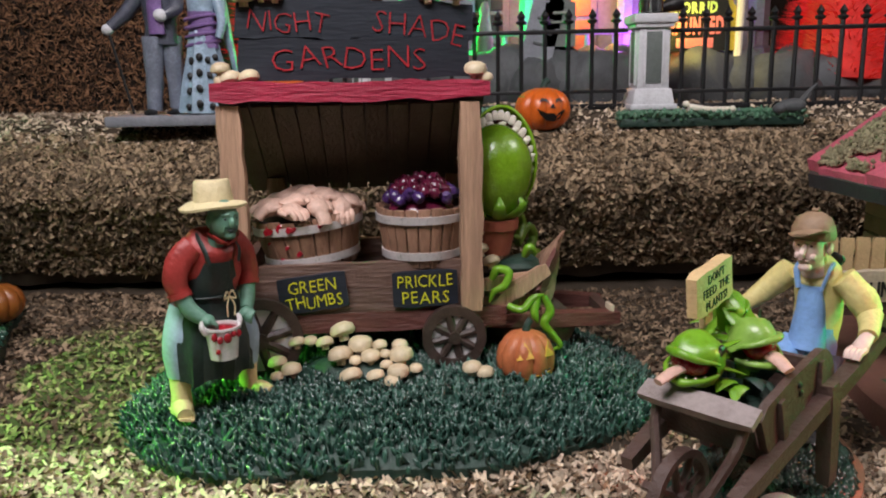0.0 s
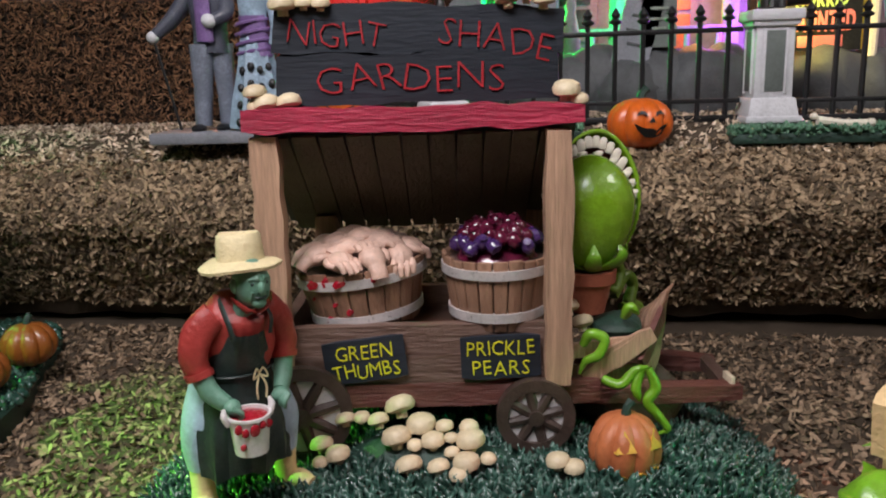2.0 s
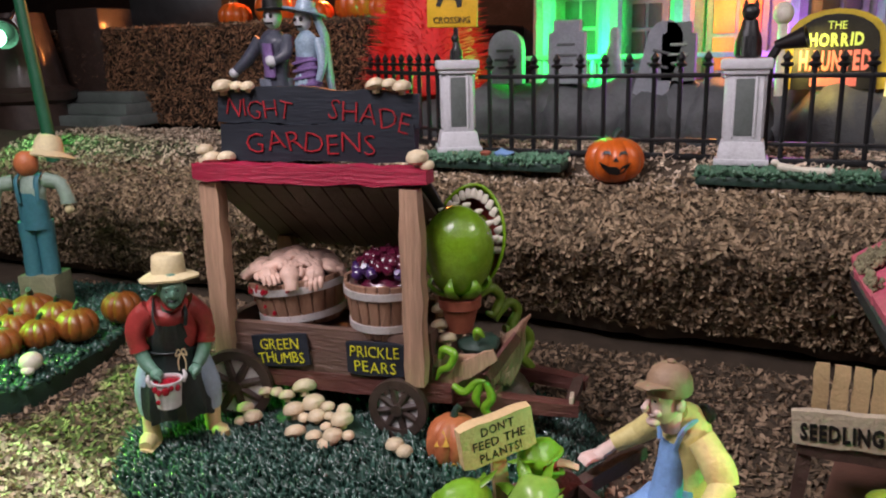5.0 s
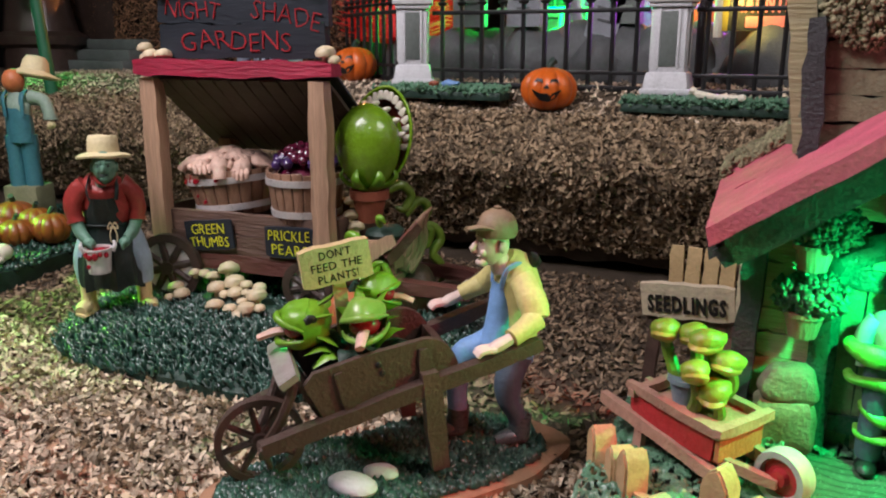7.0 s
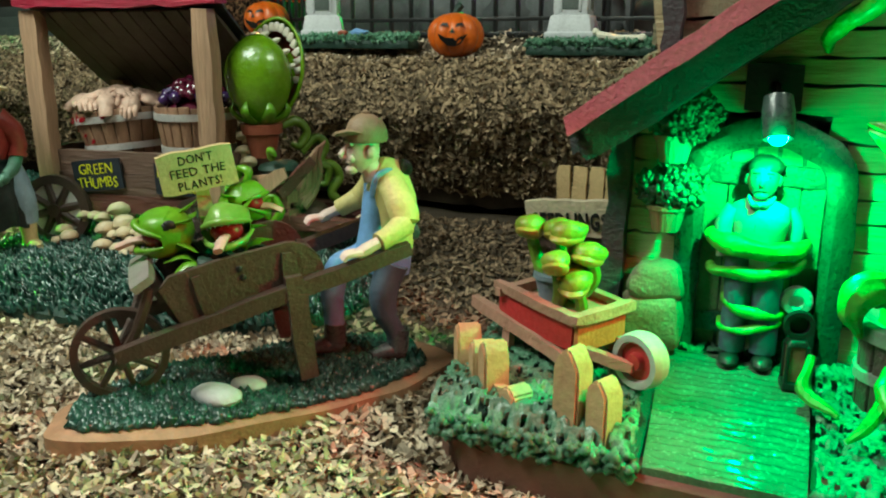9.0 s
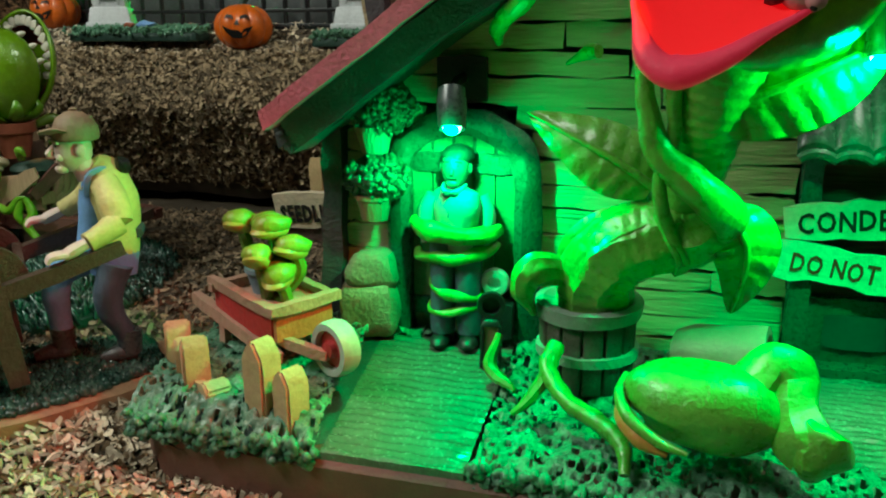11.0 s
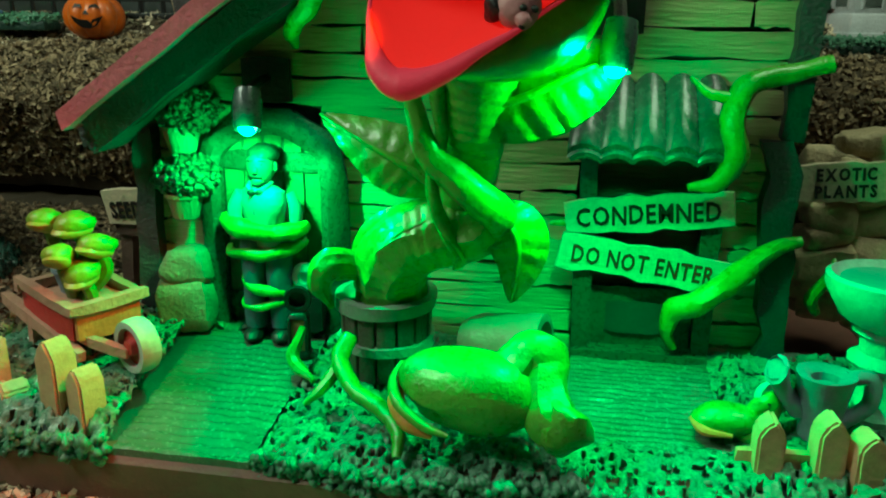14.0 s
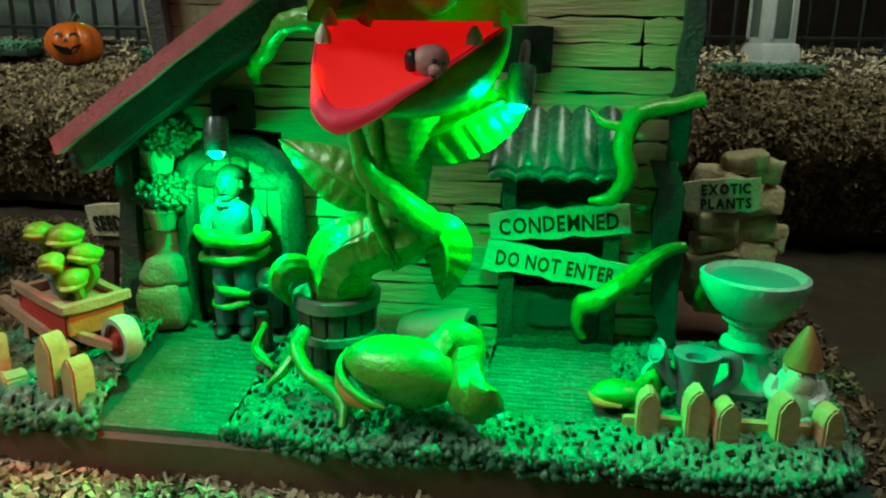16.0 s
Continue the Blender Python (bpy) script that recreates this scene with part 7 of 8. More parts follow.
whl = part("front_wheel", bm, TYRE, SB, "wide pale grey wheel")
bm = start()
lathe(bm, [(0.05, -0.28), (0.18, -0.26), (0.22, -0.12), (0.45, -0.1), (0.45, 0.1), (0.22, 0.12), (0.18, 0.26), (0.05, 0.28)], 20, pose(2.68, 0.0, 1.17, 90, 0, 0))
part("hub", bm, BARROW_RED, whl, "dark red hub")
bm = start()
lathe(bm, [(0.3, 0), (0.42, 0.5), (0.46, 0.5), (0.46, 0.6), (0.1, 0.55)], 14, pose(15.75, 20.5, 3.11))
solo("flowerpot", bm, CAN, "small blue-grey flowerpot in the seedling barrow", "flowerpot")
g = random.Random(3)
SEED_HEADS = ((15.15, 20.6, 4.65), (15.75, 20.75, 4.6), (16.15, 20.2, 4.7), (16.0, 19.75, 4.1), (16.6, 20.25, 4.25), (16.25, 20.1, 3.75), (16.45, 19.85, 3.7))
for i, (x, y, z2) in enumerate(SEED_HEADS):
    sd = thing("seedling", label="yellow-green snapping seedling with an orange-edged mouth", category="plant", group="seedlings in the barrow")
    bm = start()
    tube(bm, [(16.0 + (x - 16.0) * 0.3, 20.3 + (y - 20.3) * 0.3, 3.1), (x + 0.1, y + 0.1, z2 - 0.55), (x, y, z2)], [0.17, 0.15, 0.13], 8, 5)
    part("stalk", bm, VINE, sd)
    bm = start()
    m = pose(x, y, z2, g.uniform(-25, 10), 0, g.uniform(-40, 30))
    blob(bm, (0, 0, 0.06), (0.33, 0.46, 0.25), 14, 0.07, 3, m)
    part("upper_jaw", bm, SEEDLING, sd)
    bm = start()
    blob(bm, (0, -0.05, -0.08), (0.3, 0.45, 0.17), 14, 0.05, 3, m)
    part("lower_jaw", bm, paint("orange_yellow_jaw", (0.3, 0.24, 0.04), 0.35, 0.3, 3, 0.2) if i == 0 else bpy.data.materials["orange_yellow_jaw"], sd)

# seedlings stall
stall = thing("seedling_stall", label="brown stall with tan pickets and a cream board reading seedlings", category="stall")
for k in range(5):
    part("picket", plank_bm((1.5, 0.16, 0.42), pose(14.05 + 0.5 * k, 27.0, 4.35, 0, -90, 0), 0.05, 5), SIGN_TAN, stall)
part("counter", plank_bm((2.9, 1.3, 0.4), pose(15.0, 26.3, 3.1), 0.05, 6), WOOD_DARK, stall)
for x in (13.7, 16.1):
    part("leg", plank_bm((3.1, 0.35, 0.35), pose(x, 26.0, 1.7, 0, -86, 0), 0.05, 5), WOOD_DARK, stall)
m = pose(14.7, 25.55, 3.85, 0, 0, -1)
sb = part("board", plank_bm((2.6, 0.2, 1.05), m @ pose(0, 0, 0, 8, -4, 0), 0.07, 9), SIGN_CREAM, stall, "cream board")
lettering("lettering", "SEEDLINGS", 0.5, m @ pose(0, -0.12, -0.08, 8, -4, 0), LETTER_BLACK, sb, 2.2, 1, 0.012, 0.028)
part("upright", plank_bm((3.2, 0.3, 0.4), pose(16.3, 25.3, 3.6, 0, -93, 0), 0.06, 6), SIGN_CREAM, stall, "pale leaning board")

# right end of the base: bath, gnome, can, rocks with a sign
bath = thing("bird_bath", 32.9, 20.5, 1.75, 0, "pale blue-grey stone bird bath on a fluted pedestal", "bird bath")
bm = start()
lathe(bm, [(0.05, 0), (0.82, 0.02), (0.86, 0.18), (0.74, 0.3), (0.6, 0.5), (0.46, 0.95), (0.6, 1.03), (0.64, 1.12), (0.58, 1.22), (0.44, 1.3), (0.46, 1.6), (0.62, 1.72), (0.62, 1.88)], 30, None, 0, 10, 0.14)
part("pedestal", bm, BATH, bath)
bm = start()
lathe(bm, [(0.5, 1.8), (0.88, 2.02), (1.12, 2.42), (1.2, 2.62), (1.2, 2.8), (1.1, 2.85), (1.0, 2.74), (0.5, 2.6), (0.02, 2.58)], 32, None, 0.02)
part("bowl", bm, BATH, bath)
bm = start()
lathe(bm, [(0.98, 2.62), (0.98, 2.72), (0.02, 2.73)], 30)
part("water", bm, WATER, bath, "teal painted water")


def gnome(bm, m):
    # 0 coat, 1 beard, 2 hat, 3 skin
    lathe(bm, [(0.4, 0), (0.52, 0.1), (0.5, 0.5), (0.42, 0.9), (0.3, 1.1)], 16, m, 0.05)
    for s in (-1, 1):
        tube(bm, [(0.4 * s, 0, 0.85), (0.52 * s, -0.15, 0.55), (0.25 * s, -0.45, 0.45)], [0.18, 0.17, 0.12], 8, 4, m=m)
        blob(bm, (0.25 * s, -0.3, 0.05), (0.22, 0.32, 0.15), 10, 0, m=m, mat=0)
    blob(bm, (0, -0.05, 1.15), (0.34, 0.32, 0.3), 12, 0.02, m=m, mat=3)
    blob(bm, (0, -0.28, 0.88), (0.33, 0.2, 0.4), 12, 0.06, 3, m, 1)
    blob(bm, (0, -0.38, 1.12), (0.08, 0.08, 0.08), 8, 0, m=m, mat=3)
    lathe(bm, [(0.38, 1.22), (0.42, 1.28), (0.34, 1.55), (0.2, 1.9), (0.07, 2.15), (0.02, 2.18)], 16, m @ pose(0, 0.02, 0, 4, 3, 0), 0.02, mat=2)


figurine("garden_gnome", pose(33.72, 19.3, 1.75, 0, 0, -8) @ Matrix.Scale(0.98, 4), gnome, [STONE, TOOTH, paint("orange_hat", (0.36, 0.17, 0.07), 0.4, 0.3, 3, 0.3), SKIN], "stone garden gnome with an orange pointed hat and white beard", "gnome")
can = thing("watering_can", 31.6, 19.4, 1.7, 0, "blue-grey watering can with a flared spout", "watering can")
bm = start()
lathe(bm, [(0.3, 0), (0.36, 0.05), (0.4, 0.6), (0.5, 1.2), (0.52, 1.3), (0.42, 1.3), (0.25, 1.2), (0.24, 1.05), (0.02, 1.05)], 20, None, 0.03)
part("body", bm, CAN, can)
bm = start()
tube(bm, [(-0.35, 0, 0.5), (-0.7, -0.05, 0.9), (-0.85, -0.1, 1.3), (-0.9, -0.12, 1.35)], [0.2, 0.16, 0.2, 0.3], 10, 5)
part("spout", bm, CAN, can)
bm = start()
tube(bm, [(0.4, 0.05, 1.2), (0.8, 0.1, 1.2), (0.85, 0.1, 0.7), (0.4, 0.05, 0.3)], [0.14, 0.16, 0.14], 10, 5)
part("handle", bm, CAN, can)
small = thing("fallen_pod", label="small green snapping pod with orange lips beside the can", category="plant")
bm = start()
blob(bm, (29.95, 19.3, 1.95), (0.68, 0.42, 0.3), 14, 0.06, 2)
blob(bm, (30.35, 19.2, 1.75), (0.25, 0.3, 0.2), 10, 0.04, 2)
tube(bm, [(30.4, 19.4, 2.0), (30.7, 19.4, 2.35), (30.75, 19.3, 1.9)], [0.2, 0.22, 0.12], 10, 5)
part("pod", bm, PLANT, small)
bm = start()
tube(bm, [(29.3, 19.25, 1.95), (29.5, 18.95, 1.85), (30.0, 18.88, 1.82)], [0.05, 0.1, 0.04], 8, 5)
part("lip", bm, bpy.data.materials["orange_lip"], small, "orange lip")
bm = start()
lathe(bm, [(0.22, -0.1), (0.3, -0.12), (0.34, 0), (0.3, 0.12), (0.22, 0.1)], 18, pose(30.75, 19.5, 2.35, 70, 0, 20))
part("collar", bm, BATH, small, "pale ring collar")
rockery = thing("rockery", label="tan rough rock heap beside the cabin corner", category="rocks")
g = random.Random(17)
for k in range(26):
    bm = start()
    box(bm, (g.uniform(0.9, 1.5), 0.9, g.uniform(0.5, 0.8)), pose(32.1 + 2.2 * g.random(), 24.5 + g.uniform(-0.2, 0.7), 2.2 + 4.3 * k / 25, g.uniform(-12, 12), g.uniform(-14, 14), g.uniform(-20, 20)), 0.14)
    bmesh.ops.subdivide_edges(bm, edges=[e for e in bm.edges if e.calc_length() > 0.25], cuts=2, use_grid_fill=True)
    for v in bm.verts:
        v.co += noise.noise_vector(v.co * 1.7) * 0.16 + noise.noise_vector(v.co * 5) * 0.04
    part("rock", bm, paint("tan_rock", (0.50, 0.40, 0.24), 0.6, 0.5, 3, 0.6) if k == 0 else bpy.data.materials["tan_rock"], rockery, smooth=60)
exotic = thing("arrow_sign", label="cream pointed board reading exotic plants on the rocks", category="sign")
m = pose(32.6, 23.55, 5.75, 0, -5, -4)
bm = plank_bm((1.9, 0.16, 0.85), m, 0.08, 8)
eb = part("board", bm, SIGN_CREAM, exotic)
for word, z2, w in (("EXOTIC", 0.19, 1.2), ("PLANTS", -0.19, 1.25)):
    lettering("lettering", word, 0.27, m @ pose(0.1, -0.095, z2), LETTER_BLACK, eb, w, 1, 0.012, 0.015)
bm = start()
tube(bm, [(32.3, 22.9, 2.9), (32.1, 22.7, 3.3), (32.4, 22.6, 3.9), (32.5, 22.8, 4.2)], [0.1, 0.16, 0.12, 0.04], 8, 5)
solo("tendril", bm, PLANT, "small green shoot by the rocks", "vine", "creepers on the cabin")

# ---- the graveyard terrace behind ----


def pillar(x, y, z, rz, w=1.0):
    p = thing("fence_pillar", x, y, z, rz, "pale grey stone fence pillar with a darker sunken panel", "pillar", "fence pillars")
    bm = start()
    box(bm, (2.05 * w, 2.05 * w, 0.95), pose(0, 0, 0.475), 0.08, 0.84)
    box(bm, (2.15 * w, 2.15 * w, 0.25), pose(0, 0, 0.12), 0.05)
    part("foot", bm, STONE, p)
    bm = start()
    box(bm, (1.5 * w, 1.5 * w, 2.85), pose(0, 0, 2.3), 0.06, 0.96)
    part("shaft", bm, STONE, p)
    # Panels on all four sides in a darker grey than the shaft.
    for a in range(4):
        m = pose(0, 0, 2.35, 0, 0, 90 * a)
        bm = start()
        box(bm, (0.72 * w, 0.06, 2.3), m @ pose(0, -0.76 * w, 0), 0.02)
        part("panel", bm, STONE_DARK, p, "darker panel")
        for s in (-1, 1):
            bm = start()
            box(bm, (0.12, 0.12, 2.5), m @ pose(0.42 * w * s, -0.76 * w, 0), 0.03)
            part("bead", bm, STONE, p)
    bm = start()
    box(bm, (1.75 * w, 1.75 * w, 0.22), pose(0, 0, 3.78), 0.05)
    box(bm, (2.0 * w, 2.0 * w, 0.42), pose(0, 0, 4.08), 0.08)
    part("cap", bm, STONE, p)
    return p


pillar(-2.45, 39.6, 9.0, 28)
pillar(10.6, 39.6, 8.85, 4)
pillar(37.2, 39.6, 8.4, 20)
pillar(23.9, 39.6, 8.8, 4)


def spear_mesh():
    bm = start()
    tube(bm, [(0, 0, 0), (0, 0, 4.0)], [0.11], 6, 1)
    lathe(bm, [(0.1, 3.95), (0.24, 4.02), (0.26, 4.1), (0.12, 4.18), (0.13, 4.22), (0.2, 4.34), (0.1, 4.5), (0.015, 4.62)], 8)
    return mesh_of("bar", bm, IRON)


SPEAR = spear_mesh()


def fence_run(x0, y0, x1, y1, z, step=1.12):
    f = thing("iron_fence", label="black iron fence with spear-topped bars", category="fence", group="fence runs")
    l = math.hypot(x1 - x0, y1 - y0)
    a = math.degrees(math.atan2(y1 - y0, x1 - x0))
    n = int(l / step)
    for i in range(n + 1):
        k = (i + 0.5) / (n + 1)
        piece("bar", SPEAR, f, pose(x0 + (x1 - x0) * k, y0 + (y1 - y0) * k, z))
    for dz, h in ((3.62, 0.2), (0.85, 0.18), (0.15, 0.26)):
        bm = start()
        box(bm, (l, 0.2, h), pose((x0 + x1) / 2, (y0 + y1) / 2, z + dz, 0, 0, a), 0.03)
        part("rail", bm, IRON, f)
    return f


fence_run(-1.4, 39.8, 9.6, 39.7, 8.85)
fence_run(11.6, 39.7, 23.0, 39.7, 8.8)
fence_run(-10.5, 45.0, -3.5, 40.2, 9.0, 0.95)
fence_run(24.8, 39.7, 36.2, 39.7, 8.7)
fence_run(38.2, 39.7, 50, 39.7, 8.7)


def turf_strip(x0, x1, y, z, label):
    t = thing("turf_strip", label=label, category="turf", group="turf strips below the fence")
    g2 = random.Random(int(x0 * 7))
    sp = [(g2.uniform(x0, x1), y + g2.gauss(0, 0.35), z + g2.uniform(-0.1, 0.25)) for _ in range(int((x1 - x0) * 240))]
    nubs("tuft", np.array(sp), MOSS, 0.11, "dark green clumps", t)
    bm = start()
    box(bm, (x1 - x0, 1.2, 0.4), pose((x0 + x1) / 2, y, z - 0.2), 0.1)
    part("strip_base", bm, GRASS_BED, t)


turf_strip(-3.6, 3.3, 38.35, 8.75, "strip of dark green turf at the foot of the fence")
turf_strip(9.0, 17.2, 38.35, 8.5, "strip of dark green turf around a pillar foot")
turf_strip(34.6, 39.0, 38.2, 8.2, "strip of dark green turf around a pillar foot")
bm = start()
tube(bm, [(12.1, 38.0, 8.95), (13.0, 38.0, 8.85), (13.9, 37.95, 8.8)], [0.18, 0.12, 0.17], 8, 4)
blob(bm, (12.0, 38.1, 9.1), (0.16, 0.14, 0.14), 8)
blob(bm, (14.0, 37.85, 8.85), (0.17, 0.14, 0.16), 8)
solo("bone", bm, TOOTH, "pale toy bone lying on the turf", "bone")
bm = start()
blob(bm, (16.6, 37.8, 8.95), (0.7, 0.35, 0.35), 12, 0.06)
blob(bm, (16.0, 37.6, 8.85), (0.3, 0.25, 0.25), 10, 0.03)
tube(bm, [(17.0, 37.8, 9.1), (17.4, 37.9, 9.6), (17.7, 37.9, 9.9)], [0.16, 0.1, 0.05], 8, 4)
solo("crow_ornament", bm, ROCK, "small dark grey bird ornament on the turf", "ornament")
bm = start()
blob(bm, (0.5, 38.1, 9.1), (0.5, 0.3, 0.2), 10, 0.12, 3)
solo("blue_scrap", bm, OVERALL, "small blue scrap on the turf", "scrap")
bm = start()
blob(bm, (-0.4, 38.1, 9.1), (0.3, 0.25, 0.15), 10, 0.1, 3)
solo("brown_scrap", bm, POT, "small brown scrap on the turf", "scrap")


def smiling(name, at, r, h, rz, material, label):
    p = pumpkin(name, at, r, h, material, label, rz=rz)
    faces = [("eye", [(-0.52, 1.32), (-0.4, 1.5), (-0.2, 1.48), (-0.12, 1.3), (-0.24, 1.38), (-0.4, 1.38)]), ("eye", [(0.16, 1.28), (0.22, 1.46), (0.42, 1.5), (0.54, 1.32), (0.42, 1.38), (0.28, 1.36)]),
             ("nose", [(-0.08, 1.08), (0.16, 1.06), (0.05, 1.28)]), ("mouth", [(-0.62, 1.05), (-0.5, 0.8), (-0.2, 0.52), (0.12, 0.48), (0.4, 0.6), (0.66, 1.0), (0.45, 0.92), (0.3, 0.86), (0.2, 0.72), (0.1, 0.84), (-0.25, 0.86)])]
    for name2, pts in faces:
        bm = start()
        wedge(bm, [(x * r / 1.25, z * h / 1.95) for x, z in pts], 0, 0.1)
        for v in bm.verts:
            t = (v.co.z - h / 2) / (h / 2)
            rad = r * max(0.2, 1 - t * t) ** 0.42
            v.co.y += -math.sqrt(max(0.05, rad * rad - v.co.x ** 2)) - 0.02
        part(name2, bm, BLACK, p)
    return p


smiling("smiling_pumpkin", (5.55, 38.15, 8.0), 1.3, 1.95, 14, PUMPKIN_BRIGHT, "bright orange pumpkin with a black painted grin on the hay")
smiling("smiling_pumpkin", (-7.05, 41.0, 8.9), 1.25, 1.9, 0, PUMPKIN_BRIGHT, "bright orange pumpkin half hidden behind the cart roof")

# rock mounds and gravestones
mounds = thing("rock_mound", label="dark grey rock mound carrying the gravestones", category="rocks")
g = random.Random(29)
for k in range(22):
    x = -5.5 + 30 * k / 21
    bm = start()
    blob(bm, (x + g.uniform(-0.5, 0.5), 46.2 + g.uniform(-1, 1), 9.6), (g.uniform(1.6, 2.6), g.uniform(1.5, 2.4), g.uniform(1.8, 2.6)), 18, 0.5, 0.55)
    for v in bm.verts:
        v.co += noise.noise_vector(v.co * 1.1) * 0.32 + noise.noise_vector(v.co * 3.0) * 0.1
    part("rock", bm, ROCK, mounds, smooth=70)
STONE_COOL = paint("cool_gravestone", (0.22, 0.23, 0.26), 0.6, 0.35, 3, 0.5)
for x, z, w, h, tilt, kind in ((-2.0, 11.9, 1.9, 2.8, 0, 0), (1.35, 11.9, 1.9, 3.2, 0, 1), (5.6, 11.0, 1.7, 4.0, 14, 0), (7.0, 12.0, 1.6, 2.8, 0, 2)):
    t = thing("gravestone", x, 45.3, z, 0, "weathered grey gravestone on the rock mound", "gravestone", "gravestones")
    bm = start()
    top = [(w / 2 * math.cos(a), h - w / 2 + w / 2 * math.sin(a)) for a in [math.pi * k / 8 for k in range(9)]] if kind == 0 else [(w / 2, h * 0.8), (w * 0.36, h * 0.82), (w * 0.36, h), (-w * 0.36, h), (-w * 0.36, h * 0.82), (-w / 2, h * 0.8)]
    wedge(bm, [(-w / 2, 0), (w / 2, 0), *top], -0.3, 0.6)
    bmesh.ops.transform(bm, matrix=pose(0, 0, 0, 0, tilt, 0), verts=bm.verts)
    part("slab", bm, STONE_COOL if kind < 2 else STONE_DARK, t)
    for dz, ww in ((0.62, 0.5), (0.45, 0.62), (0.3, 0.4)):
        bm = start()
        box(bm, (w * ww, 0.08, 0.14), pose(0, 0, 0, 0, tilt, 0) @ pose(0, -0.32, h * dz), 0.02)
        part("inscription_bar", bm, ROCK if kind < 2 else RIM, t)
hotel = thing("arched_sign", 13.9, 44.6, 11.6, 0, "yellow-framed arched black sign with green and pink lettering", "sign")
bm = start()
arch = [(1.85 * math.cos(a), 2.15 + 1.15 * math.sin(a)) for a in [math.pi * k / 10 for k in range(11)]]
wedge(bm, [(-2.1, 0), (2.1, 0), (2.1, 2.2), *[(x * 1.06, z + 0.22) for x, z in arch], (-2.1, 2.2)], -0.1, 0.5)
part("frame", bm, paint("yellow_frame", (0.55, 0.40, 0.03), 0.45, 0.3, 3, 0.3), hotel)
bm = start()
wedge(bm, [(-1.75, 0), (1.75, 0), *[(x * 0.93, z) for x, z in arch]], -0.25, 0.2)
fc = part("face", bm, BLACK, hotel)
LG, LP = paint("lime_lettering", (0.55, 0.75, 0.2), 0.5, 0.2, 5, 0.1), paint("pink_lettering", (0.75, 0.2, 0.2), 0.5, 0.2, 5, 0.1)
lettering("lettering", "THE", 0.36, pose(0, -0.27, 2.82), LG, fc, 0.75, 3)
lettering("lettering", "HORRID", 0.55, pose(0, -0.27, 2.2), LG, fc, 2.2, 4, 0.02, 0.03)
lettering("lettering", "HAUNTED", 0.85, pose(0, -0.27, 1.3), LP, fc, 2.9, 2, 0.02, 0.05)
bm = start()
box(bm, (1.9, 0.06, 0.5), pose(0, -0.26, 0.4), 0.02)
part("inscription_bar", bm, LP, fc)
for x in (-2.2, 2.3):
    bm = start()
    tube(bm, [(x, 0, -0.3), (x * 1.03, 0, 3.0)], [0.22, 0.2], 8, 3)
    blob(bm, (x * 1.03, 0, 3.4), (0.45, 0.42, 0.5), 12, 0.03)
    part("skull_post", bm, TOOTH, hotel, "ivory skull-topped post")


def cat(bm, m):
    lathe(bm, [(0.35, 0), (0.55, 0.15), (0.52, 0.7), (0.36, 1.2), (0.3, 1.5), (0.2, 1.6)], 14, m, 0.04)
    blob(bm, (0, -0.15, 1.85), (0.36, 0.36, 0.34), 12, m=m)
    for s in (-1, 1):
        lathe(bm, [(0.14, 2.05), (0.02, 2.4)], 6, m @ pose(0.2 * s, -0.1, 0))
        tube(bm, [(0.18 * s, -0.4, 0.9), (0.2 * s, -0.5, 0.1)], [0.14, 0.15], 8, 2, m=m)


figurine("black_cat", pose(10.6, 39.6, 13.1, 0, 0, 10), cat, [BLACK], "black cat ornament sitting on the fence pillar", "cat")
figurine("witch_hat_cat", pose(-2.45, 39.6, 13.25, 0, 0, -15) @ Matrix.Scale(0.55, 4), cat, [BLACK], "small black cat ornament on the fence pillar", "cat")
crossing = thing("crossing_sign", label="yellow warning sign with a black cat shape", category="sign")
bm = start()
box(bm, (2.5, 0.16, 2.6), pose(-2.75, 39.9, 16.1, 0, 1, 8), 0.06)
cs = part("plate", bm, paint("yellow_plate", (0.72, 0.42, 0.02), 0.4, 0.2, 3, 0.2), crossing)
lettering("lettering", "CROSSING", 0.3, pose(-2.75, 39.78, 15.15, 0, 1, 8), LETTER_BLACK, cs, 1.8)
bm = start()
wedge(bm, [(-0.75, -0.25), (-0.55, -0.3), (-0.4, 0.05), (0.2, 0.0), (0.3, -0.35), (0.5, -0.3), (0.55, 0.2), (0.85, 0.35), (0.8, 0.65), (0.5, 0.5), (0.2, 0.45), (-0.4, 0.4), (-0.8, 0.75), (-0.9, 0.7), (-0.6, 0.2)], 0, 0.05)
bmesh.ops.transform(bm, matrix=pose(-2.75, 39.76, 16.05, 0, 1, 8), verts=bm.verts)
part("cat_shape", bm, BLACK, cs)
bm = start()
tube(bm, [(-2.6, 40.0, 13.0), (-2.65, 40.0, 15.2)], [0.12], 8, 2)
part("post", bm, BLACK, crossing)
bm = start()
lathe(bm, [(0.2, 0), (0.3, 0.5), (0.5, 1.3), (0.42, 1.3), (0.1, 0.8)], 14, pose(11.5, 42.6, 13.6, 0, 75, -10))
tube(bm, [(11.6, 42.6, 13.5), (11.3, 42.6, 12.6), (11.3, 42.6, 9.0)], [0.2, 0.18], 8, 3)
solo("spotlight", bm, BLACK, "small black spotlight behind the fence", "spotlight")

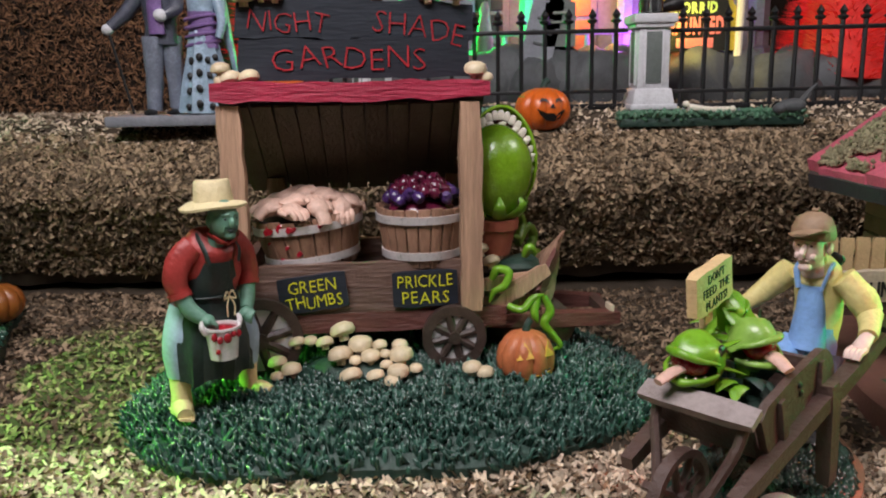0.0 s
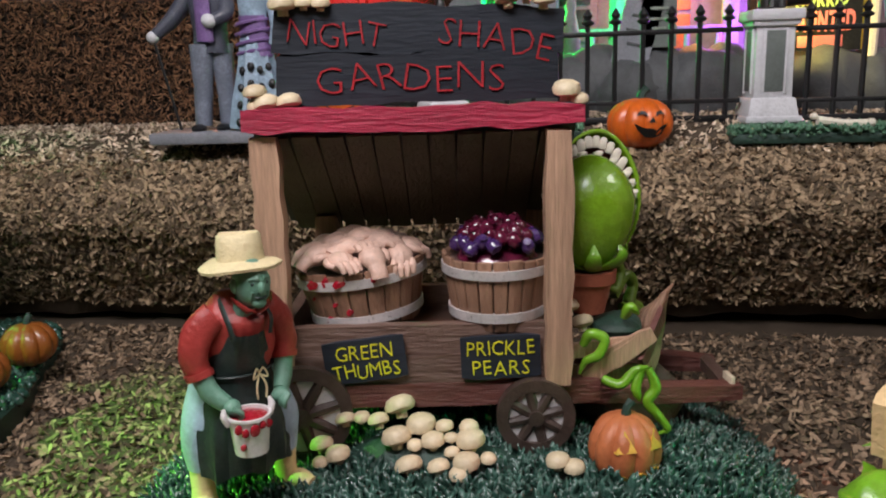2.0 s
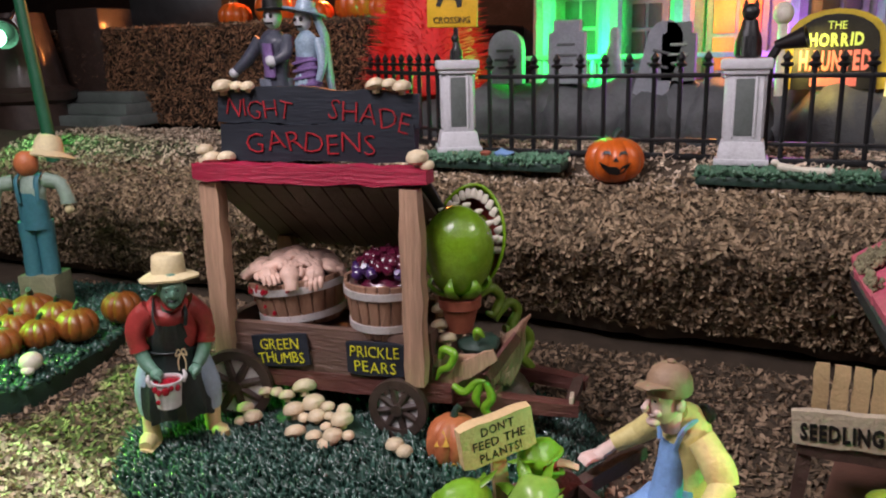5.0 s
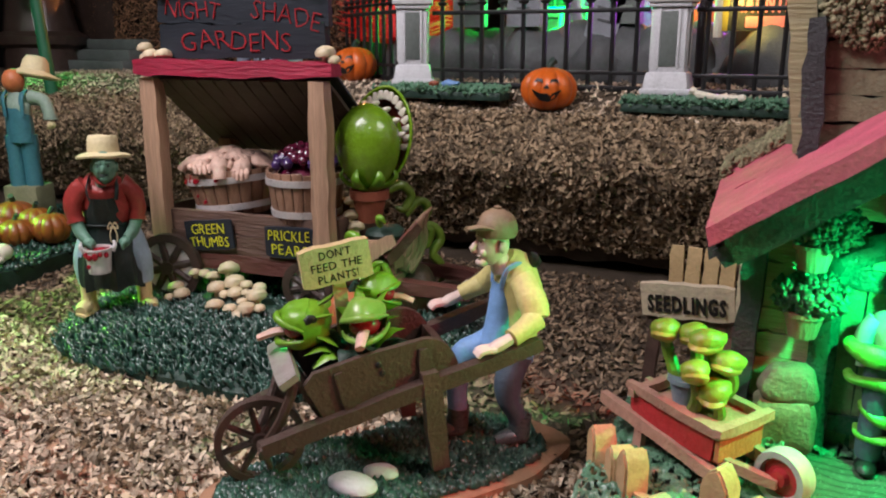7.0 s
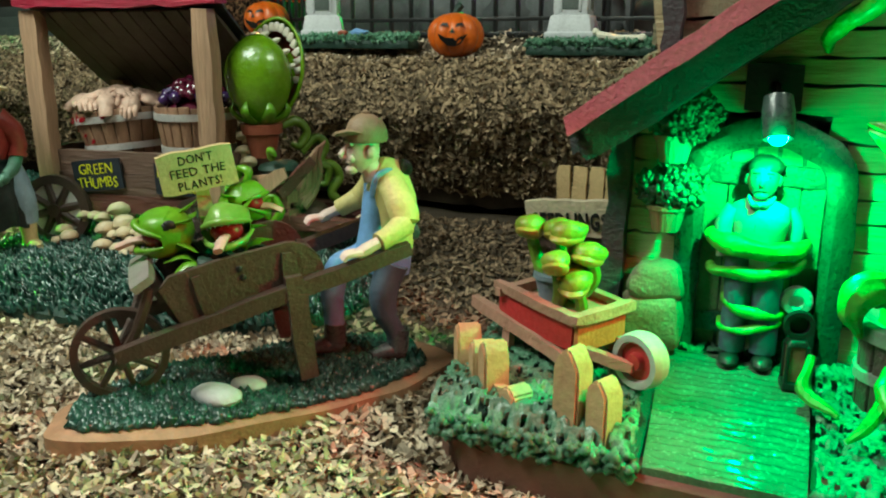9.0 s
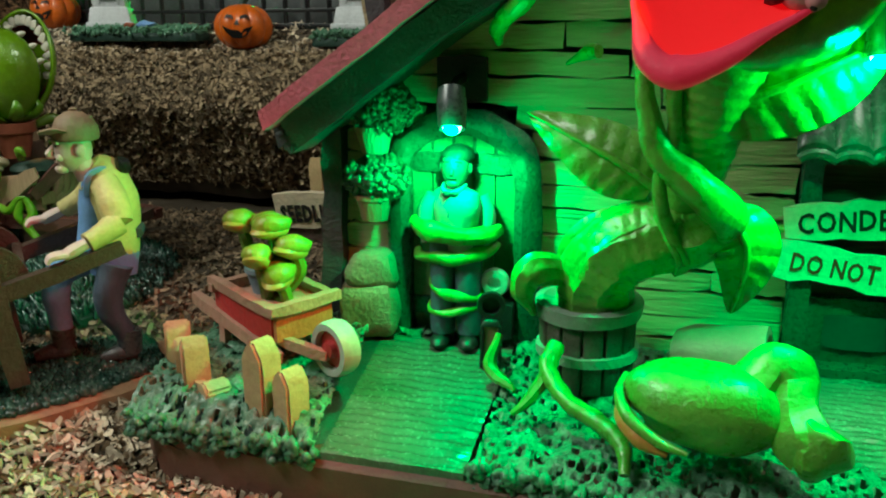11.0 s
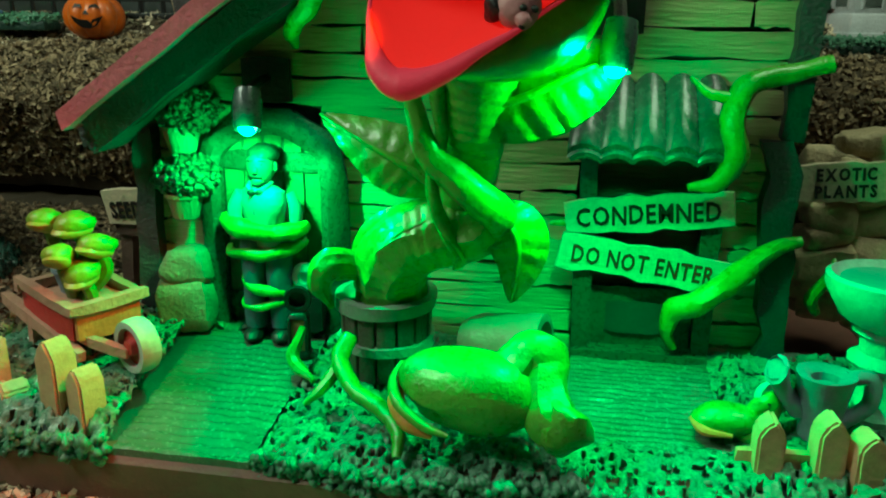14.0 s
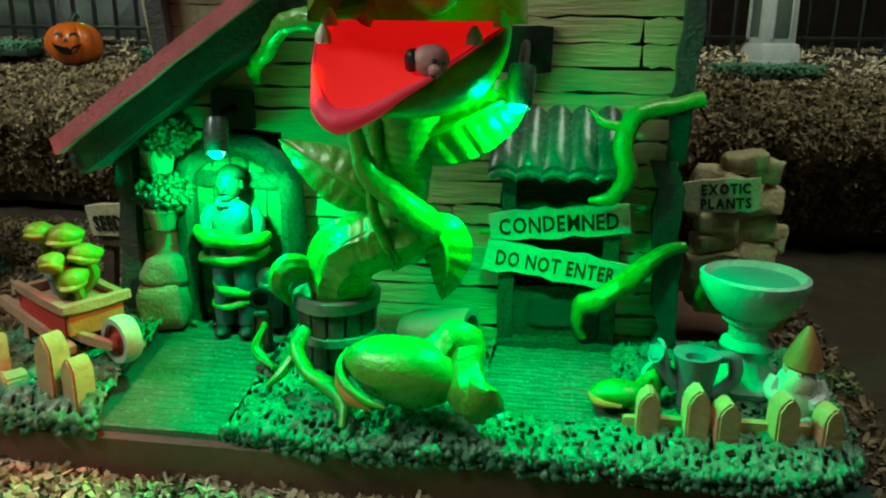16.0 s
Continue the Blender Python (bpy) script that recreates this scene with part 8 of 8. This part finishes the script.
# haunted hotel facade behind the graves
house = thing("haunted_hotel", label="tall pale house front with columns lit green, orange and violet", category="building")
FACADE = paint("pale_facade", (0.20, 0.20, 0.22), 0.6, 0.4, 2, 0.5)
bm = start()
box(bm, (24, 5, 16), pose(8.5, 58.5, 17), 0.1)
part("wall", bm, FACADE, house)
bm = start()
box(bm, (24, 5.5, 2.6), pose(8.5, 54.5, 10.3), 0.1)
part("porch", bm, ROCK, house)
for x in (-2.35, 1.75, 5.9, 12.0, 16.5, 20.0):
    bm = start()
    lathe(bm, [(0.95, 11.5), (0.95, 11.9), (0.72, 12.1), (0.66, 19), (0.9, 19.4), (0.9, 20)], 18, pose(x, 53.0, 0), 0, 9, 0.1)
    part("column", bm, FACADE, house)
for x, w, z0, z1, m in ((8.7, 2.9, 12.0, 18.5, paint("orange_door", (0.5, 0.16, 0.04), 0.45, 0.3, 3, 0.4)), (14.2, 2.2, 13.5, 18.5, CHARCOAL), (-0.8, 2.2, 13.0, 18.5, CHARCOAL), (3.4, 2.0, 13.0, 18.0, CHARCOAL)):
    fr = start()
    box(fr, (w + 0.6, 0.4, z1 - z0 + 0.6), pose(x, 55.9, (z0 + z1) / 2), 0.05)
    wd = part("window" if m is CHARCOAL else "door", fr, FACADE, house)
    for i in (-1, 1):
        for k in range(3):
            bm = start()
            box(bm, (w / 2 - 0.2, 0.2, (z1 - z0) / 3 - 0.25), pose(x + i * w / 4, 55.65, z0 + (z1 - z0) * (k + 0.5) / 3), 0.04)
            part("pane" if m is CHARCOAL else "panel", bm, m, wd)
for k in range(14):
    bm = start()
    x = -2.5 + 1.7 * k
    tube(bm, [(x, 52.4, 11.6), (x, 52.4, 13.0)], [0.14, 0.2, 0.12], 8, 3)
    part("baluster", bm, FACADE, house)
bm = start()
box(bm, (24, 0.4, 0.3), pose(8.5, 52.4, 13.1), 0.05)
part("handrail", bm, FACADE, house)
ghost = start()
lathe(ghost, [(0.7, 0), (0.6, 1.2), (0.45, 2.4), (0.3, 2.9), (0.36, 3.3), (0.2, 3.8), (0.03, 3.9)], 14, pose(3.0, 48.5, 11.6) @ Matrix.Scale(0.8, 4), 0.12)
solo("ghost_figurine", ghost, FACADE, "small pale draped figurine among the graves", "figurine")
bm = start()
lathe(bm, [(0.7, 0), (0.55, 1.5), (0.4, 2.6), (0.36, 3.3), (0.1, 3.8)], 14, pose(17.3, 48.0, 11.5), 0.12)
solo("ghost_figurine", bm, FACADE, "small pale draped figurine beside the arched sign", "figurine")


def tinsel_tree(x, y, z, r, h, n, seed):
    t = thing("tinsel_tree", label="bushy bright red tinsel tree with a faint even glow", category="tree", group="red tinsel trees")
    bm = start()
    lathe(bm, [(0.3, z), (r * 0.75, z + 0.3), (r * 0.55, z + h * 0.5), (0.05, z + h)], 18, pose(x, y, 0), 0.2)
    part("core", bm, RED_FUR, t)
    g2 = np.random.default_rng(seed)
    u = g2.uniform(0, 1, n) ** 0.8
    a = g2.uniform(0, 2 * np.pi, n)
    rr = r * (1 - u * 0.93) * 0.72
    sp = np.stack([x + rr * np.cos(a), y + rr * np.sin(a), z + 0.3 + h * u], 1)
    nor = np.stack([np.cos(a), np.sin(a), 0.15 + 0 * a], 1)
    tip = sp + nor * (r * 0.32 * g2.uniform(0.6, 1.2, n))[:, None] + g2.normal(0, 0.12, (n, 3))
    side = np.cross(nor, g2.normal(0, 1, (n, 3)))
    side /= np.linalg.norm(side, axis=1)[:, None]
    v = np.stack([sp - side * 0.05, sp + side * 0.05, tip], 1).reshape(-1, 3) * CM
    me = bpy.data.meshes.new("needles")
    me.from_pydata(v.tolist(), [], (np.arange(n)[:, None] * 3 + np.array([[0, 1, 2]])).tolist())
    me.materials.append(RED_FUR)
    ob = new("needles", me)
    ob.parent = t
    tagged(ob, "red tinsel needles", kind="stuff")


tinsel_tree(-7.7, 47.5, 11.0, 4.2, 11.0, 5000, 1)
tinsel_tree(23.2, 47.5, 9.8, 4.3, 11.0, 5000, 2)

# ---- the undead couple on a slab ----
bm = start()
box(bm, (5.6, 3.4, 0.5), pose(-11.5, 38.3, 8.82, 0, 0, 4), 0.12)
solo("couple_slab", bm, STONE_COOL, "thin blue-grey slab under the couple figurine", "slab")


def couple(bm, m):
    # 0 coat, 1 trousers, 2 dress, 3 violet, 4 bone, 5 black
    for x, y in ((-0.95, -0.1), (-0.1, 0.2)):
        tube(bm, [(x, y, 0.2), (x * 0.9, y, 1.7), (x * 0.7 - 0.1, y, 3.2)], [0.3, 0.36, 0.48], 10, 4, wobble=0.04, m=m, mat=1)
        blob(bm, (x - 0.1, y - 0.3, 0.14), (0.26, 0.5, 0.16), 10, m=m, mat=5)
    tube(bm, [(-0.5, 0.1, 2.9), (-0.45, 0.1, 3.8), (-0.5, 0.1, 4.9), (-0.45, 0.1, 5.4)], [0.72, 0.7, 0.85, 0.35], 14, 4, 0.7, 0.04, m, 0)
    tube(bm, [(-0.5, -0.4, 3.3), (-0.5, -0.5, 4.8)], [0.4, 0.36], 10, 3, 0.5, m=m, mat=3)
    tube(bm, [(-1.2, 0.1, 5.0), (-1.75, -0.1, 4.2), (-2.4, -0.3, 3.6)], [0.33, 0.3, 0.22], 10, 4, m=m, mat=0)
    blob(bm, (-2.5, -0.35, 3.5), (0.25, 0.22, 0.22), 10, 0.04, m=m, mat=4)
    tube(bm, [(-2.5, -0.35, 3.5), (-1.7, -0.5, 0.1)], [0.06], 6, 3, m=m, mat=5)
    tube(bm, [(0.2, 0.1, 5.0), (0.35, -0.4, 4.3), (-0.1, -0.7, 4.0)], [0.33, 0.28, 0.2], 10, 4, m=m, mat=0)
    blob(bm, (-0.2, -0.75, 4.0), (0.28, 0.22, 0.26), 10, 0.05, m=m, mat=4)
    blob(bm, (-0.45, 0.05, 5.95), (0.42, 0.45, 0.55), 12, 0.02, m=m, mat=4)
    lathe(bm, [(0.75, 6.25), (0.78, 6.32), (0.48, 6.36), (0.44, 7.3), (0.5, 7.34), (0.05, 7.35)], 16, m @ pose(-0.45, 0.1, 0), mat=5)
    lathe(bm, [(1.25, 0.1), (1.05, 1.2), (0.75, 2.4), (0.62, 3.1), (0.56, 3.4)], 20, m @ pose(1.25, 0, 0), 0.06, 10, 0.12, 2)
    tube(bm, [(1.25, 0, 2.7), (1.25, 0, 3.4), (1.25, -0.05, 4.2)], [0.7, 0.62, 0.6], 14, 3, 0.8, 0.03, m, 3)
    tube(bm, [(1.25, 0, 4.1), (1.25, 0, 4.9), (1.2, 0, 5.3)], [0.62, 0.66, 0.26], 14, 3, 0.72, m=m, mat=2)
    blob(bm, (1.15, -0.05, 5.75), (0.4, 0.42, 0.5), 12, 0.02, m=m, mat=4)
    lathe(bm, [(1.0, 0.0), (1.02, 0.08), (0.46, 0.16), (0.4, 0.55), (0.05, 0.6)], 18, m @ pose(1.2, 0.08, 6.05, -10, 10, 0), 0.05, mat=2)
    for x, y, z in ((-0.45, 0.05, 6.0), (1.15, -0.05, 5.8)):
        for s in (-1, 1):
            blob(bm, (x + 0.16 * s, y - 0.4, z), (0.1, 0.08, 0.11), 8, m=m, mat=5)
        tube(bm, [(x - 0.18, y - 0.36, z - 0.32), (x + 0.18, y - 0.36, z - 0.32)], [0.05], 6, 2, m=m, mat=5)
    tube(bm, [(1.5, 0.3, 6.2), (2.0, 0.35, 5.0), (2.2, 0.3, 3.2), (2.5, 0.3, 1.6)], [0.4, 0.45, 0.4, 0.2], 10, 5, 0.45, 0.06, m, 2)
    tube(bm, [(1.85, 0, 4.9), (2.15, -0.25, 3.9), (2.0, -0.4, 3.1)], [0.25, 0.22, 0.15], 10, 4, m=m, mat=2)
    for k in range(16):  # dark scalloped trim down the gown, gathers on the bodice
        a, z = radians(-115 + 24 * (k % 4)), 0.35 + 0.62 * (k // 4) + 0.12 * (k % 2)
        r = 1.27 - 0.2 * z
        blob(bm, (1.25 + r * math.cos(a), r * math.sin(a), z), (0.13, 0.1, 0.17), 8, 0.04, 3, m, 5)
    for z in (2.9, 3.25, 3.6, 3.95):
        tube(bm, [(1.25 + 0.68 * math.cos(a), 0.58 * math.sin(a), z + 0.1 * math.cos(a)) for a in [math.pi + math.pi * k / 8 for k in range(9)]], [0.07], 6, 2, m=m, mat=3)


# Coat noise mixes near-black with a blue-silver speckle.
figurine("skeleton_couple_figurine", pose(-11.3, 38.0, 9.03, 0, 0, 4) @ Matrix.Scale(1.1, 4), couple, [paint("silver_speckled_coat", (0.055, 0.06, 0.085), 0.35, 0.9, 5, 0.5, (0.22, 0.24, 0.3), coat=0.3), paint("pale_trousers", (0.16, 0.18, 0.23), 0.4, 0.8, 4, 0.5, (0.05, 0.055, 0.08)), paint("icy_blue_dress", (0.28, 0.38, 0.48), 0.4, 0.8, 4, 0.5, (0.1, 0.14, 0.2), coat=0.3), paint("mauve_cloth", (0.2, 0.12, 0.3), 0.4, 0.8, 5, 0.4, (0.06, 0.03, 0.1), coat=0.3), STONE, BLACK], "pale blue and violet skeleton couple in top hat and gown")

# ---- upper tier: pumpkins in orange light ----
for x, y, r in ((-27.0, 54, 1.3), (-23.2, 54.5, 1.9), (-19.6, 54, 1.2), (-16.3, 54.2, 1.7), (-14.4, 54.5, 1.4)):
    pumpkin("tier_pumpkin", (x, y, 15.6), r, r * 1.5, PUMPKIN_BRIGHT, "orange pumpkin glowing in the lamplight on the upper tier", group="pumpkins on the upper tier")
bm = start()
box(bm, (7.5, 4, 4.5), pose(-33.5, 56, 17.6, 0, 0, 20), 0.15)
solo("black_box", bm, BLACK, "plain black box standing on the upper tier", "box")
bm = start()
blob(bm, (-28.2, 55.5, 18.6), (0.5, 0.5, 0.5), 12)
solo("lit_bulb", bm, glow("warm_bulb", (1.0, 0.6, 0.3), 8.0), "small warm lit bulb on the upper tier", "bulb")
tier = start()
box(tier, (36, 14, 0.4), pose(-31, 57, 15.65), 0.1)
solo("tier_hay", tier, HAY_MAT, "thin mat of hay covering the upper tier", "terrace", kind="structure")
flakes("tier_litter", np.stack([rng.uniform(-48, -13.5, 9000), rng.uniform(49.8, 58, 9000), np.full(9000, 15.85)], 1), np.tile([0, 0, 1.0], (9000, 1)), HAY, 0.34, 0.13, "loose hay shavings on the upper tier", "hay", 0.6, 31)

face_n = 14000
flakes("tier_face_straw", np.stack([rng.uniform(-49, -13, face_n), np.full(face_n, 49.7), rng.uniform(8.8, 15.8, face_n)], 1), np.tile([0, -1.0, 0.2], (face_n, 1)), paint("dark_straw", (0.15, 0.075, 0.035), 0.9, 1.0, 2, 0.2, (0.006, 0.004, 0.003), islands=0.8), 0.4, 0.09, "dark straw matted on the front of the upper tier", "hay", 0.7, 33)

# ---- pumpkin patch with the scarecrow ----
patch = thing("patch_plinth", label="dark green turf base of the pumpkin patch", category="plinth")
patch_top = plinth("plinth_body", -22.0, 27.4, 6.7, 7.6, 20, 1.55, GRASS_BED, patch, 4.0, 0.75)
nubs("turf", scatter(patch_top, 3400, -22.0, 27.2, 8.5, 51), GRASS, 0.19, "dark green lumpy turf", patch)
PATCH_ORANGE = paint("patch_orange", (0.26, 0.075, 0.012), 0.35, 0.5, 3, 0.4, (0.14, 0.05, 0.01), coat=0.3)
for x, y, r in ((-16.3, 30.4, 0.95), (-18.0, 28.2, 0.95), (-16.2, 27.7, 0.95), (-17.0, 26.4, 0.85), (-19.4, 28.0, 1.1), (-17.4, 24.7, 0.9), (-18.6, 26.3, 0.9), (-20.4, 26.8, 1.1)):
    pumpkin("patch_pumpkin", (x, y, 1.4), r, r * 1.6, PATCH_ORANGE, "ribbed orange pumpkin with a green stem in the patch", group="pumpkins in the patch", rz=x * 40)
bm = start()
blob(bm, (-15.0, 24.3, 1.85), (0.42, 0.48, 0.42), 14, 0.04)
blob(bm, (-14.85, 24.0, 1.6), (0.28, 0.25, 0.2), 10, 0.03)
solo("toy_skull", bm, TOOTH, "small ivory toy skull lying on the turf", "skull")
bm = start()
box(bm, (1.9, 1.6, 2.3), pose(-20.3, 29.6, 2.6, 0, 0, 20), 0.12)
solo("straw_bale", bm, SIDING_DARK, "small pale straw bale under the scarecrow", "bale")


def scarecrow(bm, m):
    # 0 sleeve, 1 overalls, 2 face, 3 hat
    for s in (-1, 1):
        tube(bm, [(0.4 * s, 0, 0), (0.38 * s, 0, 1.3), (0.36 * s, 0, 2.6)], [0.42, 0.4, 0.46], 12, 3, wobble=0.04, m=m, mat=1)
        tube(bm, [(0.7 * s, 0, 4.35), (1.35 * s, -0.1, 4.2), (1.65 * s, -0.2, 3.7), (1.7 * s, -0.25, 3.3)], [0.34, 0.3, 0.32, 0.34], 12, 4, wobble=0.05, m=m)
        blob(bm, (1.7 * s, -0.3, 3.1), (0.22, 0.2, 0.22), 8, 0.06, 3, m, 3)
        tube(bm, [(0.4 * s, -0.55, 3.5), (0.45 * s, -0.5, 4.4), (0.45 * s, 0.1, 4.65)], [0.14], 8, 3, 0.5, m=m, mat=1)
    tube(bm, [(0, 0, 3.3), (0, 0, 4.0), (0, 0, 4.6)], [0.72, 0.8, 0.4], 14, 3, 0.7, 0.03, m)
    tube(bm, [(0, 0, 2.3), (0, -0.02, 3.0), (0, -0.06, 3.9)], [0.8, 0.78, 0.7], 14, 3, 0.74, 0.03, m, 1)
    blob(bm, (0, -0.1, 5.1), (0.55, 0.52, 0.56), 14, 0.02, m=m, mat=2)
    lathe(bm, [(1.15, 5.35), (1.2, 5.42), (0.7, 5.65), (0.62, 6.1), (0.45, 6.3), (0.05, 6.35)], 18, m @ pose(0, 0, 0, -8, 8, 0), 0.07, mat=3)


figurine("scarecrow_figurine", pose(-20.1, 29.4, 3.5, 0, 0, 32) @ Matrix.Diagonal((1.0, 1.0, 1.1, 1)), scarecrow, [paint("pale_sleeve", (0.22, 0.30, 0.24), 0.5, 0.3, 3, 0.4), TEAL_CLOTH, PUMPKIN, STRAW], "scarecrow in blue overalls and straw hat behind the pumpkins", "scarecrow")

# green lamp post, dark tower foot and grey steps at the far side
post = thing("lamp_post", label="green lit lamp post leaning beside the pumpkin patch", category="lamp post")
bm = start()
tube(bm, [(-27.8, 37.2, 6.2), (-28.25, 37.2, 11.2), (-28.75, 37.2, 16.3), (-29.4, 37.2, 24)], [0.4, 0.36, 0.34, 0.3], 12, 4)
part("pole", bm, paint("green_pole", (0.02, 0.13, 0.06), 0.4, 0.3, 3, 0.2), post)
lampob = thing("flood_lamp", label="black flood lamp with a bright green lit bulb", category="lamp")
bm = start()
lathe(bm, [(0.5, -0.9), (0.85, -0.6), (1.05, 0.3), (1.0, 0.35), (0.7, -0.3)], 18, look((-37.0, 42, 15.6), (-30, 34, 11.0)) @ pose(0, 0, 0, 180, 0, 0))
part("shade", bm, BLACK, lampob)
bm = start()
blob(bm, (-37.2, 41.6, 15.3), (0.62, 0.62, 0.6), 14)
part("bulb", bm, BULB, lampob, "lit green bulb")
bm = start()
tube(bm, [(-37.0, 42.4, 16.2), (-37.2, 43.5, 17.2), (-38.2, 44.8, 16.4)], [0.12], 8, 5)
part("arm", bm, BLACK, lampob)
side = thing("flood_lamp", label="black flood lamp with a bright green lit bulb", category="lamp")
bm = start()
lathe(bm, [(0.5, -0.9), (0.85, -0.6), (1.05, 0.3), (1.0, 0.35), (0.7, -0.3)], 18, look((-40.9, 13.7, 22.6), (-11.5, 24.5, 1.5)) @ pose(0, 0, 0, 180, 0, 0))
part("shade", bm, BLACK, side)
bm = start()
blob(bm, (-40.8, 13.75, 22.5), (0.5, 0.5, 0.5), 14)
part("bulb", bm, BULB, side, "lit green bulb")
bm = start()
tube(bm, [(-41.4, 13.4, 22.9), (-43, 12.8, 19), (-43, 12.8, 0.0)], [0.25], 8, 5)
part("stand", bm, BLACK, side)
tower = thing("dark_tower", -40.5, 46.0, 7.6, 10, "dark reddish brown tower foot with mouldings", "tower")
bm = start()
lathe(bm, [(3.4, -2), (3.4, 1.0), (3.0, 1.2), (2.9, 3.0), (3.4, 3.3), (3.5, 3.9), (2.8, 4.3), (2.4, 6.5), (1.8, 9.5)], 10, None, 0.06)
part("shaft", bm, WHEEL_WOOD, tower)
bm = start()
lathe(bm, [(3.3, -0.6), (3.6, -0.5), (3.6, 0.1), (3.3, 0.2)], 10)
part("moulding", bm, WHEEL_WOOD, tower)
steps = thing("stone_steps", label="grey stone steps on the terrace", category="steps")
for k in range(3):
    bm = start()
    box(bm, (9 - 1.4 * k, 5 - 1.2 * k, 0.8), pose(-36.0 + 0.2 * k, 48.5 + 0.5 * k, 9.3 + 0.8 * k), 0.08)
    part("step", bm, STONE_DARK, steps)
bm = start()
box(bm, (4.5, 4, 8), pose(-38.5, 51.5, 13.5), 0.2)
solo("grey_monument", bm, WHEEL_WOOD, "tall dark block above the steps", "monument")
